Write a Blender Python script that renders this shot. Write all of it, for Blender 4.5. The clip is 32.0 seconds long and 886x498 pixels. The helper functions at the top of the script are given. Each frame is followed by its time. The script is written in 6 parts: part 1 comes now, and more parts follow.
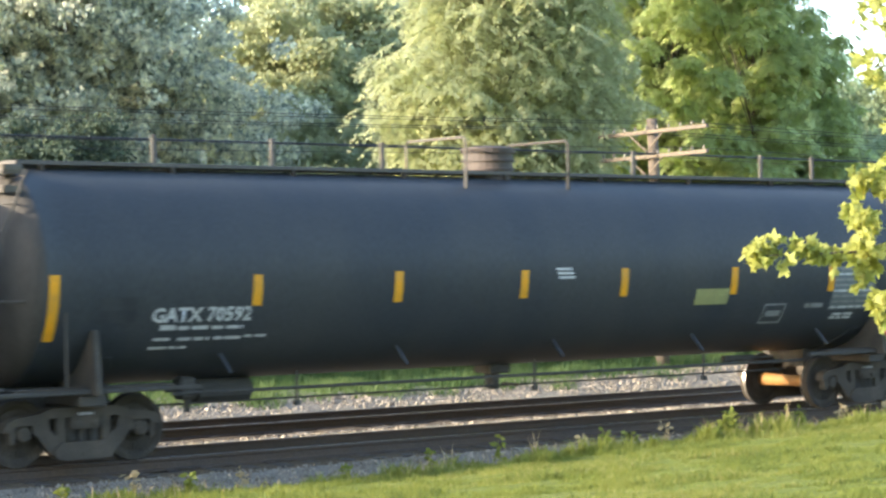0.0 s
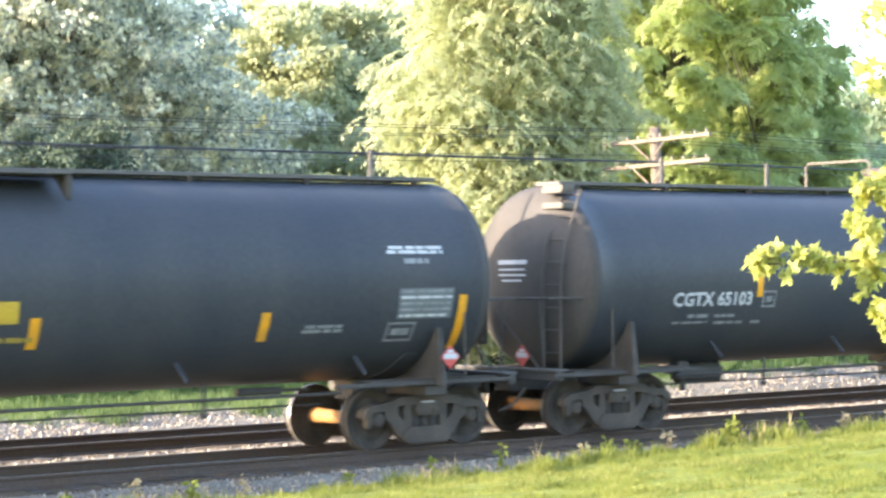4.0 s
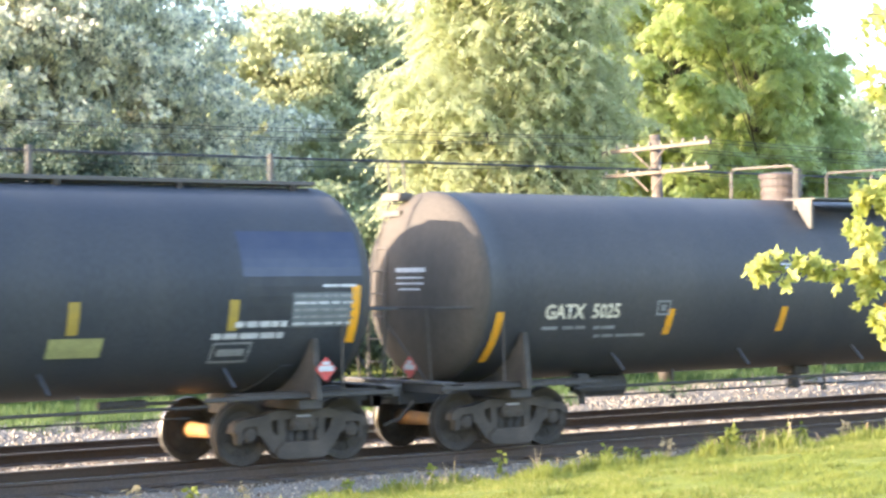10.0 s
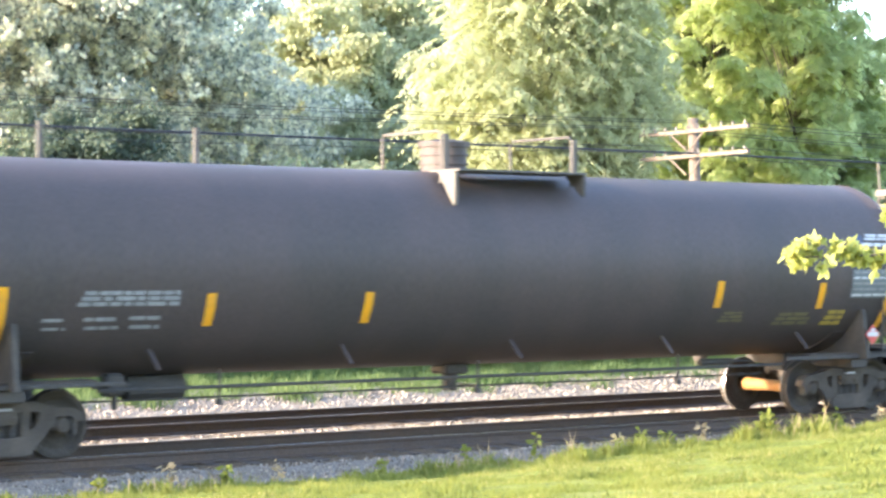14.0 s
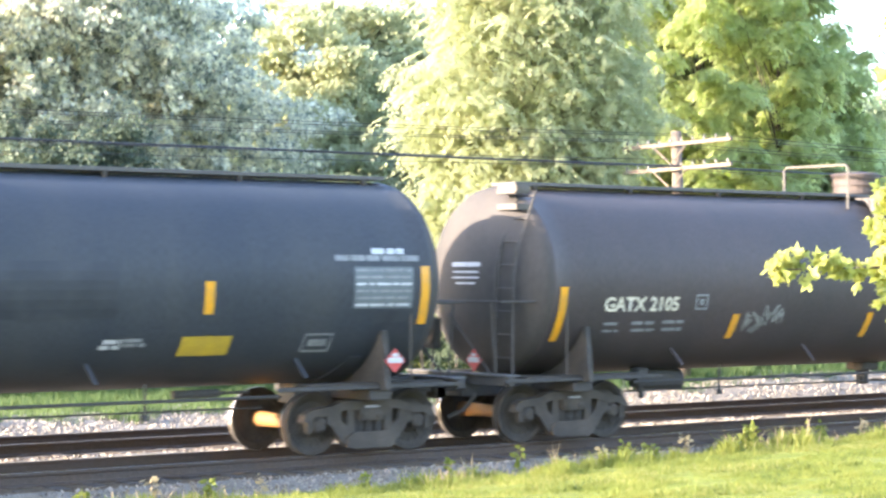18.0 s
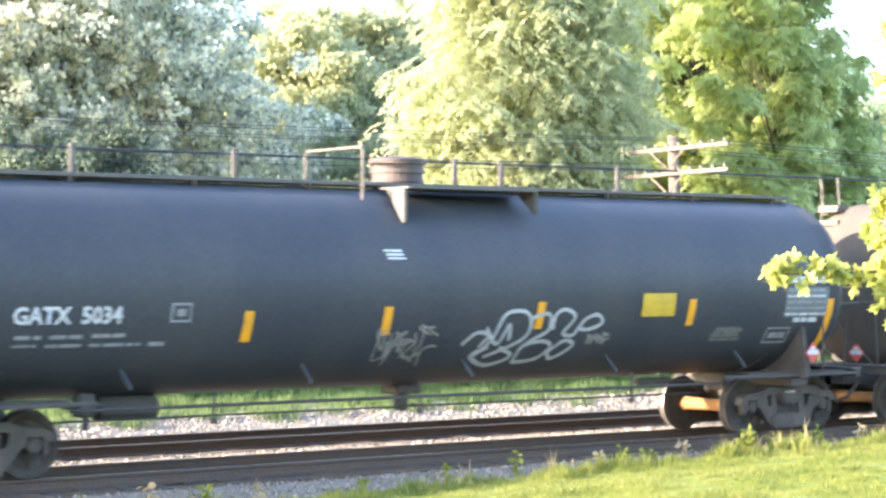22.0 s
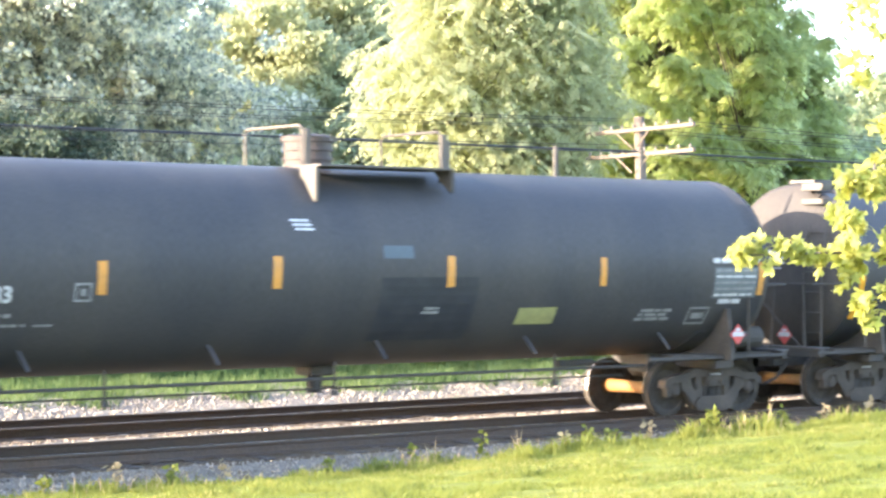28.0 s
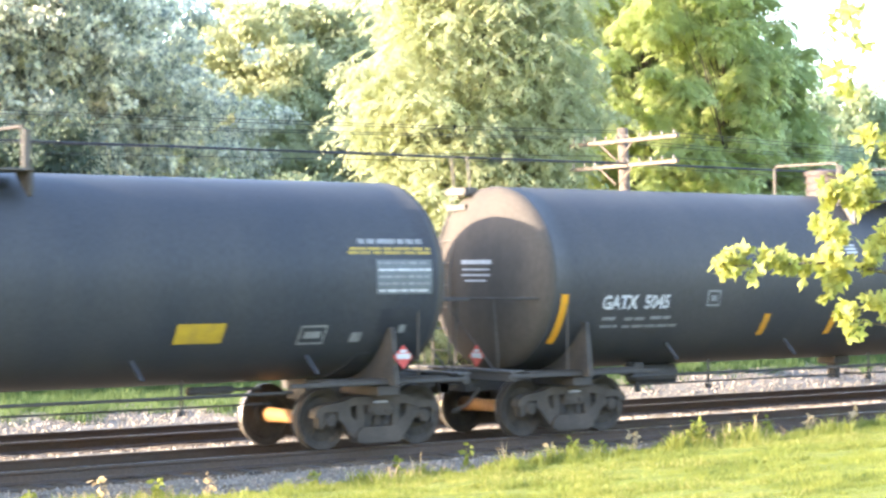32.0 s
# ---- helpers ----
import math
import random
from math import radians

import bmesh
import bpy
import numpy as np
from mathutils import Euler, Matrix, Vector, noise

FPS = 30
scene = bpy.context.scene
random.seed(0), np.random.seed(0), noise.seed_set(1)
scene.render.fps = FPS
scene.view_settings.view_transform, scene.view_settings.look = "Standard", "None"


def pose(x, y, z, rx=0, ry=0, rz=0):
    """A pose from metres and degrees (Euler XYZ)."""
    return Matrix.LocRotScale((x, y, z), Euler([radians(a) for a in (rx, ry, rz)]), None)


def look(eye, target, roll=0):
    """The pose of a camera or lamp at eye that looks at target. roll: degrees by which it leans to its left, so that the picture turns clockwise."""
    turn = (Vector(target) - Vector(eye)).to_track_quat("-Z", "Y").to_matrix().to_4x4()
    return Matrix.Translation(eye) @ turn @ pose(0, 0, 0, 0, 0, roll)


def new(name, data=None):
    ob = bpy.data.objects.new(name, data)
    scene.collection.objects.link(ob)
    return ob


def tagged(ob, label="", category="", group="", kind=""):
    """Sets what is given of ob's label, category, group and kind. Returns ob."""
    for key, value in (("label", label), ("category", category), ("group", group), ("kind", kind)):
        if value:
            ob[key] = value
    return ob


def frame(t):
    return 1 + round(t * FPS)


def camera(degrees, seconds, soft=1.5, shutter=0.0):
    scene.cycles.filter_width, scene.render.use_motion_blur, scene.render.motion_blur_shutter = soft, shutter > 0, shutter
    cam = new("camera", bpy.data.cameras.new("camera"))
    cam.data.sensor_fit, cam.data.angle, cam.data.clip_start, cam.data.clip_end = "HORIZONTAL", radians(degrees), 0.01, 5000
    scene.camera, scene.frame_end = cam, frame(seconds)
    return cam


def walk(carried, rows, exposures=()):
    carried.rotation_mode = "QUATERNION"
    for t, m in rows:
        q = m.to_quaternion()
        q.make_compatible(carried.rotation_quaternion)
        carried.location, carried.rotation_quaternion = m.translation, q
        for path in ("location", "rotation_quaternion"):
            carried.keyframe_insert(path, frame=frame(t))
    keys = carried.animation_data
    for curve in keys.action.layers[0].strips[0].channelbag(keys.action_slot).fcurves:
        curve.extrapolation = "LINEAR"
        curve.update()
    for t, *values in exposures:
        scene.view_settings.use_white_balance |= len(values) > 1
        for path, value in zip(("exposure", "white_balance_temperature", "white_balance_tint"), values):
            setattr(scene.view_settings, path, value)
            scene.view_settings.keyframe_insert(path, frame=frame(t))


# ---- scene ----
EYE = (0.0, -25.66, 2.66)
cam = camera(24.57, 32.0, soft=2.6, shutter=0.18)
# seconds, yaw, pitch, roll of the hand-held camera, which stands on one spot
PATH = [
    (0.0, -37.415, 0.404, 0.627),
    (0.5, -37.615, 0.484, 0.518),
    (1.0, -37.486, 0.402, 0.495),
    (1.5, -37.515, 0.254, 0.347),
    (2.0, -37.568, 0.517, 0.264),
    (2.5, -37.399, 0.652, 0.411),
    (3.0, -37.359, 0.634, 0.564),
    (3.5, -37.294, 0.608, 0.579),
    (5.5, -37.695, 0.771, 0.632),
    (6.0, -37.747, 0.681, 0.606),
    (6.5, -37.654, 0.763, 0.557),
    (7.0, -37.520, 0.877, 0.666),
    (7.5, -37.783, 0.902, 0.708),
    (8.0, -37.506, 0.964, 0.445),
    (8.5, -37.893, 0.854, 0.274),
    (9.0, -37.500, 0.780, 0.181),
    (9.5, -37.643, 0.699, 0.361),
    (10.0, -37.346, 0.838, 0.459),
    (10.5, -37.622, 0.804, 0.619),
    (11.0, -37.532, 0.660, 0.435),
    (11.5, -37.226, 0.796, 0.173),
    (12.0, -36.804, 0.286, 0.025),
    (12.5, -36.511, 0.214, -0.256),
    (13.0, -36.540, 0.347, -0.093),
    (13.5, -36.282, 0.319, -0.193),
    (15.5, -36.621, 0.336, -0.041),
    (16.0, -36.611, 0.564, 0.057),
    (16.5, -36.644, 0.575, 0.185),
    (17.0, -36.613, 0.521, 0.190),
    (17.5, -36.767, 0.759, 0.110),
    (18.0, -36.796, 0.678, -0.112),
    (18.5, -36.967, 0.747, -0.196),
    (19.0, -37.037, 0.878, -0.067),
    (19.5, -36.812, 0.924, 0.179),
    (20.0, -36.889, 0.849, 0.070),
    (20.5, -36.862, 0.782, 0.036),
    (21.0, -36.796, 0.785, -0.001),
    (21.5, -36.963, 0.877, 0.112),
    (22.0, -36.875, 0.830, 0.028),
    (22.5, -36.933, 0.784, 0.040),
    (23.0, -37.183, 0.743, 0.167),
    (23.5, -37.301, 0.825, 0.208),
    (24.0, -37.193, 0.848, 0.253),
    (24.5, -37.181, 0.888, 0.205),
    (25.0, -37.318, 0.949, 0.289),
    (25.5, -37.538, 0.929, 0.215),
    (27.5, -37.713, 0.685, 0.184),
    (28.0, -37.829, 0.270, -0.109),
    (28.5, -37.954, -0.057, 0.263),
    (29.0, -37.836, 0.226, 0.143),
    (29.5, -37.800, 0.423, 0.120),
    (30.0, -37.812, 0.493, 0.149),
    (30.5, -37.797, 0.594, 0.219),
    (31.0, -38.005, 0.380, 0.389),
    (31.5, -38.209, 0.474, 0.343),
    (32.0, -38.269, 0.616, 0.199),
]
BASE_STOPS = 3.1
STOPS = [(0.0, -0.72, 6850), (0.5, -0.52, 6850), (1.0, -0.28, 6850), (1.6, -0.1, 6850), (2.5, -0.02, 6850), (6.0, 0.0, 6850), (11.0, 0.02, 6850), (16.0, 0.22, 6650), (24.5, 0.27, 6650), (28.0, 0.25, 6850), (32.0, 0.23, 6850)]
walk(cam, [(t, pose(*EYE, 90 + pitch, roll, yaw)) for t, yaw, pitch, roll in PATH], [(t, BASE_STOPS + e, kelvin, min(21, 12.5 + 1.4 * t)) for t, e, kelvin in STOPS])

# ---- light ----
SUN_AZ, SUN_EL = radians(165.0), radians(14.0)      # low sun along the track, a little beyond it
sun_way = Vector((math.cos(SUN_AZ) * math.cos(SUN_EL), math.sin(SUN_AZ) * math.cos(SUN_EL), math.sin(SUN_EL)))
world = bpy.data.worlds.new("sky")
scene.world = world
world.use_nodes = True
wn = world.node_tree
sky = wn.nodes.new("ShaderNodeTexSky")
sky.sky_type = "NISHITA"
sky.sun_disc = False
sky.sun_elevation = SUN_EL
sky.sun_rotation = math.atan2(sun_way.x, sun_way.y)
sky.dust_density = 1.0
sky.ozone_density = 2.0
bg = wn.nodes["Background"]
bg.inputs["Strength"].default_value = 0.15
wn.links.new(sky.outputs["Color"], bg.inputs["Color"])
sun = new("sun", bpy.data.lights.new("sun", "SUN"))
sun.data.energy, sun.data.angle, sun.data.color = 2.9, radians(0.6), (1.0, 0.9, 0.72)
sun.matrix_world = look(sun_way * 60, (0, 0, 0))

# ---- materials ----
def mat(name, base, rough=0.6, metal=0.0, vary=0.25, scale=6.0, fine=60.0, bump=0.15, tint=None, stretch=(1, 1, 1), island=0.0, spec=0.5, obj=True):
    """A node material: base colour, large stains towards tint, fine grain and relief."""
    m = bpy.data.materials.new(name)
    m.use_nodes = True
    nt = m.node_tree
    n, l = nt.nodes, nt.links
    b = n["Principled BSDF"]
    b.inputs["Roughness"].default_value = rough
    b.inputs["Metallic"].default_value = metal
    b.inputs["Specular IOR Level"].default_value = spec
    tc = n.new("ShaderNodeTexCoord")
    mp = n.new("ShaderNodeMapping")
    mp.inputs["Scale"].default_value = stretch
    l.new(tc.outputs["Object" if obj else "Generated"], mp.inputs["Vector"])
    big = n.new("ShaderNodeTexNoise")
    big.inputs["Scale"].default_value = scale
    big.inputs["Detail"].default_value = 5
    l.new(mp.outputs[0], big.inputs["Vector"])
    small = n.new("ShaderNodeTexNoise")
    small.inputs["Scale"].default_value = fine
    small.inputs["Detail"].default_value = 3
    l.new(mp.outputs[0], small.inputs["Vector"])
    tint = tint or tuple(min(1, c * (1 - vary) + 0.02) for c in base)
    mix = n.new("ShaderNodeMix")
    mix.data_type = "RGBA"
    mix.inputs[6].default_value = (*base, 1)
    mix.inputs[7].default_value = (*tint, 1)
    ramp = n.new("ShaderNodeValToRGB")
    ramp.color_ramp.elements[0].position, ramp.color_ramp.elements[1].position = 0.38, 0.72
    l.new(big.outputs["Fac"], ramp.inputs[0])
    l.new(ramp.outputs[0], mix.inputs[0])
    hsv = n.new("ShaderNodeHueSaturation")
    mr = n.new("ShaderNodeMapRange")
    mr.inputs["From Min"].default_value, mr.inputs["From Max"].default_value = 0.3, 0.7
    mr.inputs["To Min"].default_value, mr.inputs["To Max"].default_value = 1 - vary * 0.7, 1 + vary * 0.7
    l.new(small.outputs["Fac"], mr.inputs[0])
    last = mr.outputs[0]
    if island:
        geo = n.new("ShaderNodeNewGeometry")
        m2 = n.new("ShaderNodeMapRange")
        m2.inputs["To Min"].default_value, m2.inputs["To Max"].default_value = 1 - island, 1 + island
        l.new(geo.outputs["Random Per Island"], m2.inputs[0])
        mul = n.new("ShaderNodeMath")
        mul.operation = "MULTIPLY"
        l.new(last, mul.inputs[0])
        l.new(m2.outputs[0], mul.inputs[1])
        last = mul.outputs[0]
    l.new(last, hsv.inputs["Value"])
    l.new(mix.outputs[2], hsv.inputs["Color"])
    l.new(hsv.outputs[0], b.inputs["Base Color"])
    if bump:
        bp = n.new("ShaderNodeBump")
        bp.inputs["Strength"].default_value = bump
        bp.inputs["Distance"].default_value = 0.02
        l.new(small.outputs["Fac"], bp.inputs["Height"])
        l.new(bp.outputs[0], b.inputs["Normal"])
    return m


def leaf_mat(name, a, b_, trans=0.45, rough=0.5, patch=0.5, gain=1.2, warm=1.05):
    """Leaves: colour from leaf to leaf, part of the light shining through."""
    m = bpy.data.materials.new(name)
    m.use_nodes = True
    n, l = m.node_tree.nodes, m.node_tree.links
    b = n["Principled BSDF"]
    b.inputs["Roughness"].default_value = rough
    b.inputs["Specular IOR Level"].default_value = 0.2
    geo = n.new("ShaderNodeNewGeometry")
    tc = n.new("ShaderNodeTexCoord")
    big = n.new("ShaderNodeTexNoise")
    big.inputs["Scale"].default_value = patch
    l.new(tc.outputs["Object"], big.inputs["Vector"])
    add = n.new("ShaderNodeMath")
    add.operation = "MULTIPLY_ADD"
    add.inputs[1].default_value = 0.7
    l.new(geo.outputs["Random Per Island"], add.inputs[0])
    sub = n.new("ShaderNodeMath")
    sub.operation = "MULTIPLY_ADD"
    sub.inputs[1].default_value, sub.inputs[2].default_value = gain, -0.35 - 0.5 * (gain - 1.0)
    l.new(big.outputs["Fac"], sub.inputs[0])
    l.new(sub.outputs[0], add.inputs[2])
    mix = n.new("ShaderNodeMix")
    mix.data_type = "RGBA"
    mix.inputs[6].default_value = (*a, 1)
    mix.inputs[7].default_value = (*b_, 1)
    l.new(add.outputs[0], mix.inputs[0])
    l.new(mix.outputs[2], b.inputs["Base Color"])
    tr = n.new("ShaderNodeBsdfTranslucent")
    hs = n.new("ShaderNodeHueSaturation")
    hs.inputs["Value"].default_value, hs.inputs["Saturation"].default_value, hs.inputs["Hue"].default_value = 1.7, warm, 0.485
    l.new(mix.outputs[2], hs.inputs["Color"])
    l.new(hs.outputs[0], tr.inputs["Color"])
    ms = n.new("ShaderNodeMixShader")
    ms.inputs[0].default_value = trans
    l.new(b.outputs[0], ms.inputs[1])
    l.new(tr.outputs[0], ms.inputs[2])
    l.new(ms.outputs[0], n["Material Output"].inputs["Surface"])
    return m


M_DIRT = mat("dirty_ballast", (0.105, 0.076, 0.048), 0.95, vary=0.4, scale=2, fine=25, bump=0.7, tint=(0.14, 0.102, 0.068), spec=0.2)
M_BALLAST = mat("ballast", (0.215, 0.188, 0.150), 0.9, vary=0.5, scale=0.6, fine=22, bump=0.8, tint=(0.205, 0.18, 0.14))
M_STONE = mat("stone", (0.32, 0.275, 0.22), 0.9, vary=0.45, scale=3, fine=40, bump=0.3, island=0.5)
M_SOIL = mat("soil", (0.14, 0.17, 0.04), 1.0, vary=0.4, scale=0.8, fine=15, bump=0.3, tint=(0.19, 0.20, 0.06), spec=0.05)
M_RAIL = mat("rail_rust", (0.085, 0.056, 0.038), 0.85, 0.0, vary=0.35, scale=2, fine=40)
M_RAILTOP = mat("rail_top", (0.30, 0.28, 0.26), 0.4, 0.8, vary=0.15, scale=2, fine=40)
M_TIE = mat("tie_wood", (0.075, 0.060, 0.048), 0.9, vary=0.5, scale=4, fine=30, bump=0.6, stretch=(3, 1, 3), island=0.35)
M_GRASS = leaf_mat("grass_blades", (0.12, 0.155, 0.034), (0.225, 0.24, 0.065), 0.5, 0.6, patch=1.5, gain=1.6)
M_PALEGRASS = leaf_mat("grass_pale", (0.24, 0.245, 0.075), (0.36, 0.33, 0.13), 0.5, 0.6)
# Far verge green is darkened in its colour to stand for shade.
M_VERGE_SHADE = leaf_mat("verge_weeds", (0.045, 0.09, 0.032), (0.125, 0.175, 0.065), 0.4, 0.6, patch=0.3, gain=1.8)
M_CLOVER = leaf_mat("clover", (0.075, 0.115, 0.03), (0.16, 0.19, 0.055), 0.4, 0.6)
M_DRY = leaf_mat("dry_grass", (0.34, 0.27, 0.14), (0.42, 0.33, 0.2), 0.3, 0.7)
# Clustered near-white tones put sunlit glints and haze into the leaf colour.
M_LEAF_GLINTS = leaf_mat("leaf_dark", (0.18, 0.215, 0.18), (0.80, 0.78, 0.60), 0.45, 0.4, patch=2.6, gain=2.6)
M_LEAF_PALE = leaf_mat("leaf_pale", (0.265, 0.30, 0.175), (0.375, 0.40, 0.24), 0.5, patch=0.8, gain=1.5, warm=0.95)
M_LEAF_AIL = leaf_mat("leaf_ailanthus", (0.295, 0.33, 0.19), (0.40, 0.43, 0.25), 0.52, patch=0.9, gain=1.3, warm=0.95)
M_LEAF_WAL = leaf_mat("leaf_walnut", (0.265, 0.33, 0.16), (0.38, 0.43, 0.21), 0.66, patch=0.9, gain=1.5)
M_LEAF_MAPLE = leaf_mat("leaf_maple", (0.25, 0.285, 0.07), (0.41, 0.42, 0.14), 0.5, patch=6.0, gain=1.6)
M_LEAF_DEEP = leaf_mat("leaf_deep", (0.20, 0.25, 0.15), (0.30, 0.345, 0.21), 0.55)
M_BUSH = leaf_mat("leaf_bush", (0.06, 0.11, 0.05), (0.13, 0.185, 0.085), 0.4)
M_SOFT = leaf_mat("leaf_soft_green", (0.055, 0.085, 0.062), (0.125, 0.16, 0.11), 0.4)
M_BARK = mat("bark", (0.10, 0.08, 0.06), 0.9, vary=0.4, scale=3, fine=25, bump=0.8, stretch=(2, 2, 0.4))
M_POLE = mat("pole_wood", (0.13, 0.103, 0.08), 0.85, vary=0.35, scale=4, fine=40, bump=0.4, stretch=(4, 4, 0.5))
M_ARM = mat("arm_wood", (0.15, 0.122, 0.092), 0.85, vary=0.35, scale=4, fine=40, bump=0.4)
M_GLASS_INS = mat("insulator_glaze", (0.16, 0.15, 0.13), 0.25, vary=0.1, bump=0)
M_WIRE = mat("wire_black", (0.02, 0.02, 0.022), 0.6, vary=0.1, bump=0)

# ---- mesh helpers ----
def link_mesh(name, bm, material, parent=None, label="", smooth=False):
    me = bpy.data.meshes.new(name)
    bm.to_mesh(me)
    bm.free()
    for mm in (material if isinstance(material, (list, tuple)) else [material]):
        me.materials.append(mm)
    if smooth:
        me.polygons.foreach_set("use_smooth", [True] * len(me.polygons))
    ob = new(name, me)
    ob.parent = parent
    if label:
        ob["label"] = label
    return ob


def part(name, bm, material, parent, label="", smooth=False):
    return link_mesh(name, bm, material, parent, label, smooth)


def box(bm, x0, x1, y0, y1, z0, z1, bevel=0.0):
    g = bmesh.ops.create_cube(bm, size=1.0, matrix=Matrix.Translation(((x0 + x1) / 2, (y0 + y1) / 2, (z0 + z1) / 2)) @ Matrix.Diagonal((x1 - x0, y1 - y0, z1 - z0, 1)))
    if bevel:
        es = list({e for v in g["verts"] for e in v.link_edges})
        bmesh.ops.bevel(bm, geom=es, offset=bevel, segments=1, affect="EDGES", profile=0.5)


def tube(bm, pts, r, sides=6, caps=True):
    """A round bar along points, mitred."""
    pts = [Vector(p) for p in pts]
    rings = []
    for i, p in enumerate(pts):
        d = (pts[min(i + 1, len(pts) - 1)] - pts[max(i - 1, 0)]).normalized()
        u = d.orthogonal().normalized() if i == 0 else (u - d * u.dot(d)).normalized()
        w = d.cross(u)
        rr = r[i] if isinstance(r, (list, tuple)) else r
        rings.append([bm.verts.new(p + (u * math.cos(2 * math.pi * k / sides) + w * math.sin(2 * math.pi * k / sides)) * rr) for k in range(sides)])
    for a, b in zip(rings, rings[1:]):
        for k in range(sides):
            bm.faces.new((a[k], a[(k + 1) % sides], b[(k + 1) % sides], b[k]))
    if caps:
        bm.faces.new(rings[0][::-1])
        bm.faces.new(rings[-1])


def lathe(bm, profile, sides=24, m=Matrix()):
    """A body turned round the x axis: profile of (x, radius)."""
    rings = []
    for x, r in profile:
        if r < 1e-5:
            rings.append([bm.verts.new(m @ Vector((x, 0, 0)))])
        else:
            rings.append([bm.verts.new(m @ Vector((x, r * math.cos(2 * math.pi * k / sides), r * math.sin(2 * math.pi * k / sides)))) for k in range(sides)])
    for a, b in zip(rings, rings[1:]):
        for k in range(sides):
            j = (k + 1) % sides
            if len(a) == 1 and len(b) > 1:
                bm.faces.new((a[0], b[j], b[k]))
            elif len(b) == 1 and len(a) > 1:
                bm.faces.new((a[k], a[j], b[0]))
            elif len(a) > 1:
                bm.faces.new((a[k], a[j], b[j], b[k]))


def prism(bm, outline, y0, y1):
    """An (x, z) outline pushed from y0 to y1."""
    a = [bm.verts.new((x, y0, z)) for x, z in outline]
    b = [bm.verts.new((x, y1, z)) for x, z in outline]
    n = len(a)
    bm.faces.new(a)
    bm.faces.new(b[::-1])
    for i in range(n):
        j = (i + 1) % n
        bm.faces.new((a[i], b[i], b[j], a[j]))


def arrays_mesh(name, verts, quads, material, parent=None):
    """A mesh from numpy arrays of vertices and faces."""
    me = bpy.data.meshes.new(name)
    k = quads.shape[1]
    me.vertices.add(len(verts))
    me.vertices.foreach_set("co", verts.astype(np.float32).ravel())
    me.loops.add(quads.size)
    me.loops.foreach_set("vertex_index", quads.astype(np.int32).ravel())
    me.polygons.add(len(quads))
    me.polygons.foreach_set("loop_start", np.arange(0, quads.size, k, dtype=np.int32))
    me.update(calc_edges=True)
    me.materials.append(material)
    ob = new(name, me)
    ob.parent = parent
    return ob


# ---- ground ----
def ground_height(x, y):
    """Height of the land: track bed at the middle, a lawn that climbs to the eye, level land beyond."""
    x, y = np.asarray(x, float), np.asarray(y, float)
    lawn = np.interp(y, [-400, -60, -25.66, -4.6, -3.9, -2.6], [1.6, 1.5, 1.1, -0.02, -0.2, -0.45]) + np.clip((x - 17) * 0.024, -0.05, 0.3) * np.clip((-2.6 - y) / 2.2, 0, 1) * np.clip((40 + y) / 30, 0, 1)
    beyond = np.interp(y, [6.0, 8.0, 8.6, 16, 60, 400], [-0.42, 0.0, 0.06, 0.15, 0.4, 1.2]) + np.clip((x - 29) * 0.03, -0.05, 0.2) * np.clip((y - 6.4) / 1.6, 0, 1)
    return np.where(y < -2.6, lawn, np.where(y > 6.0, beyond, -0.42 + (y + 2.6) * 0.0))


def ground_sheet():
    xs = np.concatenate([np.linspace(-900, -40, 8), np.linspace(-20, 80, 101), np.linspace(100, 900, 8)])
    ys = np.concatenate([np.linspace(-900, -60, 6), np.linspace(-40, -10, 16), np.linspace(-9.75, 20, 120), np.linspace(22, 60, 12), np.linspace(90, 900, 8)])
    X, Y = np.meshgrid(xs, ys)
    Z = ground_height(X, Y) + 0.02 * np.sin(X * 1.7 + Y) * np.sin(Y * 2.3 - X * 0.6)
    Z = np.where((Y > -2.4) & (Y < 6.5), -0.62, Z)
    v = np.stack([X.ravel(), Y.ravel(), Z.ravel()], 1)
    w = len(xs)
    i = np.arange((len(ys) - 1) * w).reshape(-1, w)[:, :-1].ravel()
    ob = arrays_mesh("ground", v, np.stack([i, i + 1, i + 1 + w, i + w], 1), M_SOIL)
    ob.data.polygons.foreach_set("use_smooth", [True] * len(ob.data.polygons))
    tagged(ob, "grassy earth lawn and verge beside the railway", "ground", kind="structure")


ground_sheet()
TRACKS = (0.0, 4.25)
GAUGE = 0.755


def ballast_height(x, y):
    bed = np.interp(y, [-6.0, -3.4, -1.9, -1.55, 1.55, 2.1, 2.2, 2.7, 5.9, 6.4], [-0.6, -0.44, -0.28, -0.22, -0.2, -0.24, -0.24, -0.2, -0.22, -0.3])
    bank = np.interp(y, [6.0, 6.4, 8.0, 8.6, 9.6, 12], [-0.6, -0.3, 0.03, 0.08, 0.09, 0.05]) + np.clip((x - 29) * 0.03, -0.05, 0.2) * np.clip((y - 6.4) / 1.6, 0, 1)
    return np.where(y > 6.2, bank, np.maximum(bed, np.where(y < -2.5, ground_height(x, y) + 0.015, -9)))


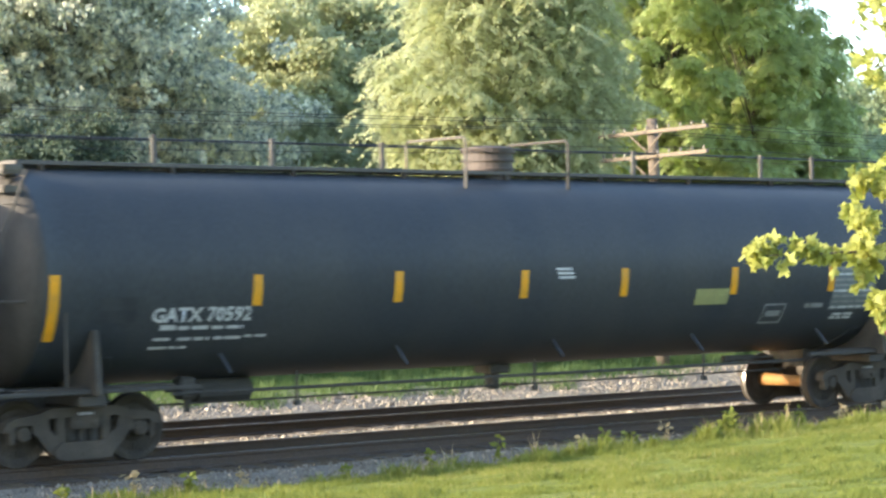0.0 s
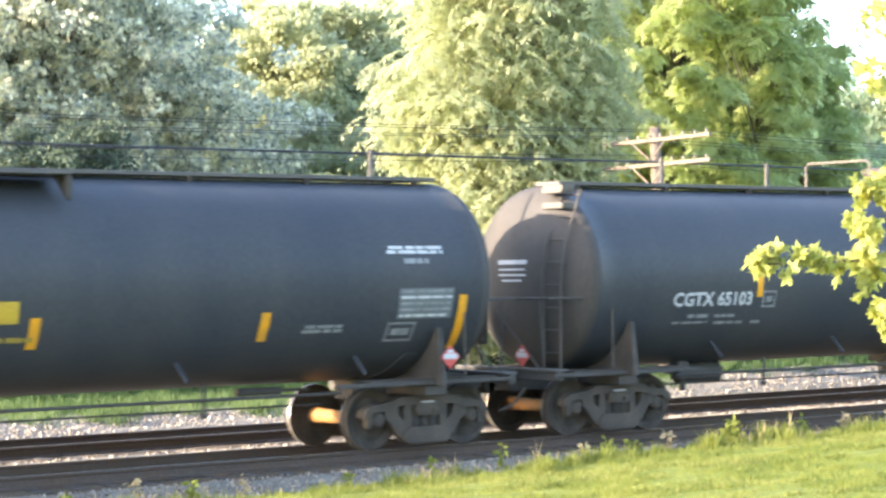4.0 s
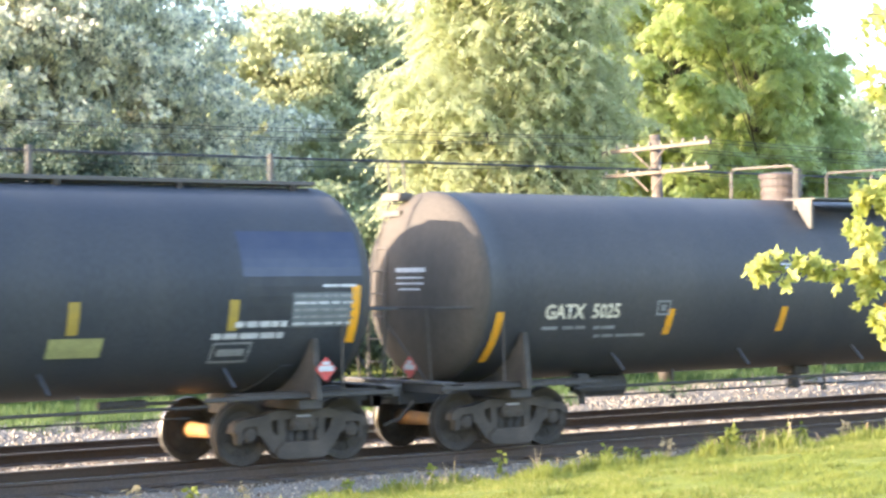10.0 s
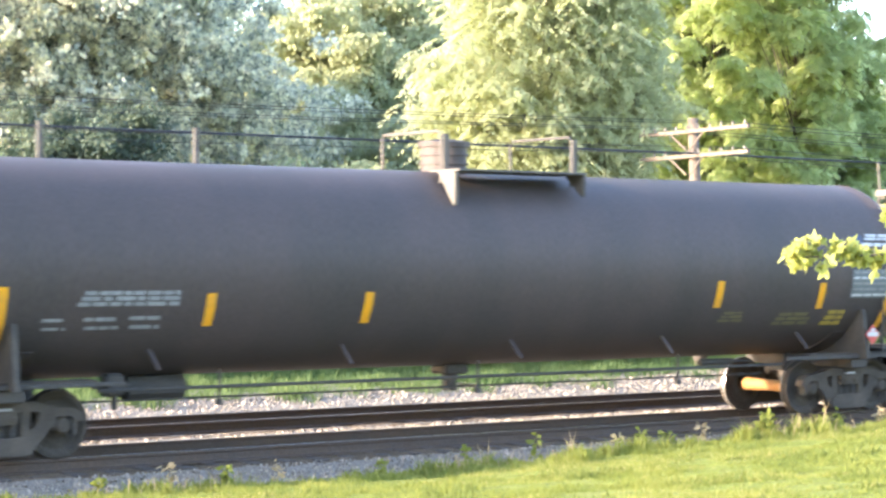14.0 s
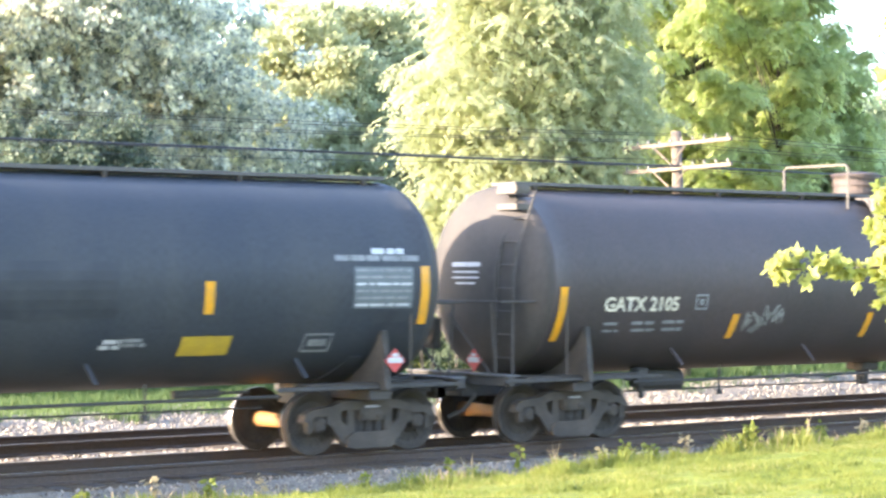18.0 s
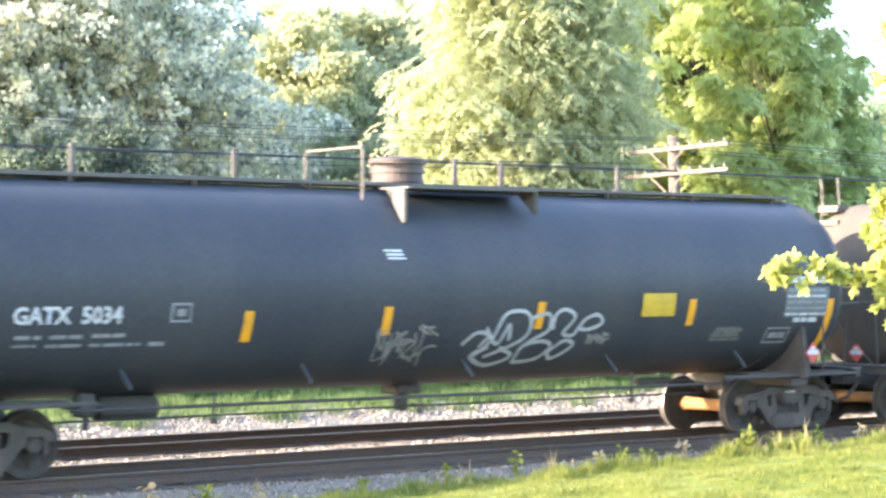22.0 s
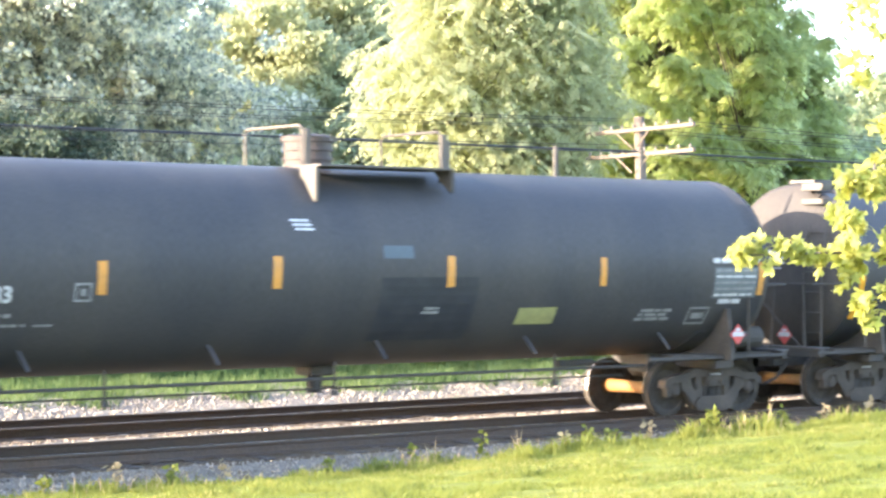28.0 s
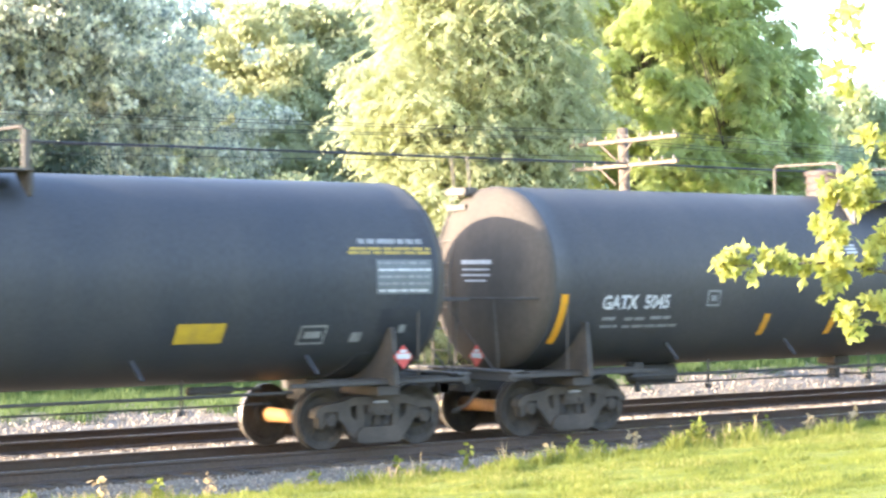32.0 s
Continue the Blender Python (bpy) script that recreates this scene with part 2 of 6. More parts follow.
def ballast_bed():
    xs = np.concatenate([np.linspace(-500, -20, 9), np.linspace(-10, 75, 171), np.linspace(85, 500, 9)])
    ys = np.linspace(-4.05, 10.4, 110)
    X, Y = np.meshgrid(xs, ys)
    rng = np.random.default_rng(5)
    Z = ballast_height(X, Y) + rng.normal(0, 0.014, X.shape)
    v = np.stack([X.ravel(), Y.ravel(), Z.ravel()], 1)
    w = len(xs)
    i = np.arange((len(ys) - 1) * w).reshape(-1, w)[:, :-1].ravel()
    ob = arrays_mesh("ballast", v, np.stack([i, i + 1, i + 1 + w, i + w], 1), M_BALLAST)
    tagged(ob, "pale crushed limestone ballast under two railway tracks", "ballast", kind="structure")
    # loose stones
    n = 130000
    x = rng.uniform(8, 52, n)
    y = rng.uniform(-4.2, 10.2, n)
    keep = (np.abs(y) > 1.35) & (np.abs(y - TRACKS[1]) > 1.2) & (y < 8.2)
    x, y = x[keep], y[keep]
    n = len(x)
    s = rng.uniform(0.014, 0.034, n)
    octa = np.array([[1, 0, 0], [-1, 0, 0], [0, 1, 0], [0, -1, 0], [0, 0, 1.0], [0, 0, -1]])
    f = np.array([[0, 2, 4], [2, 1, 4], [1, 3, 4], [3, 0, 4]])
    v = octa[None] * (s[:, None, None] * rng.uniform(0.6, 1.3, (n, 6, 3)))
    a = rng.uniform(0, 6.28, n)
    ca, sa = np.cos(a)[:, None], np.sin(a)[:, None]
    vx = v[:, :, 0] * ca - v[:, :, 2] * sa
    vz = v[:, :, 0] * sa + v[:, :, 2] * ca
    v = np.stack([vx + x[:, None], v[:, :, 1] + y[:, None], vz + (ballast_height(x, y) + s * 0.5)[:, None]], 2).reshape(-1, 3)
    q = (f[None] + (np.arange(n) * 6)[:, None, None]).reshape(-1, 3)
    tagged(arrays_mesh("ballast_stones", v, q, M_STONE), "loose grey and white crushed stones", "gravel", kind="stuff")


ballast_bed()


def dirty_bed(y0):
    """Oil-dark ballast between the rails and round the sleepers."""
    rng = np.random.default_rng(int(y0) + 9)
    xs = np.concatenate([np.linspace(-450, -10, 6), np.linspace(0, 70, 141), np.linspace(80, 450, 6)])
    ys = np.linspace(y0 - 1.42, y0 + 1.30, 20)
    X, Y = np.meshgrid(xs, ys)
    edge = np.minimum(Y - ys[0], ys[-1] - Y)
    Z = -0.185 + rng.normal(0, 0.012, X.shape) - np.where(edge < 0.05, 0.07, 0.0)
    Y = Y + np.where(edge < 0.05, rng.normal(0, 0.08, X.shape), 0)
    w = len(xs)
    i = np.arange((len(ys) - 1) * w).reshape(-1, w)[:, :-1].ravel()
    ob = arrays_mesh("track_bed", np.stack([X.ravel(), Y.ravel(), Z.ravel()], 1), np.stack([i, i + 1, i + 1 + w, i + w], 1), M_DIRT)
    tagged(ob, "oil-stained dark brown ballast between the rails", "ballast", kind="structure")


dirty_bed(TRACKS[0])
dirty_bed(TRACKS[1])


def track(y0):
    tr = new("railway_track")
    tr.location = (0, y0, 0)
    tagged(tr, "rusty steel railway track on dark timber sleepers", "railway track", kind="structure")
    for s in (-1, 1):
        bm = bmesh.new()
        prof = [(-0.076, -0.18), (0.076, -0.18), (0.076, -0.165), (0.012, -0.145), (0.012, -0.05), (0.037, -0.035), (0.037, -0.004), (0.028, 0.0), (-0.028, 0.0), (-0.037, -0.004), (-0.037, -0.035), (-0.012, -0.05), (-0.012, -0.145), (-0.076, -0.165)]
        a = [bm.verts.new((-450, s * GAUGE + y, z)) for y, z in prof]
        b = [bm.verts.new((450, s * GAUGE + y, z)) for y, z in prof]
        for i in range(len(prof)):
            j = (i + 1) % len(prof)
            fc = bm.faces.new((a[i], a[j], b[j], b[i]))
            fc.material_index = 1 if prof[i][1] > -0.003 and prof[j][1] > -0.003 else 0
        part("rail", bm, [M_RAIL, M_RAILTOP], tr)
    sleeper = None
    for k in range(120):
        x = 5 + k * 0.54
        if sleeper is None:
            bm = bmesh.new()
            box(bm, -0.11, 0.11, -1.3, 1.3, -0.36, -0.175, 0.01)
            sleeper = part("sleeper", bm, M_TIE, tr)
            me = sleeper.data
        else:
            sleeper = new("sleeper", me)
            sleeper.parent = tr
        sleeper.location = (x, random.uniform(-0.03, 0.03), random.uniform(-0.008, 0.004))
    # spikes and plates
    bm = bmesh.new()
    for k in range(120):
        x = 5 + k * 0.54
        for s in (-1, 1):
            box(bm, x - 0.09, x + 0.09, s * GAUGE - 0.16, s * GAUGE + 0.16, -0.178, -0.166)
    ob = part("tie_plates", bm, M_RAIL, tr)
    ob["kind"] = "stuff"


for y0 in TRACKS:
    track(y0)


# ---- plants ----
def leaf_cloud(rng, centres, radii, per, size, droop=0.0, flat=0.5, facing=0.0):
    """Folded leaf shapes round clump centres: vertices and faces. With facing, the blades lie along the clump's outside."""
    n = len(centres) * per
    c = np.repeat(centres, per, 0)
    r = np.repeat(radii, per, 0)
    d = rng.normal(0, 1, (n, 3))
    d /= np.linalg.norm(d, axis=1)[:, None]
    rad = rng.random(n)[:, None] ** 0.45
    p = c + d * rad * r
    # leaf's own axes: out and down
    out = d * np.array([1, 1, 0.5]) + rng.normal(0, 0.6, (n, 3)) - np.array([0, 0, droop])
    out /= np.linalg.norm(out, axis=1)[:, None]
    up = rng.normal(0, 1, (n, 3)) * (1 - flat) + np.array([0, 0, 1.0]) * flat + d * 0.4
    if facing:
        up = d + np.array([0, 0, 0.35]) + rng.normal(0, 1 - facing, (n, 3))
        out = rng.normal(0, 0.7, (n, 3)) - np.array([0, 0, 0.3 + droop]) + d * 0.35
        out /= np.linalg.norm(out, axis=1)[:, None]
    side = np.cross(out, up)
    side /= np.linalg.norm(side, axis=1)[:, None] + 1e-9
    up = np.cross(side, out)
    s = size * rng.uniform(0.6, 1.35, n)[:, None]
    v = np.stack([p, p + out * s * 0.5 + side * s * 0.34 + up * s * 0.08, p + out * s, p + out * s * 0.5 - side * s * 0.34 + up * s * 0.08], 1)
    q = np.arange(n * 4).reshape(n, 4)
    return v.reshape(-1, 3), np.concatenate([q[:, [0, 1, 2]], q[:, [0, 2, 3]]])


def frond_cloud(rng, tips, length, leaflets, size, droop):
    """Compound leaves: an arching stem with pairs of leaflets along it, hanging from each tip."""
    n = len(tips)
    a = rng.uniform(0, 2 * math.pi, n)
    h = np.stack([np.cos(a), np.sin(a), rng.uniform(-0.1, 0.7, n)], 1)
    h /= np.linalg.norm(h, axis=1)[:, None]
    ln = length * rng.uniform(0.6, 1.25, n)
    vs = []
    for k in range(leaflets):
        u = 0.25 + 0.75 * (k + 0.5) / leaflets
        p = tips + h * (ln * u)[:, None] - np.array([0, 0, 1.0]) * (droop * ln * u * u)[:, None]
        t = h - np.array([0, 0, 1.0]) * (2 * droop * u)
        t /= np.linalg.norm(t, axis=1)[:, None]
        sd = np.cross(t, np.array([0, 0, 1.0]))
        sd /= np.linalg.norm(sd, axis=1)[:, None] + 1e-9
        for sgn in (-1, 1):
            o = sd * sgn + t * 0.45 - np.array([0, 0, 0.45]) + rng.normal(0, 0.18, (n, 3))
            o /= np.linalg.norm(o, axis=1)[:, None]
            w = np.cross(o, np.cross(t, o))
            w /= np.linalg.norm(w, axis=1)[:, None] + 1e-9
            s = (size * rng.uniform(0.7, 1.25, n) * (1.15 - 0.5 * abs(u - 0.55)))[:, None]
            vs.append(np.stack([p, p + o * s * 0.45 + w * s * 0.19, p + o * s, p + o * s * 0.45 - w * s * 0.19], 1))
    v = np.concatenate(vs).reshape(-1, 3)
    q = np.arange(len(v)).reshape(-1, 4)
    return v, np.concatenate([q[:, [0, 1, 2]], q[:, [0, 2, 3]]])


def clump_centres(rng, n, centre, half, shell=0.55):
    d = rng.normal(0, 1, (n, 3))
    d /= np.linalg.norm(d, axis=1)[:, None]
    r = shell + (1 - shell) * rng.random(n)[:, None]
    return np.asarray(centre) + d * r * np.asarray(half) * rng.uniform(0.85, 1.12, (n, 1))


def tree(label, base, height, centre, half, clumps, per, leaf, material, trunk_r=0.25, clump_r=0.7, style="leaf", seed=1, droop=0.2, name="tree", shell=0.5, facing=0.55, taper=0.0, pivot=0.0):
    rng = np.random.default_rng(seed)
    x, y = base
    z = float(ground_height(x, y))
    root = new(name)
    root.location = (x, y, z - 0.05)
    tagged(root, label, "tree", "trees behind the railway")
    c = clump_centres(rng, clumps, np.array(centre) - np.array([x, y, z]), half, shell)
    if taper:
        rise = np.clip((c[:, 2] + z - centre[2]) / half[2], 0, 1)
        axis = centre[0] - x + pivot * half[0]
        c[:, 0] = axis + (c[:, 0] - axis) * (1 - taper * rise)
    c = c[c[:, 2] > 0.4]
    bm = bmesh.new()
    mid = [(0.1 * math.sin(k * 1.3 + seed), 0.1 * math.cos(k * 1.7 + seed), height * k / 6) for k in range(7)]
    tube(bm, mid, [trunk_r * (1.25 - 0.17 * k) for k in range(7)], 8)
    part("trunk", bm, M_BARK, root, smooth=True)
    for p in c[:: max(1, len(c) // 26)]:
        bm = bmesh.new()
        s = Vector(mid[min(5, max(1, int(p[2] / height * 4)))])
        e = s.lerp(Vector(p), 0.85)
        m = (s + e) / 2 + Vector((0, 0, 0.25))
        tube(bm, [s, m, e], [trunk_r * 0.22, trunk_r * 0.1, 0.008], 5, False)
        part("limb", bm, M_BARK, root, smooth=True)
    if style == "leaf":
        v, q = leaf_cloud(rng, c, np.full((len(c), 3), clump_r) * rng.uniform(0.6, 1.3, (len(c), 1)) * np.array([1, 1, 0.7]), per, leaf, droop, facing=facing)
    else:
        tips = np.repeat(c, per, 0) + rng.normal(0, clump_r * 0.5, (len(c) * per, 3)) * np.array([1, 1, 0.6])
        v, q = frond_cloud(rng, tips, 0.72 if style == "frond" else 0.48, 7, leaf, droop)
    arrays_mesh("crown", v, q, material, root)
    return root


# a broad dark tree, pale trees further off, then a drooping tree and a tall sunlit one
tree("large broad-leaved tree with dense dark green foliage and coloured-in glints", (26.5, 31.5), 7.0, (25.2, 28.6, 7.4), (10.15, 4.8, 8.6), 3200, 72, 0.19, M_LEAF_GLINTS, 0.16, 0.42, seed=3, shell=0.5, taper=0.47)
tree("broad tree standing behind the others at the wood's edge", (24, 34.4), 8, (24.6, 34.4, 8.0), (9.0, 2.0, 8.8), 480, 110, 0.27, M_SOFT, 0.2, 1.0, seed=23, shell=0.4)
tree("low bushy tree with soft green foliage at the wood's edge", (16.4, 14.0), 3.4, (16.6, 14.4, 2.3), (2.6, 1.6, 2.6), 110, 260, 0.12, M_BUSH, 0.14, 0.5, seed=4)
tree("green bushy tree below the large dark one", (23.6, 22.5), 5, (23.6, 22.5, 3.9), (3.4, 1.6, 3.3), 210, 260, 0.13, M_SOFT, 0.1, 0.5, seed=33)
tree("small bushy tree with soft green leaves", (22.6, 15.6), 3.2, (23.4, 16.0, 2.2), (4.0, 1.5, 2.2), 110, 260, 0.12, M_SOFT, 0.12, 0.5, seed=5)
tree("pale green tree standing further back in the wood", (44, 41), 10, (44, 41, 6.0), (5.4, 4, 6.8), 380, 130, 0.3, M_LEAF_PALE, 0.2, 0.9, seed=6)
tree("pale green tree standing further back in the wood", (50, 38), 11, (50, 38, 7.0), (5.4, 4, 6.8), 380, 120, 0.3, M_LEAF_PALE, 0.2, 0.9, seed=7)
tree("pale green tree standing further back in the wood", (40.5, 44), 8, (40.5, 44, 6.0), (4.6, 4, 6.4), 320, 120, 0.3, M_LEAF_PALE, 0.2, 0.9, seed=17)
tree("pale green tree standing further back in the wood", (46.5, 37.5), 10, (46.5, 37.5, 7.4), (3.4, 3, 6.8), 280, 180, 0.24, M_LEAF_PALE, 0.15, 0.8, seed=41)
tree("slender pale green tree at the edge of the wood", (40.2, 34.8), 8, (40.2, 34.8, 6.0), (2.8, 2.0, 6.2), 220, 180, 0.2, M_LEAF_PALE, 0.12, 0.7, seed=43)
tree("pale sunlit tree between the larger ones", (43.4, 36.6), 10, (43.4, 36.6, 7.0), (3.0, 2.4, 6.8), 300, 150, 0.24, M_LEAF_PALE, 0.14, 0.7, seed=45)
tree("slender pale green tree at the edge of the wood", (39.6, 37), 9, (39.6, 37, 6.0), (3.0, 2.4, 6.8), 300, 150, 0.22, M_LEAF_PALE, 0.12, 0.7, seed=57)
tree("soft green tree below the taller ones in the wood", (38.5, 31), 6, (38.5, 31, 4.2), (4.2, 2.4, 4.4), 240, 190, 0.2, M_LEAF_PALE, 0.14, 0.7, seed=29)
tree("leafy tree with long drooping compound leaves", (30.9, 12.8), 7.5, (31.25, 12.65, 6.4), (3.75, 1.8, 6.8), 680, 19, 0.155, M_LEAF_AIL, 0.12, 0.55, "frond", 8, 0.75, shell=0.5, taper=0.12, pivot=0.9)
tree("tall sunlit tree with yellow-green feathery leaves", (41.0, 17.0), 11, (41.0, 17.0, 8.6), (4.3, 2.2, 7.8), 430, 30, 0.155, M_LEAF_WAL, 0.12, 0.46, "feather", 9, 0.8, shell=0.5)
tree("tall airy tree with sunlit feathery yellow-green leaves", (40.9, 13.5), 11, (40.1, 13.3, 7.9), (3.6, 1.6, 7.5), 205, 30, 0.165, M_LEAF_WAL, 0.10, 0.32, "feather", 31, 0.8, shell=0.35)
tree("smaller sunlit tree with feathery leaves beside the tall one", (46.0, 17.2), 6.5, (46.2, 17.2, 6.9), (2.5, 1.6, 3.6), 160, 30, 0.155, M_LEAF_WAL, 0.09, 0.42, "feather", 61, 0.8, shell=0.4)
tree("yellow-green tree filling the gap behind the drooping one", (39.8, 19.6), 10, (39.5, 19.5, 8.6), (2.7, 1.0, 7.8), 300, 120, 0.17, M_LEAF_WAL, 0.14, 0.55, seed=48)
tree("dark green tree standing behind the sunlit ones", (43.5, 18.8), 8, (43.5, 18.8, 8.2), (2.8, 2.0, 6.8), 220, 110, 0.24, M_LEAF_DEEP, 0.12, 0.8, seed=51)
tree("dark green tree filling the wood behind", (42.5, 25.5), 7, (42.5, 25.5, 4.6), (5.5, 2.6, 5.4), 260, 170, 0.2, M_LEAF_DEEP, 0.2, 0.8, seed=10)
tree("dark green tree filling the wood behind", (48, 20), 7, (48, 20, 3.8), (5.0, 3.5, 4.0), 240, 170, 0.2, M_LEAF_DEEP, 0.2, 0.8, seed=11)
tree("green tree at the far end of the wood", (60, 26), 8, (60, 26, 5.0), (7.0, 4, 5.2), 260, 170, 0.26, M_LEAF_DEEP, 0.25, 0.9, seed=12)
tree("dark green undergrowth tree behind the railway", (31, 21), 4, (31, 21, 2.6), (6.0, 2.0, 2.8), 220, 170, 0.18, M_LEAF_DEEP, 0.16, 0.8, seed=13)


def undergrowth():
    """Low tangled bushes along the foot of the wood."""
    rng = np.random.default_rng(71)
    n = 420
    x, y = rng.uniform(8, 46, n), 16.4 + rng.normal(0, 0.7, n)
    top = 1.7 + 0.5 * np.sin(x * 0.8) + 0.4 * np.sin(x * 2.1 + 1)
    c = np.stack([x, y, ground_height(x, y) + 0.2 + top * rng.random(n) ** 0.8], 1)
    v, q = leaf_cloud(rng, c, np.full((n, 3), 0.5) * rng.uniform(0.6, 1.3, (n, 1)), 80, 0.15, 0.1, facing=0.5)
    return tagged(arrays_mesh("undergrowth", v, q, M_SOFT), "low dark green bushes at the foot of the wood", "bushes", kind="stuff")


undergrowth()


def clumpy(x, y):
    """Uneven growth of the grass, from 0 to 1, in tufts of hand to arm size."""
    v = np.zeros(len(x))
    for i, (wave, turn) in enumerate(((3.1, 0.3), (1.9, 1.5), (1.2, 2.4), (0.8, 0.9), (0.5, 2.0), (0.33, 1.2))):
        a, b = np.cos(turn) * 6.28 / wave, np.sin(turn) * 6.28 / wave
        v += np.sin(a * x + b * y + 2 * i + 1.1 * np.sin(0.6 * b * x - 0.5 * a * y))
    return np.clip(0.5 + v / 5.0, 0, 1)


def grass_strip(name, label, x0, x1, y0, y1, n, h0, h1, material, seed, z=None, dense=None, blade=0.035, simple=False):
    rng = np.random.default_rng(seed)
    x, y = rng.uniform(x0, x1, n), rng.uniform(y0, y1, n)
    if dense is not None:
        k = dense(x, y, rng)
        x, y = x[k], y[k]
    n = len(x)
    zz = ground_height(x, y) if z is None else z(x, y)
    h = rng.uniform(h0, h1, n) * (0.5 + 1.0 * clumpy(x, y) ** 1.5)
    if blade < 0.03:
        h = h * np.interp(x, [15, 21], [0.62, 1.0])
    a = rng.uniform(0, 2 * math.pi, n)
    lean = rng.normal(0, 0.6 if simple and h1 < 0.2 else 0.35, (n, 2)) * h[:, None]
    w = 0.004 + blade * h
    p = np.stack([x, y, zz - 0.02], 1)
    sx, sy = np.cos(a) * w, np.sin(a) * w
    side = np.stack([sx, sy, np.zeros(n)], 1)
    mid = p + np.concatenate([lean * 0.35, (h * 0.6)[:, None]], 1)
    tip = p + np.concatenate([lean, h[:, None]], 1)
    if simple:
        v = np.stack([p - side * 1.3, p + side * 1.3, tip], 1).reshape(-1, 3)
        return tagged(arrays_mesh(name, v, np.arange(n * 3).reshape(n, 3), material), label, "grass", kind="stuff")
    v = np.stack([p - side, p + side, mid + side * 0.8, tip, mid - side * 0.8], 1).reshape(-1, 3)
    q = (np.arange(n) * 5)[:, None]
    f = np.concatenate([q + np.array([[0, 1, 2]]), q + np.array([[0, 2, 4]]), q + np.array([[4, 2, 3]])])
    ob = arrays_mesh(name, v, f, material)
    return tagged(ob, label, "grass", kind="stuff")


def lawn_edge(x):
    return -4.2 + np.clip((x - 17) * 0.1, -0.25, 0.55) - 0.12 * np.sin(x * 0.9) - 0.12 * np.sin(x * 2.3 + 1)


grass_strip("lawn_grass", "bright sunlit mown lawn grass", 8.5, 28, -15, -3.2, 430000, 0.03, 0.08, M_GRASS, 21, dense=lambda x, y, r: y < lawn_edge(x) - 0.3 * r.random(len(x)), simple=True)
def tree_line():
    """A row of tall trees across the lawn, facing the railway."""
    rng = np.random.default_rng(57)
    n = 1300
    x = rng.uniform(-70, 150, n)
    top = 13.5 + 1.6 * np.sin(x * 0.21) + 1.2 * np.sin(x * 0.53 + 1)
    c = np.stack([x, -66 + rng.normal(0, 1.6, n), 1.2 + (top - 1.2) * rng.random(n) ** 0.8], 1)
    v, q = leaf_cloud(rng, c, np.full((n, 3), 2.4) * rng.uniform(0.6, 1.2, (n, 1)), 42, 0.62, 0.3)
    ob = arrays_mesh("tree_row", v, q, M_LEAF_DEEP)
    return tagged(ob, "row of tall dark green trees across the lawn", "trees", kind="stuff")


tree_line()
EDGE_RNG = np.random.default_rng(91)
TUFTS = np.stack([EDGE_RNG.uniform(9, 40, 330), EDGE_RNG.normal(-4.72, 0.2, 330), EDGE_RNG.uniform(0.05, 0.2, 330) * EDGE_RNG.uniform(0.5, 1.2, 330)], 1)


def near_tuft(x, y, rng):
    """True where a blade belongs to one of the tufts along the lawn's edge."""
    keep = np.zeros(len(x), bool)
    for tx, ty, r in TUFTS:
        keep |= (x - tx) ** 2 + (y - ty) ** 2 < (r * (0.4 + 0.8 * rng.random(len(x)))) ** 2
    return keep


grass_strip("edge_grass", "uneven tufts of taller uncut grass at the lawn's edge", 9, 40, -5.5, -4.0, 110000, 0.06, 0.25, M_GRASS, 22, dense=near_tuft, blade=0.02)
def ragged(x):
    """How tall and thick the uncut grass stands along the lawn's edge."""
    return np.clip(0.55 + 0.35 * np.sin(x * 1.9 + 0.7) + 0.3 * np.sin(x * 4.3) + 0.2 * np.sin(x * 9.1 + 2), 0.3, 1.2) * np.interp(x, [12, 17, 22], [0.5, 0.8, 1.1])


grass_strip("rough_grass", "rough grass growing higher towards the lawn's edge", 9, 40, -6.2, -3.1, 110000, 0.06, 0.20, M_GRASS, 29, dense=lambda x, y, r: (y < lawn_edge(x) + 0.08) & (y > -4.75 - 0.7 * r.random(len(x)) ** 2) & (r.random(len(x)) < ragged(x)), blade=0.022)
grass_strip("seed_grass", "pale seeding grass standing along the lawn's edge", 9, 40, -5.4, -3.3, 60000, 0.10, 0.26, M_PALEGRASS, 36, dense=lambda x, y, r: (abs(y - lawn_edge(x) + 0.25) < 0.3) & (r.random(len(x)) < 0.5 * ragged(x + 0.6) ** 2), blade=0.013)
grass_strip("lawn_patches", "paler yellowish patches in the mown lawn", 8.5, 28, -15, -3.8, 140000, 0.03, 0.08, M_PALEGRASS, 37, dense=lambda x, y, r: (y < lawn_edge(x) - 0.3) & (np.sin(x * 0.9 + 1.3 * np.sin(y * 1.1)) + np.sin(y * 1.7 + 0.8 * np.sin(x * 1.4)) + 0.5 * np.sin(x * 3.1 + y * 2.6) > 0.5 - 1.2 * (r.random(len(x)) - 0.5)), simple=True)
grass_strip("dry_stalks", "dry straw-coloured grass stalks at the lawn's edge", 9, 38, -5.8, -3.0, 5200, 0.15, 0.4, M_DRY, 23, dense=lambda x, y, r: (abs(y + 4.68) < 0.25) & (np.sin(x * 1.1 + 2.2) + 0.5 * np.sin(x * 3.7) > 0.0), blade=0.008)
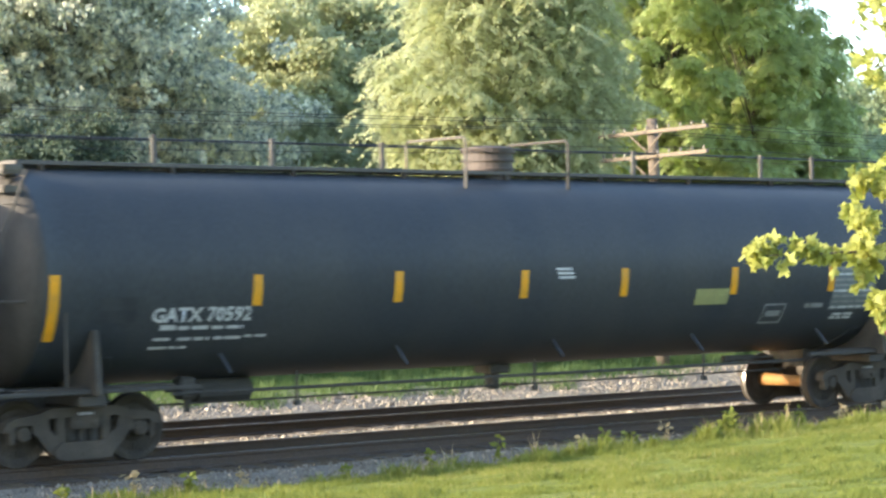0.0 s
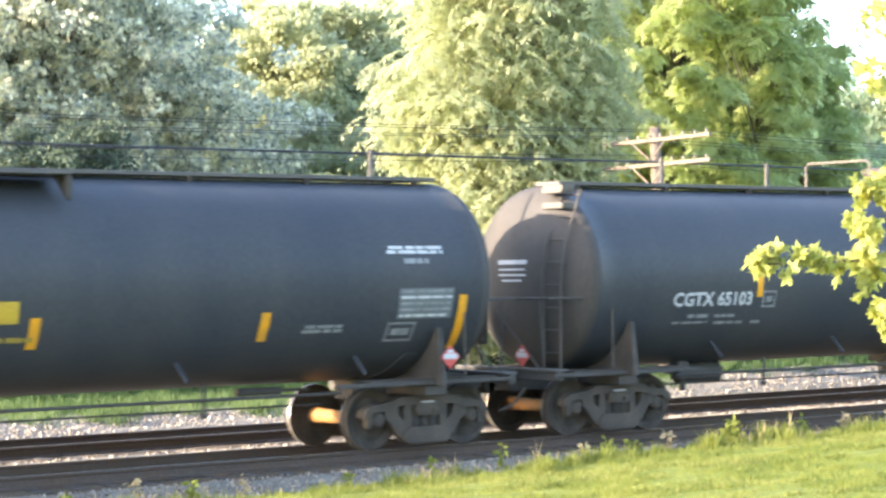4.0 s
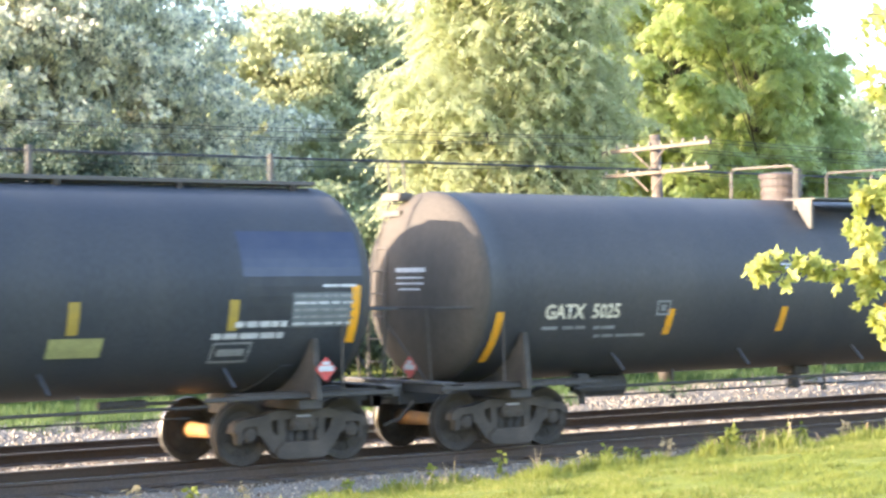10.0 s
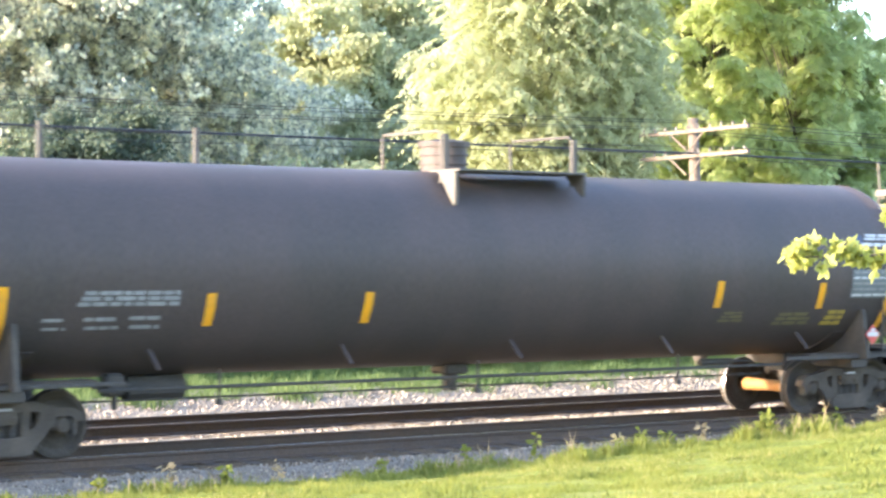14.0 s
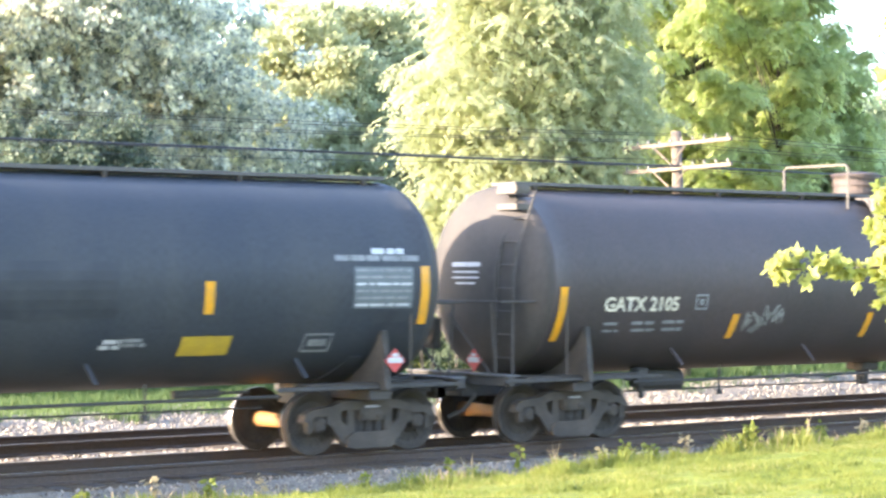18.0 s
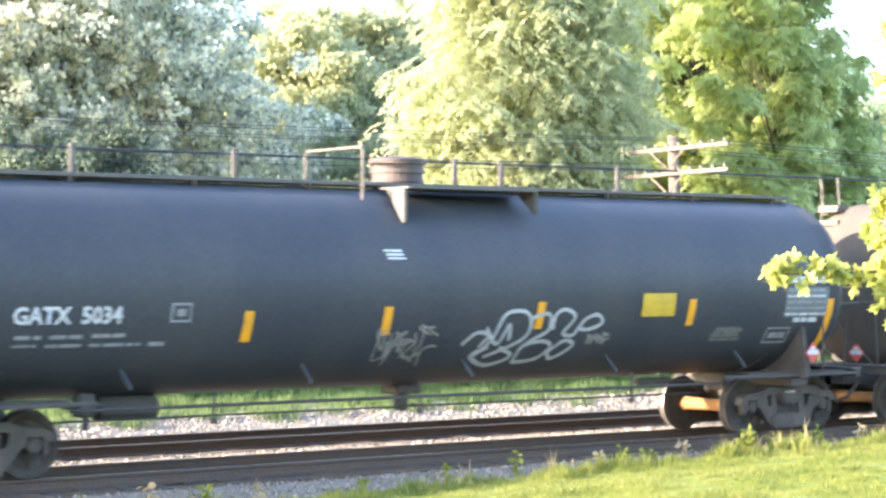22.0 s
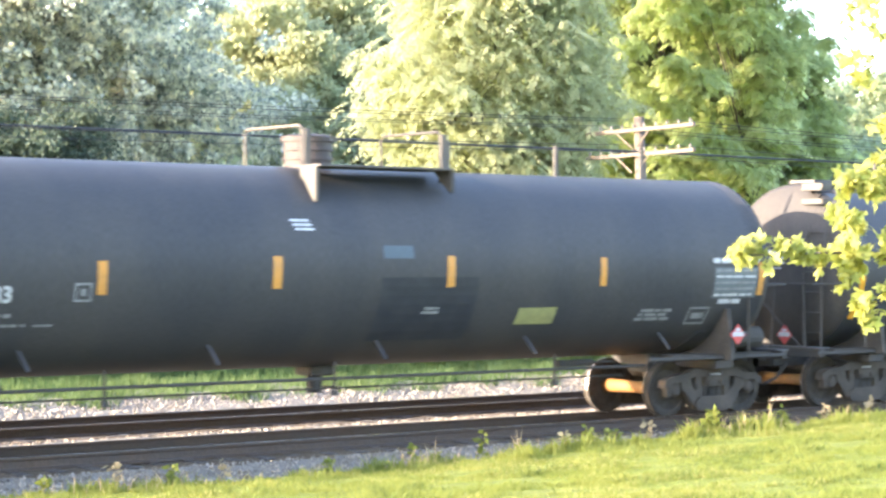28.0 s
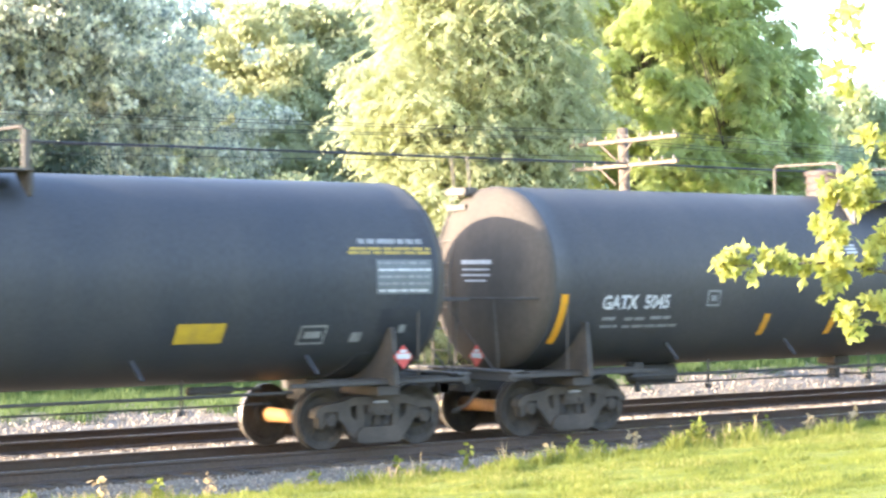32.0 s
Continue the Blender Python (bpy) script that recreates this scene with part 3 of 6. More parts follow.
grass_strip("clover_tufts", "darker green clover and grass tufts in the lawn", 8, 30, -13, -3.6, 60000, 0.05, 0.11, M_CLOVER, 27, dense=lambda x, y, r: (y < lawn_edge(x) - 0.25) & (np.sin(x * 1.7 + 0.8 * np.sin(y * 2.3)) * np.sin(y * 2.9 + x * 0.6) + 0.3 * np.sin(x * 5.1) * np.sin(y * 6.3) > 0.38 - 0.8 * (r.random(len(x)) - 0.5)), simple=True)
grass_strip("verge_grass", "green grass and weeds on the far verge of the railway", 10, 48, 7.3, 15, 160000, 0.08, 0.24, M_VERGE_SHADE, 24, dense=lambda x, y, r: y > 7.75 + 0.25 * np.sin(x * 1.7) + 0.2 * np.sin(x * 4.1) + 0.5 * r.random(len(x)) ** 2, simple=True)


def weed(x, y, h, leaves, seed, material, label):
    """A wild plant: a stem with leaves up it."""
    rng = np.random.default_rng(seed)
    w = new("weed")
    w.location = (x, y, float(ground_height(x, y)))
    tagged(w, label, "weed", "weeds at the lawn's edge")
    bm = bmesh.new()
    tube(bm, [(0, 0, -0.03), (0.02, 0.01, h * 0.5), (0.0, 0.03, h)], [0.008, 0.006, 0.003], 5)
    part("stem", bm, material, w)
    c = np.stack([rng.normal(0, 0.02, leaves), rng.normal(0, 0.02, leaves), np.linspace(0.25, 1, leaves) * h], 1)
    v, q = leaf_cloud(rng, c, np.full((leaves, 3), 0.035), 5, 0.085, 0.1)
    arrays_mesh("foliage", v, q, material, w)


for i, (x, y, h, n, dry) in enumerate(((21.45, -4.55, 0.36, 14, 0), (11.6, -4.5, 0.30, 5, 1), (13.1, -4.45, 0.28, 5, 1), (17.1, -4.5, 0.34, 6, 0), (18.6, -4.4, 0.26, 6, 1), (22.6, -4.5, 0.3, 9, 0), (10.6, -4.7, 0.22, 8, 0), (14.6, -4.5, 0.2, 9, 0), (19.6, -4.4, 0.24, 9, 0), (24.0, -4.4, 0.3, 8, 1), (21.6, -4.3, 0.42, 16, 0), (21.2, -4.65, 0.3, 12, 0), (23.3, -4.2, 0.36, 11, 0), (25.4, -4.1, 0.4, 10, 1), (26.5, -4.1, 0.38, 9, 0), (16.0, -4.4, 0.26, 8, 0), (12.3, -4.6, 0.24, 7, 0), (20.3, -4.35, 0.34, 7, 1), (19.0, -4.5, 0.3, 8, 0), (27.8, -4.0, 0.42, 9, 1))):
    weed(x, y, h, n, 60 + i, M_DRY if dry else M_GRASS, "dry straw-coloured weed at the lawn's edge" if dry else "leafy green weed at the lawn's edge")

# ---- utility pole and wires ----
def utility_pole(x, y):
    z = float(ground_height(x, y))
    pole = new("utility_pole")
    pole.location = (x, y, z)
    tagged(pole, "weathered wooden telegraph pole with two crossarms", "utility pole")
    top = 5.96 - z
    bm = bmesh.new()
    tube(bm, [(0.28, 0, -0.3), (0.14, 0, top * 0.5), (0, 0, top)], [0.17, 0.15, 0.125], 10)
    part("post", bm, M_POLE, pole, smooth=True)
    for dz in (0.32, 0.89):
        tilt = Matrix.Translation((-0.165, 0, top - dz)) @ Matrix.Rotation(radians(-1.1), 4, "X")
        bm = bmesh.new()
        box(bm, -0.045, 0.045, -1.98, 1.62, -0.045, 0.045, 0.008)
        bm.transform(tilt)
        arm = part("crossarm", bm, M_ARM, pole)
        for k in range(10):
            yy = -1.85 + k * 3.35 / 9
            bm = bmesh.new()
            tube(bm, [(0, yy, 0.04), (0, yy, 0.08)], 0.012, 5)
            lathe(bm, [(0, 0.0), (0, 0.032), (0.03, 0.032), (0.036, 0.02), (0.06, 0.026), (0.08, 0.0)], 8, Matrix.Translation((0, yy, 0.075)) @ Matrix.Rotation(-math.pi / 2, 4, "Y"))
            bm.transform(tilt)
            part("insulator", bm, M_GLASS_INS, arm)
        for e in (-1, 1):
            bm = bmesh.new()
            tube(bm, [(-0.20, e * 0.55, top - dz - 0.04 - e * 0.01), (-0.16, e * 0.06, top - dz - 0.42)], 0.022, 5)
            part("brace", bm, M_ARM, pole)
        bm = bmesh.new()
        tube(bm, [(-0.23, 0, top - dz), (0.16, 0, top - dz)], 0.018, 6)
        part("through_bolt", bm, M_WIRE, pole)
    return pole


POLE = (32.5, 8.8)
utility_pole(*POLE)


def wire(name, label, y, z, sag, r, x0=-18, x1=32.5, z0=None):
    bm = bmesh.new()
    pts = []
    for k in range(33):
        u = k / 32
        pts.append((x0 + (x1 - x0) * u, y, (z0 if z0 is not None else z) * (1 - u) + z * u - sag * 4 * u * (1 - u)))
    tube(bm, pts, r, 5)
    ob = link_mesh(name, bm, M_WIRE)
    return tagged(ob, label, "cable", "wires along the railway")


for x0, x1 in ((-18.0, 32.35), (32.35, 82.0)):
    wire("telephone_cable", "thick black telephone cable hung along the railway", 8.45, 5.12, 0.05, 0.026, x0, x1)
    for k, (dy, dz) in enumerate(((-1.55, 0.32), (-0.86, 0.32), (0.86, 0.32), (1.55, 0.32), (-1.55, 0.89), (1.2, 0.89))):
        wire("line_wire", "thin dark line wire on glass insulators", 8.8 + dy, 5.96 - dz + 0.14, 0.30, 0.007, x0, x1)

# ---- the train ----
M_BLACK = mat("tank_black", (0.042, 0.048, 0.056), 0.45, vary=0.2, scale=0.8, fine=30, bump=0.015, stretch=(1.2, 1, 0.3), tint=(0.058, 0.061, 0.064), spec=0.17)
M_DUSTY = mat("tank_dusty_black", (0.047, 0.049, 0.053), 0.5, vary=0.2, scale=0.8, fine=30, bump=0.015, stretch=(1.2, 1, 0.3), tint=(0.068, 0.066, 0.064), spec=0.2)
M_BROWN = mat("tank_brown_black", (0.060, 0.051, 0.048), 0.5, vary=0.2, scale=0.8, fine=30, bump=0.015, stretch=(1.2, 1, 0.3), tint=(0.080, 0.062, 0.058), spec=0.2)
M_GREY = mat("tank_grey", (0.070, 0.086, 0.108), 0.42, vary=0.2, scale=0.8, fine=30, bump=0.015, stretch=(1.2, 1, 0.3), tint=(0.072, 0.080, 0.090))
M_BLUE = mat("tank_blue", (0.002, 0.118, 0.262), 0.4, vary=0.12, scale=0.5, fine=30, bump=0.02, tint=(0.008, 0.080, 0.195), stretch=(1.2, 1, 0.3), spec=0.35)
M_NAVY = mat("tank_gloss_black", (0.015, 0.021, 0.040), 0.18, vary=0.12, scale=0.35, fine=30, bump=0.0, tint=(0.017, 0.022, 0.037), spec=0.75)
M_ENDDUST = mat("tank_end_dust", (0.084, 0.073, 0.061), 0.8, vary=0.2, scale=1.4, fine=30, bump=0.0, tint=(0.054, 0.050, 0.046), stretch=(1, 1, 0.2), spec=0.2)
M_ENDDARK = mat("tank_end_sooty", (0.060, 0.054, 0.048), 0.7, vary=0.2, scale=1.4, fine=30, bump=0.0, tint=(0.040, 0.038, 0.037), stretch=(1, 1, 0.2), spec=0.3)
M_ENDBROWN = mat("tank_end_brown", (0.095, 0.078, 0.066), 0.6, vary=0.12, scale=0.9, fine=30, bump=0.0, tint=(0.060, 0.050, 0.046), stretch=(1, 1, 0.35))
M_ENDGREY = mat("tank_end_grey", (0.11, 0.112, 0.112), 0.55, vary=0.12, scale=0.9, fine=30, bump=0.0, tint=(0.085, 0.09, 0.095), stretch=(1, 1, 0.35))
# Base lighter than the shell paint: the light on this end is coloured in.
M_ENDNAVY = mat("tank_end_gloss", (0.045, 0.046, 0.05), 0.2, vary=0.15, scale=0.9, fine=30, bump=0.0, spec=1.0)
M_SADDLE = mat("saddle_dusty", (0.078, 0.070, 0.059), 0.8, vary=0.35, scale=3, fine=40, bump=0.1, tint=(0.042, 0.040, 0.037), spec=0.25)
M_IRON = mat("cast_iron", (0.066, 0.057, 0.047), 0.9, vary=0.4, scale=2.5, fine=60, bump=0.25, tint=(0.104, 0.087, 0.068), spec=0.2)
M_WHEEL = mat("wheel_steel", (0.053, 0.046, 0.038), 0.9, 0.0, vary=0.4, scale=3, fine=40, bump=0.3, tint=(0.086, 0.071, 0.056), spec=0.2)
M_TREAD = mat("wheel_tread", (0.42, 0.40, 0.37), 0.35, 0.85, vary=0.15, scale=4, fine=40, bump=0)
M_AXLE = mat("axle_rust", (0.28, 0.135, 0.035), 0.75, vary=0.3, scale=5, fine=40, bump=0.1)
M_FRAME = mat("underframe_black", (0.068, 0.064, 0.058), 0.8, vary=0.4, scale=2, fine=40, bump=0.2, tint=(0.075, 0.067, 0.058), spec=0.25)
M_STEEL = mat("grating_steel", (0.10, 0.09, 0.08), 0.7, 0.1, vary=0.3, scale=3, fine=40, bump=0.1)
M_DECK = mat("walkway_grating", (0.095, 0.09, 0.082), 0.7, 0.0, vary=0.3, scale=3, fine=40, bump=0.2)
M_LIGHTBOARD = mat("board_galvanised", (0.42, 0.42, 0.42), 0.5, 0.4, vary=0.2, scale=3, fine=40, bump=0.1)
M_BLUERAIL = mat("rail_pale_blue", (0.15, 0.21, 0.27), 0.6, vary=0.2, scale=5, fine=50, bump=0.05)
M_RUSTDOME = mat("manway_rust", (0.070, 0.053, 0.045), 0.7, vary=0.35, scale=3, fine=40, bump=0.2, tint=(0.055, 0.044, 0.040))
M_WHITE = mat("lettering_white", (0.52, 0.53, 0.53), 0.6, vary=0.3, scale=5, fine=60, bump=0)
M_CREAM = mat("lettering_cream", (0.62, 0.56, 0.42), 0.6, vary=0.2, scale=5, fine=60, bump=0)
M_TAN = mat("lettering_tan", (0.36, 0.29, 0.15), 0.6, vary=0.3, scale=5, fine=60, bump=0)
M_GREYMARK = mat("lettering_grey", (0.24, 0.25, 0.25), 0.7, vary=0.4, scale=5, fine=60, bump=0)
M_FAINT = mat("lettering_faint", (0.13, 0.13, 0.12), 0.7, vary=0.3, scale=5, fine=60, bump=0)
M_DATA = mat("data_panel_grey", (0.12, 0.14, 0.145), 0.6, vary=0.3, scale=5, fine=60, bump=0)
M_YELLOW = mat("reflector_yellow", (0.78, 0.34, 0.012), 0.4, vary=0.2, scale=5, fine=50, bump=0, tint=(0.58, 0.28, 0.04))
M_ORANGE = mat("reflector_orange", (0.62, 0.27, 0.05), 0.45, vary=0.2, scale=5, fine=50, bump=0)
M_PANEL = mat("panel_yellow", (0.52, 0.34, 0.03), 0.5, vary=0.25, scale=5, fine=50, bump=0)
M_OLIVE = mat("panel_faded_yellow", (0.30, 0.30, 0.12), 0.6, vary=0.3, scale=5, fine=50, bump=0)
M_DULLY = mat("lettering_dull_yellow", (0.36, 0.25, 0.04), 0.6, vary=0.3, scale=5, fine=50, bump=0)
M_FAINTY = mat("lettering_faint_yellow", (0.13, 0.11, 0.05), 0.7, vary=0.3, scale=5, fine=50, bump=0)
M_PATCH = mat("fresh_paint_patch", (0.029, 0.033, 0.040), 0.45, vary=0.15, scale=3, fine=50, bump=0, spec=0.3)
M_PLATE = mat("plate_blue_grey", (0.052, 0.060, 0.066), 0.5, vary=0.2, scale=3, fine=50, bump=0)
M_GLOSSB = mat("gloss_blue_panel", (0.018, 0.027, 0.055), 0.3, vary=0.15, scale=3, fine=50, bump=0)
M_TEAL = mat("panel_teal", (0.055, 0.085, 0.105), 0.5, vary=0.2, scale=3, fine=50, bump=0)
M_RED = mat("placard_red", (0.55, 0.06, 0.05), 0.5, vary=0.15, scale=5, fine=50, bump=0)
M_HOOP = mat("rail_primer", (0.105, 0.092, 0.075), 0.7, vary=0.3, scale=5, fine=50, bump=0.05)
M_SPRAY = mat("spray_paint", (0.40, 0.42, 0.42), 0.6, vary=0.35, scale=6, fine=50, bump=0)
M_SPRAYDIM = mat("spray_paint_worn", (0.25, 0.245, 0.22), 0.65, vary=0.4, scale=6, fine=50, bump=0)
MARK_MATS = {"w": M_WHITE, "g": M_GREYMARK, "G": M_FAINT, "s": M_YELLOW, "O": M_ORANGE, "y": M_PANEL, "p": M_OLIVE, "v": M_DULLY, "V": M_FAINTY, "k": M_PATCH, "K": M_PLATE, "b": M_GLOSSB, "t": M_TEAL}
MARK_NAMES = {"w": "lettering_bar", "g": "lettering_bar", "G": "lettering_bar", "s": "reflector_stripe", "O": "reflector_stripe", "y": "sign_panel", "p": "sign_panel", "v": "lettering_bar", "V": "lettering_bar", "k": "paint_patch", "K": "side_plate", "b": "paint_patch", "t": "paint_patch"}

RT, ZC = 1.51, 2.53          # tank radius and height of its axis
HEAD = 0.52                  # depth of a tank end
END = 1.17                   # from coupling face to the end of the straight shell


def on_side(x, z, lift=0.0):
    """A point of the tank's near side."""
    a = math.asin(max(-0.99, min(0.99, (z - ZC) / RT)))
    return Vector((x, -(RT + lift) * math.cos(a), ZC + (RT + lift) * math.sin(a)))


def patch(bm, x0, x1, z0, z1, lift=0.005, cut=None):
    """A thin sheet bent to the tank's side."""
    n = max(1, int(abs(z1 - z0) / 0.12))
    rows = [[bm.verts.new(on_side(x, z0 + (z1 - z0) * k / n, lift)) for x in (x0, x1)] for k in range(n + 1)]
    for a, b in zip(rows, rows[1:]):
        bm.faces.new((a[0], a[1], b[1], b[0]))


def text_row(bm, rng, x0, x1, z0, z1, lift, short, long):
    """A line of writing too small to read: word-long bars strung on a hair-thin baseline."""
    za, zb = z0 + (z1 - z0) * 0.46, z0 + (z1 - z0) * 0.54
    a, last = x0, None
    while a < x1 - 0.04:
        b = min(x1, a + rng.uniform(short, long))
        v = [bm.verts.new(on_side(x, z, lift)) for x, z in ((a, z0), (b, z0), (b, za), (b, zb), (b, z1), (a, z1), (a, zb), (a, za))]
        bm.faces.new(v)
        if last:
            bm.faces.new((last[0], v[7], v[6], last[1]))
        last = (v[2], v[3])
        a = b + rng.uniform(0.025, 0.055)


def ribbon(bm, pts, w, lift=0.006):
    """A painted stroke on the tank's side along points (x, z)."""
    prev = None
    for i, (x, z) in enumerate(pts):
        x2, z2 = pts[min(i + 1, len(pts) - 1)]
        x1, z1 = pts[max(i - 1, 0)]
        d = Vector((x2 - x1, z2 - z1))
        d = d.normalized() if d.length > 1e-6 else Vector((1, 0))
        n = Vector((-d.y, d.x)) * w / 2
        cur = (bm.verts.new(on_side(x + n.x, z + n.y, lift)), bm.verts.new(on_side(x - n.x, z - n.y, lift)))
        if prev:
            bm.faces.new((prev[0], prev[1], cur[1], cur[0]))
        prev = cur


def lettering(text, x0, x1, z0, z1, material, parent):
    """Words in the built-in font, bent to the tank's side."""
    def flat(body):
        cu = bpy.data.curves.new("letters", "FONT")
        cu.body = body
        cu.offset = 0.03
        cu.resolution_u = 2
        tmp = bpy.data.objects.new("letters", cu)
        scene.collection.objects.link(tmp)
        bpy.context.view_layer.update()
        me = bpy.data.meshes.new_from_object(tmp.evaluated_get(bpy.context.evaluated_depsgraph_get()))
        bpy.data.objects.remove(tmp)
        return me

    me = flat(text)
    co = np.array([v.co for v in me.vertices])
    lo, hi = co.min(0), co.max(0)
    cut = max(v.co.x for v in flat(text.split()[0]).vertices) + 0.05
    for side in (0, 1) if " " in text else (0,):
        bm = bmesh.new()
        bm.from_mesh(me)
        bmesh.ops.delete(bm, geom=[v for v in bm.verts if (v.co.x > cut) != bool(side)], context="VERTS")
        for v in bm.verts:
            x = x0 + (v.co.x - lo[0]) / (hi[0] - lo[0]) * (x1 - x0)
            z = z0 + (v.co.y - lo[1]) / (hi[1] - lo[1]) * (z1 - z0)
            v.co = on_side(x, z, 0.006)
        part("lettering", bm, material, parent)


THROW_UP = [[(0.0, 0.55), (0.08, 0.37), (0.17, 0.42), (0.13, 0.6)], [(0.12, 0.75), (0.2, 0.5), (0.26, 0.1), (0.4, 0.06), (0.46, 0.25), (0.42, 0.5), (0.2, 0.75)], [(0.14, 0.3), (0.25, 0.55), (0.3, 0.25), (0.33, 0.5)], [(0.46, 0.15), (0.58, 0.1), (0.6, 0.35), (0.5, 0.5), (0.45, 0.6)], [(0.63, 0.35), (0.63, 0.12), (0.7, 0.03), (0.78, 0.15), (0.72, 0.4), (0.8, 0.45)], [(0.8, 0.45), (0.86, 0.2), (0.95, 0.12), (1, 0.25), (0.9, 0.35), (0.82, 0.32)], [(0.44, 0.85), (0.45, 0.6), (0.58, 0.52), (0.66, 0.6), (0.6, 0.8), (0.44, 0.85)], [(0.2, 0.6), (0.1, 0.72), (0.25, 0.88), (0.4, 0.75), (0.28, 0.6)], [(0.66, 0.7), (0.75, 0.52), (0.83, 0.6), (0.72, 0.8), (0.66, 0.7)]]
TAG = [[(0.0, 0.95), (0.2, 0.3), (0.33, 0.02), (0.42, 0.25), (0.44, 0.55)], [(0.44, 0.5), (0.52, 0.2), (0.62, 0.1), (0.68, 0.4), (0.74, 0.1), (0.95, 0.05), (1, 0.35), (0.9, 0.42), (0.98, 0.55), (0.85, 0.85), (0.65, 0.95), (0.6, 0.8), (0.35, 0.95), (0.3, 0.75), (0.15, 1), (0, 0.95)], [(0.27, 0.45), (0.24, 0.7)], [(0.6, 0.45), (0.55, 0.7), (0.62, 0.6)]]
FAINT_TAG = [[(0.0, 0.9), (0.1, 0.5), (0.15, 0.1), (0.5, 0.05), (0.95, 0.1), (1, 0.3), (0.9, 0.9), (0.5, 0.95), (0, 0.9)], [(0.2, 0.8), (0.28, 0.25), (0.36, 0.7), (0.45, 0.25), (0.52, 0.7)], [(0.55, 0.3), (0.7, 0.25), (0.6, 0.5), (0.75, 0.6), (0.6, 0.8)], [(0.78, 0.3), (0.86, 0.3), (0.8, 0.7)]]
SCRAWL = [[(0.12, 0.2), (0.04, 0.3), (0.0, 0.7), (0.06, 0.95), (0.13, 0.85)], [(0.16, 1.0), (0.22, 0.2), (0.27, 0.95)], [(0.32, 1.0), (0.33, 0.3), (0.42, 0.9), (0.43, 0.2)], [(0.56, 0.2), (0.5, 0.35), (0.58, 0.6), (0.54, 0.9), (0.48, 0.85)], [(0.72, 0.1), (0.63, 0.15), (0.62, 0.9), (0.72, 0.9)], [(0.62, 0.5), (0.7, 0.5)], [(0.77, 0.9), (0.78, 0.1), (0.87, 0.2), (0.79, 0.5), (0.87, 0.9)], [(1.0, 0.1), (0.92, 0.15), (0.91, 0.9), (1.0, 0.85)], [(0.92, 0.5), (0.98, 0.5)]]
SHORT_SCRAWL = [[(0.0, 0.95), (0.05, 0.2), (0.18, 0.85), (0.22, 0.15)], [(0.38, 0.2), (0.3, 0.5), (0.38, 0.85), (0.47, 0.55), (0.4, 0.2)], [(0.53, 0.2), (0.6, 0.85), (0.67, 0.4), (0.74, 0.85), (0.85, 0.15), (1.0, 0.0)]]
LOOPS = [[(0.0, 0.8), (0.15, 0.2), (0.3, 0.3), (0.2, 0.8), (0.4, 0.9), (0.5, 0.2), (0.62, 0.3), (0.52, 0.85), (0.75, 0.8), (0.8, 0.15), (0.95, 0.3), (0.85, 0.8), (1.0, 0.9)], [(0.1, 0.95), (0.45, 0.55), (0.9, 0.5)]]


def scribble(seed, n, size):
    """Many short crossing strokes that fill a unit field."""
    r = random.Random(seed)
    out = []
    for i in range(n):
        u, v = (i + r.random()) / n, r.uniform(0.2, 0.8)
        out.append([(min(1, max(0, u + r.uniform(-size, size))), min(1, max(0, v + r.uniform(-0.4, 0.4)))) for _ in range(4)])
    return out


def smooth_line(pts):
    """A rounded line through the points of a painted stroke."""
    if len(pts) < 3:
        return pts
    p = [pts[0]] + list(pts) + [pts[-1]]
    out = []
    for a, b, c, d in zip(p, p[1:], p[2:], p[3:]):
        for i in range(7):
            t = i / 7
            out.append(tuple(0.5 * (2 * b[j] + (c[j] - a[j]) * t + (2 * a[j] - 5 * b[j] + 4 * c[j] - d[j]) * t * t + (3 * b[j] - a[j] - 3 * c[j] + d[j]) * t ** 3) for j in (0, 1)))
    return out + [pts[-1]]


PROTO = {}


def shared(name, build, material, parent, label="", smooth=False):
    """A part whose mesh is made once and then shared."""
    if name not in PROTO:
        bm = bmesh.new()
        build(bm)
        me = bpy.data.meshes.new(name)
        bm.to_mesh(me)
        bm.free()
        for mm in (material if isinstance(material, (list, tuple)) else [material]):
            me.materials.append(mm)
        if smooth:
            me.polygons.foreach_set("use_smooth", [True] * len(me.polygons))
        PROTO[name] = me
    ob = new(name.split("/")[0], PROTO[name])
    ob.parent = parent
    if label:
        ob["label"] = label
    return ob


WHEEL_R, BASE = 0.457, 1.75
TURNING = []


def wheel_mesh(bm, s):
    m = Matrix.Rotation(math.pi / 2, 4, "Z")
    lathe(bm, [(-0.07, 0.0), (-0.07, 0.10), (-0.05, 0.12), (-0.02, 0.2), (-0.015, 0.33), (-0.055, 0.385), (-0.065, 0.445), (-0.06, 0.455), (0.04, 0.462), (0.045, 0.485), (0.065, 0.48), (0.07, 0.385), (0.02, 0.33), (0.015, 0.2), (0.06, 0.11), (0.06, 0.0)], 28, Matrix.Scale(-s, 4, (0, 1, 0)) @ m)
    bm.normal_update()
    for f in bm.faces:
        c = f.calc_center_median()
        if math.hypot(c.x, c.z) > 0.4565 and abs(f.normal.y) < 0.6:
            f.material_index = 1
    for k in range(4):
        a = k * math.pi / 2
        tube(bm, [(0.2 * math.cos(a), s * 0.03, 0.2 * math.sin(a)), (0.3 * math.cos(a), s * 0.03, 0.3 * math.sin(a))], 0.012, 4)


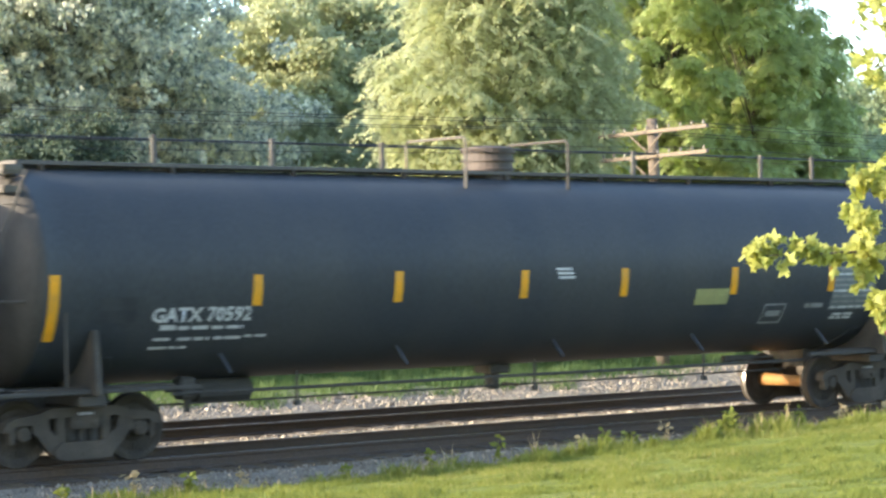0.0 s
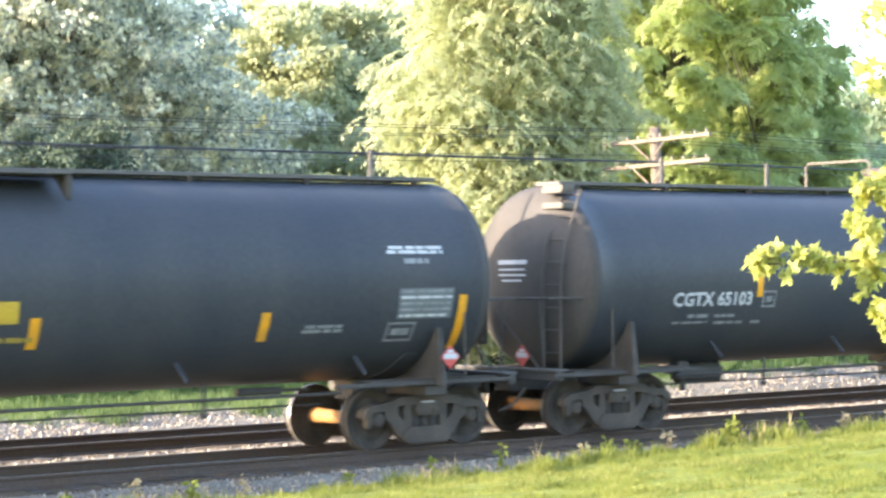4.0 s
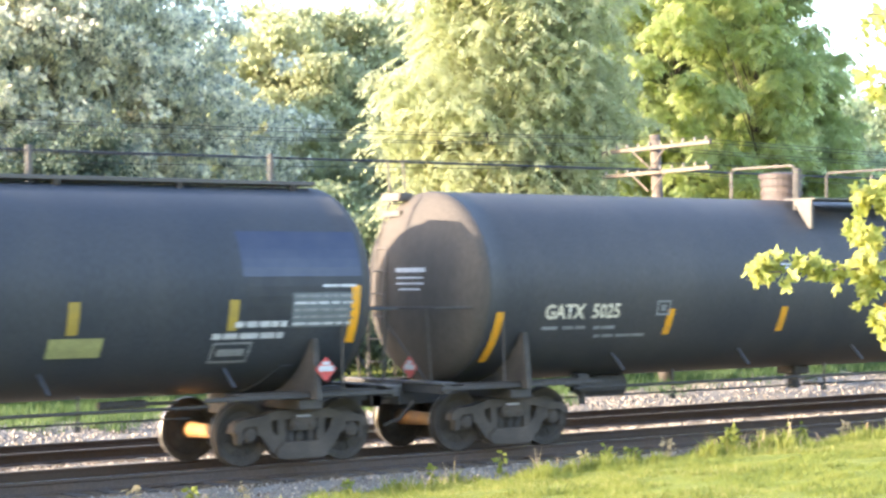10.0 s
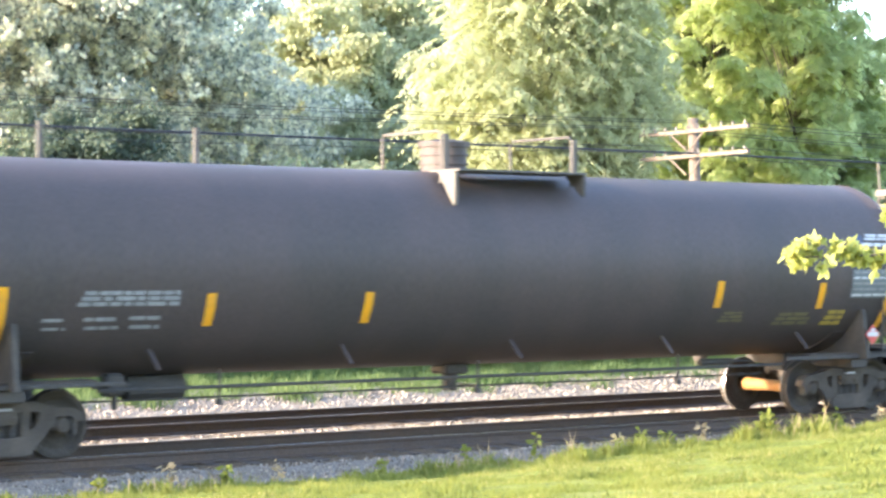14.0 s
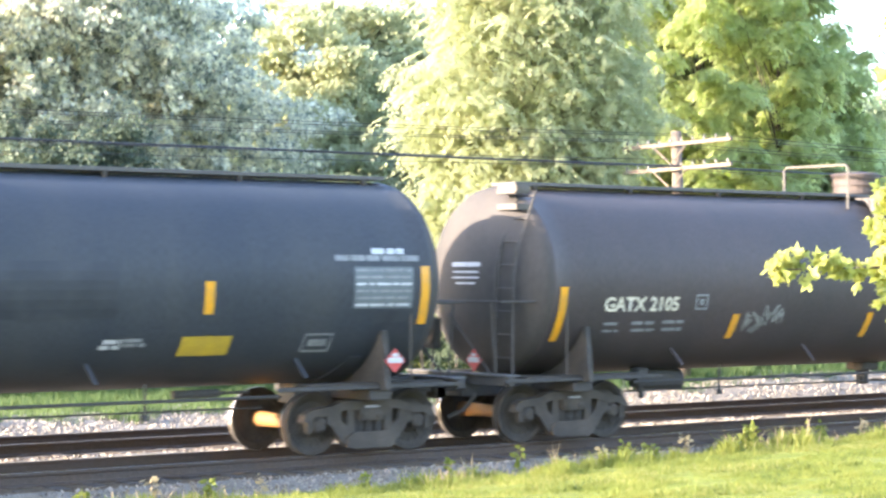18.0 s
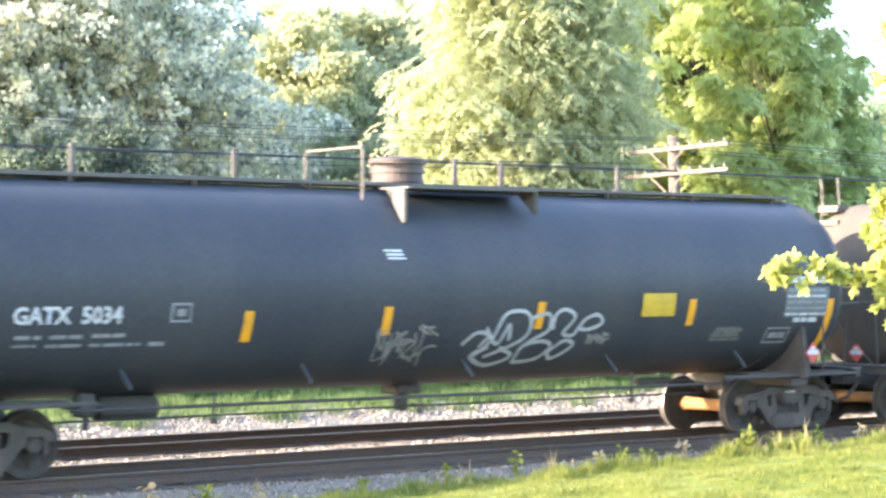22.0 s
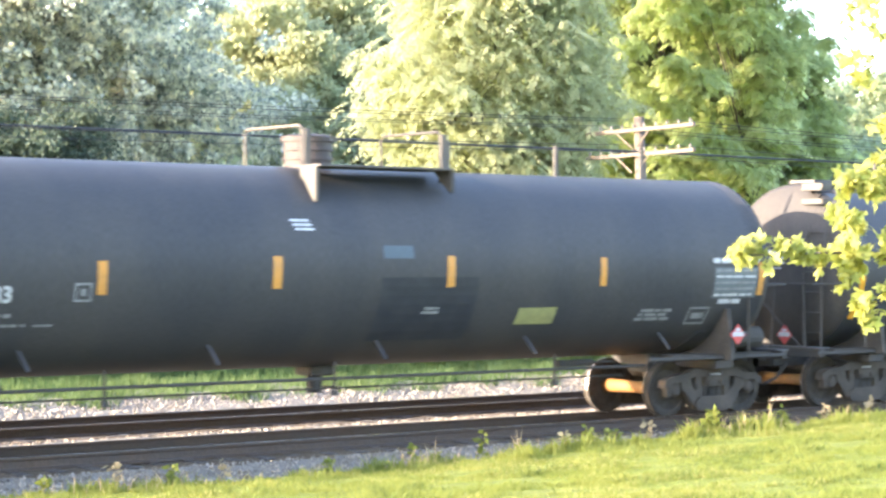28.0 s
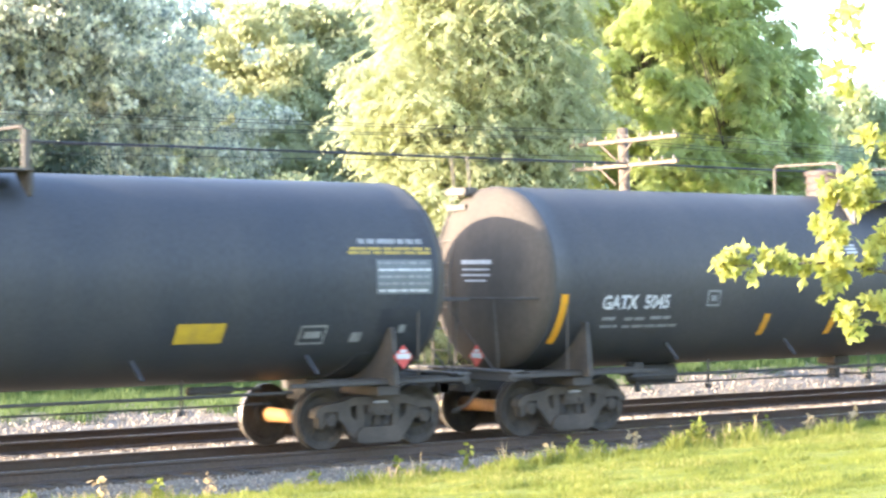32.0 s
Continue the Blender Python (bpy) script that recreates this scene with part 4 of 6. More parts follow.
def axle_mesh(bm):
    m = Matrix.Rotation(math.pi / 2, 4, "Z")
    lathe(bm, [(-0.69, 0.0), (-0.69, 0.125), (-0.5, 0.115), (0, 0.098), (0.5, 0.115), (0.69, 0.125), (0.69, 0.0)], 14, m)


def cap_mesh(bm):
    lathe(bm, [(-1.04, 0.0), (-1.04, 0.085), (-1.0, 0.12), (-0.84, 0.12), (-0.84, 0.0)], 12, Matrix.Rotation(math.pi / 2, 4, "Z"))
    for k in range(3):
        a = k * 2.094
        tube(bm, [(0.05 * math.cos(a), -1.05, 0.05 * math.sin(a)), (0.05 * math.cos(a), -1.02, 0.05 * math.sin(a))], 0.018, 6)


def side_frame_mesh(bm):
    """A cast side frame: arched top chord, deep tension members, columns and spring seat."""
    h = BASE / 2
    prism(bm, [(-h - 0.30, 0.50), (-h - 0.27, 0.61), (-h - 0.16, 0.68), (-h + 0.2, 0.72), (-0.48, 0.79), (0.48, 0.79), (h - 0.2, 0.72), (h + 0.16, 0.68), (h + 0.27, 0.61), (h + 0.30, 0.50), (h + 0.15, 0.52), (h + 0.10, 0.58), (h - 0.14, 0.58), (0.46, 0.66), (-0.46, 0.66), (-h + 0.14, 0.58), (-h - 0.10, 0.58), (-h - 0.15, 0.52)], -1.05, -0.87)
    for s in (-1, 1):
        prism(bm, [(s * (h - 0.10), 0.62), (s * (h - 0.34), 0.66), (s * 0.50, 0.50), (s * 0.30, 0.34), (s * 0.30, 0.13), (s * 0.40, 0.12), (s * 0.52, 0.22), (s * (h - 0.20), 0.42), (s * (h - 0.13), 0.46)][::s], -1.03, -0.88)
        prism(bm, [(s * (h + 0.17), 0.58), (s * (h + 0.12), 0.58), (s * (h + 0.135), 0.34), (s * (h + 0.20), 0.34), (s * (h + 0.22), 0.52)][::-s], -1.02, -0.88)
        prism(bm, [(s * 0.40, 0.70), (s * 0.27, 0.70), (s * 0.27, 0.28), (s * 0.40, 0.28)][::-s], -1.02, -0.88)
    prism(bm, [(-0.42, 0.12), (-0.34, 0.09), (0.34, 0.09), (0.42, 0.12), (0.44, 0.24), (0.34, 0.33), (-0.34, 0.33), (-0.44, 0.24)], -1.07, -0.85)


def spring_mesh(bm):
    tube(bm, [(0.06 * math.cos(k * 0.9), -0.94 + 0.06 * math.sin(k * 0.9), 0.33 + k * 0.0055) for k in range(36)], 0.02, 5)


def bolster_mesh(bm):
    prism(bm, [(-0.2, 0.50), (0.2, 0.50), (0.22, 0.60), (0.2, 0.68), (-0.2, 0.68), (-0.22, 0.60)], -1.08, 1.08)
    for e in (-1, 1):
        for x in (-0.13, 0.13):
            box(bm, x - 0.05, x + 0.05, e * 1.09 - 0.02, e * 1.09 + 0.02, 0.53, 0.60, 0.01)
    lathe(bm, [(0.70, 0.0), (0.70, 0.2), (0.86, 0.2), (0.86, 0.0)], 14, Matrix.Rotation(-math.pi / 2, 4, "Y"))
    for s in (-1, 1):
        box(bm, s * 0.52 - 0.05, s * 0.52 + 0.05, -0.8, 0.8, 0.36, 0.46, 0.01)


def plate_mesh(bm):
    box(bm, -0.11, 0.11, -1.10, -1.02, 0.685, 0.715, 0.006)


def brake_beam_mesh(bm):
    """A trussed brake beam across the truck with its two shoes."""
    tube(bm, [(0, -0.86, 0.42), (0, 0.86, 0.42)], 0.045, 6)
    tube(bm, [(0, -0.80, 0.42), (0.16, 0, 0.40), (0, 0.80, 0.42)], 0.03, 6)
    for y in (-0.755, 0.755):
        prism(bm, [(-0.06, 0.22), (0.05, 0.24), (0.03, 0.45), (0.05, 0.64), (-0.08, 0.62)], y - 0.06, y + 0.06)


def truck(parent, x):
    tr = shared("truck", bolster_mesh, M_IRON, parent, "dusty cast steel railway truck")
    tr.location = (x, 0, 0)
    for s in (-1, 1):
        fr = shared("side_frame", side_frame_mesh, M_IRON, tr)
        for x in (-0.17, 0.0, 0.17):
            sp = shared("spring", spring_mesh, M_FRAME, tr)
            sp.location = (x, (s + 1) * 0.94, 0)
        if s > 0:
            fr.rotation_euler[2] = math.pi
        for e in (-1, 1):
            wh = shared("wheel/%d" % s, lambda bm: wheel_mesh(bm, s), [M_WHEEL, M_TREAD], tr, smooth=False)
            wh.matrix_parent_inverse = Matrix.Translation((e * BASE / 2, s * 0.755, WHEEL_R))
            cap = shared("axle_box", cap_mesh, M_IRON, tr)
            cap.location = (e * BASE / 2, 0, WHEEL_R)
            if s > 0:
                cap.rotation_euler[2] = math.pi
            TURNING.append(wh)
    for e in (-1, 1):
        # Pale plate added to show the bright reflection on the bolster end.
        pl = shared("glint_plate", plate_mesh, M_LIGHTBOARD, tr, "small pale plate added for a bright reflection")
        pl.rotation_euler[2] = 0 if e < 0 else math.pi
        bb = shared("brake_beam", brake_beam_mesh, M_IRON, tr)
        bb.location.x = e * 0.36
        bb.rotation_euler[2] = 0 if e < 0 else math.pi
    for e in (-1, 1):
        ax = shared("axle", axle_mesh, M_AXLE, tr, "rusty orange axle", True)
        ax.matrix_parent_inverse = Matrix.Translation((e * BASE / 2, 0, WHEEL_R))
        TURNING.append(ax)


def shell_mesh(bm, half):
    prof = [(-half, RT), (-half + 0.015, RT + 0.006), (-half + 0.04, RT + 0.006), (-half + 0.05, RT), (-half + 0.4, RT)]
    prof += [(-x, r) for x, r in prof[::-1]]
    lathe(bm, prof, 64, Matrix.Translation((0, 0, ZC)))


def head_mesh(bm):
    """A dished tank end that bulges towards -x from its rim."""
    prof = [(-HEAD, 0.0)]
    for k in range(1, 15):
        a = k / 14 * math.pi / 2
        prof.append((-HEAD * math.cos(a), RT * math.sin(a)))
    lathe(bm, prof, 64, Matrix.Translation((0, 0, ZC)))


def manway_mesh(bm):
    up = Matrix.Rotation(-math.pi / 2, 4, "Y")
    lathe(bm, [(3.85, 0.42), (4.14, 0.42), (4.145, 0.45), (4.18, 0.45), (4.185, 0.42), (4.28, 0.42), (4.285, 0.455), (4.32, 0.455), (4.325, 0.43), (4.42, 0.43), (4.425, 0.47), (4.47, 0.47)], 24, up)


def manway_lid_mesh(bm):
    up = Matrix.Rotation(-math.pi / 2, 4, "Y")
    lathe(bm, [(4.47, 0.48), (4.50, 0.48), (4.53, 0.36), (4.55, 0.15), (4.56, 0.0)], 24, up)
    box(bm, 0.38, 0.56, -0.06, 0.06, 4.43, 4.51, 0.01)


def deck_mesh(bm, x0, x1, y0, y1, z, thick=0.035):
    box(bm, x0, x1, y0, y1, z, z + thick, 0.006)


def gusset_mesh(bm, d):
    """A tapering bracket plate from the deck's edge down the tank's side."""
    pts = [(-0.03, -0.78, 4.0), (-0.03, -1.22, 4.0), (-0.03, -1.22, 4.0 - d), (-0.03, -1.17, 3.98 - d)]
    a = [bm.verts.new(p) for p in pts]
    b = [bm.verts.new((0.03, y, z)) for _, y, z in pts]
    bm.faces.new(a)
    bm.faces.new(b[::-1])
    for i in range(4):
        j = (i + 1) % 4
        bm.faces.new((a[i], b[i], b[j], a[j]))


def saddle_mesh(bm):
    """The bracket that carries the tank on its bolster: bent round the tank's lower side."""
    n = 8
    rows = []
    for k in range(n + 1):
        a = radians(-86 + 40 * k / n)
        w = 0.40 - 0.28 * k / n
        rows.append([bm.verts.new((x, -(RT + d) * math.cos(a), ZC + (RT + d) * math.sin(a))) for x, d in ((-w, 0.002), (-w + 0.01, 0.018), (w - 0.01, 0.018), (w, 0.002))])
    for a, b in zip(rows, rows[1:]):
        for i in range(3):
            bm.faces.new((a[i], a[i + 1], b[i + 1], b[i]))
    bm.faces.new(rows[-1])


def web_mesh(bm):
    """Upright plate between bolster and tank, sloping in towards the shell."""
    a = [bm.verts.new(p) for p in ((-0.045, -1.50, 0.96), (-0.045, -0.3, 0.92), (-0.045, -0.3, 1.06), (-0.045, -1.02, 1.44), (-0.045, -1.30, 1.82), (-0.045, -1.39, 1.82))]
    b = [bm.verts.new((0.045, v.co.y, v.co.z)) for v in a]
    bm.faces.new(a)
    bm.faces.new(b[::-1])
    for i in range(6):
        j = (i + 1) % 6
        bm.faces.new((a[i], b[i], b[j], a[j]))


def sill_mesh(bm):
    """The draft sill under a tank end, from coupling pocket to past the bolster."""
    box(bm, 0.35, 2.75, -0.26, 0.26, 0.72, 1.06, 0.015)
    box(bm, 0.42, 0.56, -1.32, 1.32, 0.92, 1.06, 0.012)
    box(bm, 1.75, 2.15, -1.30, 1.30, 0.80, 0.95, 0.015)


def coupler_mesh(bm):
    box(bm, 0.0, 0.42, -0.08, 0.08, 0.80, 0.96, 0.02)
    prism(bm, [(-0.10, 0.72), (0.1, 0.70), (0.14, 1.04), (-0.10, 1.02)], -0.15, 0.15)
    tube(bm, [(0.45, -0.5, 0.78), (0.2, -0.45, 0.52), (0.0, -0.35, 0.42)], 0.03, 6)


def end_deck_mesh(bm, y):
    box(bm, 0.80, 3.2, y * 1.13 - 0.17, y * 1.13 + 0.17, 1.03, 1.06, 0.006)


def crossover_mesh(bm):
    box(bm, 0.38, 0.66, -1.32, 1.32, 1.065, 1.095, 0.006)


def end_rail_mesh(bm):
    tube(bm, [(1.5, -1.42, 1.08), (1.5, -1.42, 2.14), (1.4, -1.42, 2.22), (0.35, -1.2, 2.22), (0.30, -1.0, 2.22), (0.30, 1.0, 2.22), (0.35, 1.2, 2.22), (1.4, 1.42, 2.22), (1.5, 1.42, 2.14), (1.5, 1.42, 1.08)], 0.02, 6)
    for y in (-0.95, 0.95):
        tube(bm, [(0.46, y, 1.06), (0.36, y, 2.22)], 0.018, 6)


def ladder_way(z):
    """How far a ladder stands from the coupling face at a height."""
    return float(np.interp(z, [1.1, 2.6, 3.1, 3.6, 3.95], [0.62, 0.63, 0.73, 0.95, 1.08]))


def ladder_rail_mesh(bm, y):
    tube(bm, [(ladder_way(z), y, z) for z in (1.1, 2.0, 2.6, 2.85, 3.1, 3.35, 3.6, 3.8, 3.95)] + ([(1.02, y, 4.55)] if y > 0.3 else []), 0.022, 6)


def brake_wheel_mesh(bm):
    ring = [(0, 0.27 * math.cos(k * math.pi / 9), 0.27 * math.sin(k * math.pi / 9)) for k in range(19)]
    tube(bm, ring, 0.022, 6)
    for k in range(5):
        a = k * 1.257
        tube(bm, [(0.02, 0, 0), (0, 0.26 * math.cos(a), 0.26 * math.sin(a))], 0.014, 5)
    tube(bm, [(-0.01, 0, 0), (0.08, 0, 0)], 0.05, 8)


def rung_mesh(bm):
    tube(bm, [(0, -0.21, 0), (0, 0.21, 0)], 0.014, 5)


def placard_mesh(bm, w):
    d = w * 0.71
    a = [bm.verts.new(p) for p in ((-d, 0, 0), (0, 0, -d), (d, 0, 0), (0, 0, d))]
    b = [bm.verts.new((v.co.x, 0.012, v.co.z)) for v in a]
    bm.faces.new(a)
    bm.faces.new(b[::-1])
    for i in range(4):
        j = (i + 1) % 4
        bm.faces.new((a[i], b[i], b[j], a[j]))


def placard_field_mesh(bm):
    for x0, x1, z0, z1 in ((-0.13, 0.13, -0.03, 0.05), (-0.06, 0.06, 0.06, 0.11)):
        box(bm, x0, x1, -0.006, -0.002, z0, z1)


def outlet_mesh(bm):
    box(bm, -0.22, 0.22, -0.22, 0.22, 0.88, 1.05, 0.03)
    lathe(bm, [(0.62, 0.0), (0.62, 0.11), (0.88, 0.13), (0.9, 0.0)], 12, Matrix.Rotation(-math.pi / 2, 4, "Y"))
    tube(bm, [(0.0, -0.25, 0.72), (0.0, -0.7, 0.72)], 0.025, 6)


def reservoir_mesh(bm):
    lathe(bm, [(-0.52, 0.0), (-0.5, 0.12), (-0.44, 0.19), (0.44, 0.19), (0.5, 0.12), (0.52, 0.0)], 14)


def brake_box_mesh(bm):
    box(bm, -0.13, 0.13, -0.12, 0.12, -0.12, 0.2, 0.03)
    tube(bm, [(0, -0.06, -0.1), (0, -0.06, -0.3)], 0.05, 8)
    tube(bm, [(-0.3, 0.02, 0.02), (0.3, 0.02, 0.02)], 0.035, 6)


def hanger_mesh(bm):
    tube(bm, [(0, 0, 0.62), (0, 0, 1.12)], 0.022, 5)
    box(bm, -0.04, 0.04, -0.04, 0.04, 0.62, 0.70)


def bracket_mesh(bm):
    """A strap that slopes out from the tank's lower side to the pipe beneath."""
    top, foot = on_side(0, 1.44, -0.01), Vector((0.05, -1.27, 1.17))
    a = [bm.verts.new(p) for p in (top + Vector((-0.03, 0, 0)), top + Vector((0.03, 0, 0)), foot + Vector((0.02, 0, 0)), foot + Vector((-0.02, 0, 0)))]
    b = [bm.verts.new(v.co + Vector((0, 0.03, -0.02))) for v in a]
    bm.faces.new(a)
    bm.faces.new(b[::-1])
    for i in range(4):
        j = (i + 1) % 4
        bm.faces.new((a[i], b[i], b[j], a[j]))


# how far each manway stands from the middle of its car
MANWAYS = {0: -0.03, 1: -0.27, 2: 0.1, 4: -0.08, 5: -0.17, 6: -0.26, 7: -0.29, 10: 0.0, 11: -0.18, 12: -0.42, 14: -0.06, 15: -0.07, 16: -0.19, 19: -0.16, 20: -0.19}
# where handrail posts stand along each car's crown
POSTS = {0: (-5.82, -3.76, -1.69, 3.73, 6.92, 8.3), 1: (2.61, 4.54, 6.42), 2: (-5.15, -2.48, 7.92), 3: (-5.15, -2.48, 7.92), 4: (3.0, 7.4), 6: (2.95, 7.33), 7: (-5.76, -3.93, -1.76, 1.38, 2.08, 3.93, 7.96), 8: (-6.69, -4.19), 9: (-6.69, -4.19), 10: (-6.52, -4.08), 11: (), 12: (-5.26, 7.0), 13: (), 14: (-7.4, -5.3, -2.62, 1.52, 2.48, 5.06), 15: (3.06,), 16: (-7.6, -3.4, 4.16, 5.95), 17: (-5.3, -2.6, 5.06), 19: (-7.76, -5.67, -3.73, -1.74, 1.04, 1.63, 4.48), 20: (5.42,), 21: ()}


def tank_car(k, label, length, top, paint, handrails=True):
    rng = random.Random(40 + k)
    car = new("tank_car")
    tagged(car, label, "tank car", "tank cars of the train")
    half = length / 2 - END
    key = "%.2f" % length
    sh = shared("tank_shell/%s/%s" % (key, paint.name), lambda bm: shell_mesh(bm, half), paint, car, smooth=True)
    dust = {M_BLUE: M_BLUE, M_NAVY: M_ENDNAVY, M_GREY: M_ENDGREY, M_BROWN: M_ENDDARK if top == "W" else M_ENDBROWN}.get(paint, M_ENDDARK if top == "W" else M_ENDDUST)
    for s in (-1, 1):
        hd = shared("tank_head/" + dust.name, head_mesh, dust, car, "" if dust is paint else "dusty dished tank end", True)
        hd.location.x = s * half
        hd.rotation_euler[2] = 0 if s < 0 else math.pi
    decked = k not in (0, 7, 12, 19)
    hue = M_BLUERAIL if paint is M_BLUE else M_HOOP
    trim = M_BLUE if paint is M_BLUE else M_FRAME
    sadd = M_BLUE if paint is M_BLUE else M_SADDLE
    # fittings on the crown
    dome_mat = M_BLUE if paint is M_BLUE else M_RUSTDOME
    mw = shared("manway/" + dome_mat.name, manway_mesh, dome_mat, car, smooth=False)
    mw.location.x = MANWAYS.get(k, -0.12)
    mw.scale = (0.86, 0.86, 1) if top == "P" and paint is not M_BLUE else (0.95, 0.95, 1)
    shared("lid/" + dome_mat.name, manway_lid_mesh, dome_mat, mw)
    deck = decked and shared("platform", lambda bm: deck_mesh(bm, -0.75, 1.75, -1.25, -0.5, 4.0), M_STEEL, car, "dark steel grating platform beside the manway")
    if decked:
        shared("far_platform", lambda bm: deck_mesh(bm, -0.75, 1.75, 0.5, 1.25, 4.0), M_STEEL, car)
    for x in (-0.78, 1.72) if decked and k not in (13, 16) else ():
        # The right gusset's shade is put into its colour: dark frame material.
        gm = M_FRAME if x > 0 else M_STEEL if top == "W" else hue
        g = shared("gusset/%s/%d" % (gm.name, x > 0), lambda bm: gusset_mesh(bm, 0.5 if x < 0 else 0.32), gm, deck)
        g.location.x = x
    frames = (-1.25,) if k in (2, 3, 11, 14, 17) else (-0.75, 1.82) if decked else (-1.1, 1.0) if k == 0 else (-1.0,) if k == 19 else ()
    for x in frames:
        # Right hoop coloured dark as well, for the sunlight it lacks.
        fm = hue if x < 0 or paint is M_BLUE else M_FRAME
        fr = shared("safety_hoop/" + fm.name, lambda bm: tube(bm, [(0, -0.78, 3.83), (0, -0.78, 4.56), (0, -0.72, 4.62), (0, 0.72, 4.62), (0, 0.78, 4.56), (0, 0.78, 3.83)], 0.025, 6), fm, car)
        fr.location.x = x
    for x in (-0.68, 1.86) if decked and top == "P" else ():
        u = shared("upright/" + hue.name, lambda bm: box(bm, -0.055, 0.055, -0.83, -0.80, 3.98, 4.58, 0.008), hue, car)
        u.location.x = x
    if handrails:
        for x in POSTS.get(k, (3.05, 5.4, 7.4)):
            p = shared("handrail_post/" + hue.name, lambda bm: box(bm, -0.045, 0.045, 0.60, 0.64, 3.88, 4.6, 0.008), hue, car)
            p.location.x = x
        for s in (-1, 1) if paint is M_BLUE else ():
            a, b = 2.9, half - 0.1
            shared("handrail/%s/%s/%d" % (key, hue.name, s), lambda bm: tube(bm, [(s * (a - 1.0), 0.62, 4.58), (s * b, 0.62, 4.58)], 0.016, 5), M_BLUE if paint is M_BLUE else M_FRAME, car)
    if top == "W":
        wk = shared("running_board/%s/%s" % (key, paint.name), lambda bm: deck_mesh(bm, -half + 0.1, half - 0.1, -0.42, 0.2, 4.06, 0.10 if paint is M_NAVY else 0.06), M_LIGHTBOARD if paint is M_NAVY else M_STEEL, car, "full-length steel running board on the tank's crown")
        for i in range(9):
            b = shared("board_bracket", lambda bm: box(bm, -0.035, 0.035, -0.44, -0.36, 3.96, 4.07, 0.006), M_WHEEL, wk)
            b.location.x = -half + 0.5 + i * (2 * half - 1.0) / 8
    # ends
    for s in (-1, 1):
        m = Matrix.Translation((-length / 2, 0, 0)) if s < 0 else Matrix.Translation((length / 2, 0, 0)) @ Matrix.Rotation(math.pi, 4, "Z")
        sl = shared("draft_sill", sill_mesh, M_FRAME, car)
        sl.matrix_basis = m
        cp = shared("coupler", coupler_mesh, M_IRON, car, "rusty knuckle coupler with air hose")
        cp.matrix_basis = m
        for e in (-1, 1):
            ed = shared("end_walkway/%d" % e, lambda bm: end_deck_mesh(bm, e), M_WHEEL, car)
            ed.matrix_basis = m
        xo = shared("crossover_platform", crossover_mesh, M_DECK, car, "pale steel grating crossover platform")
        xo.matrix_basis = m
        er = shared("end_handrail/" + trim.name, end_rail_mesh, trim, car)
        er.matrix_basis = m
        for side in (0, math.pi):
            sd = shared("saddle/" + paint.name, saddle_mesh, paint, car)
            sd.location.x = s * (length / 2 - 2.25)
            sd.rotation_euler[2] = side
            wb = shared("saddle_web/" + sadd.name, web_mesh, sadd, car)
            wb.location.x = s * (length / 2 - 1.95)
            wb.rotation_euler[2] = side
        # ladder up the tank end
        if s > 0:
            yl = None
        else:
            yl = -0.95 if top == "W" else 0.72
        lad = yl and shared("ladder/%.1f/%s" % (yl, hue.name), lambda bm: (ladder_rail_mesh(bm, yl - 0.21), ladder_rail_mesh(bm, yl + 0.21)), hue if yl > 0 else M_FRAME, car)
        if yl:
            lad.matrix_basis = m
        for i in range(8 if yl else 0):
            z = 1.35 + i * 0.36
            rm = hue if yl > 0 else M_FRAME
            ru = shared("rung/" + rm.name, rung_mesh, rm, lad)
            ru.location = (ladder_way(z), yl, z)
        if yl:
            tp = shared("ladder_platform", lambda bm: box(bm, 0.70, 1.0, -0.24, 0.24, 0, 0.05, 0.008), M_HOOP, car)
            tp.matrix_basis = m @ Matrix.Translation((0.1, yl * 0.8, 3.9))
            for z in (0.08, -0.2):
                pb = shared("platform_bracket", lambda bm: (box(bm, 0.72, 0.76, -0.25, 0.25, -0.05, 0.05, 0.01), box(bm, 0.72, 1.0, -0.25, -0.21, -0.05, 0.05, 0.01)), M_HOOP, tp)
                pb.location.z = z
        dg = shared("brace_rod/" + trim.name, lambda bm: tube(bm, [(0.50, 0.30, 2.02), (0.48, 0.22, 1.96), (0.46, -0.82, 1.10), (0.48, -0.86, 1.05)], 0.018, 6), trim, car)
        dg.matrix_basis = m if s < 0 else m @ Matrix.Scale(-1, 4, (0, 1, 0))
        if s < 0 and top == "W":
            hb = shared("brake_housing", lambda bm: (box(bm, 0.42, 0.60, 0.62, 0.92, 1.45, 1.95, 0.03), tube(bm, [(0.52, 0.77, 1.46), (0.52, 0.77, 1.06)], 0.025, 6)), M_FRAME, car)
            hb.matrix_basis = m
            bw = shared("brake_wheel", brake_wheel_mesh, M_WHEEL, hb, "dark spoked steel brake wheel")
            bw.location = (0.36, 0.77, 1.75)
        # placards: one on the side, one on the end
        if s > 0:
            pl = shared("placard", lambda bm: placard_mesh(bm, 0.25), M_RED, car, "red and white diamond hazard placard")
            pl.location = (length / 2 - (2.9 if k == 19 else 1.84), -1.5, 1.38)
            shared("placard_field", placard_field_mesh, M_WHITE, pl)
        pl = shared("placard", lambda bm: placard_mesh(bm, 0.25), M_RED, car, "red and white diamond hazard placard")
        pl.matrix_basis = Matrix.Translation((s * (length / 2 - 0.36), s * 0.52, 1.30)) @ Matrix.Rotation(s * math.pi / 2, 4, "Z")
        shared("placard_field", placard_field_mesh, M_WHITE, pl)
        truck(car, s * (length / 2 - 1.95))
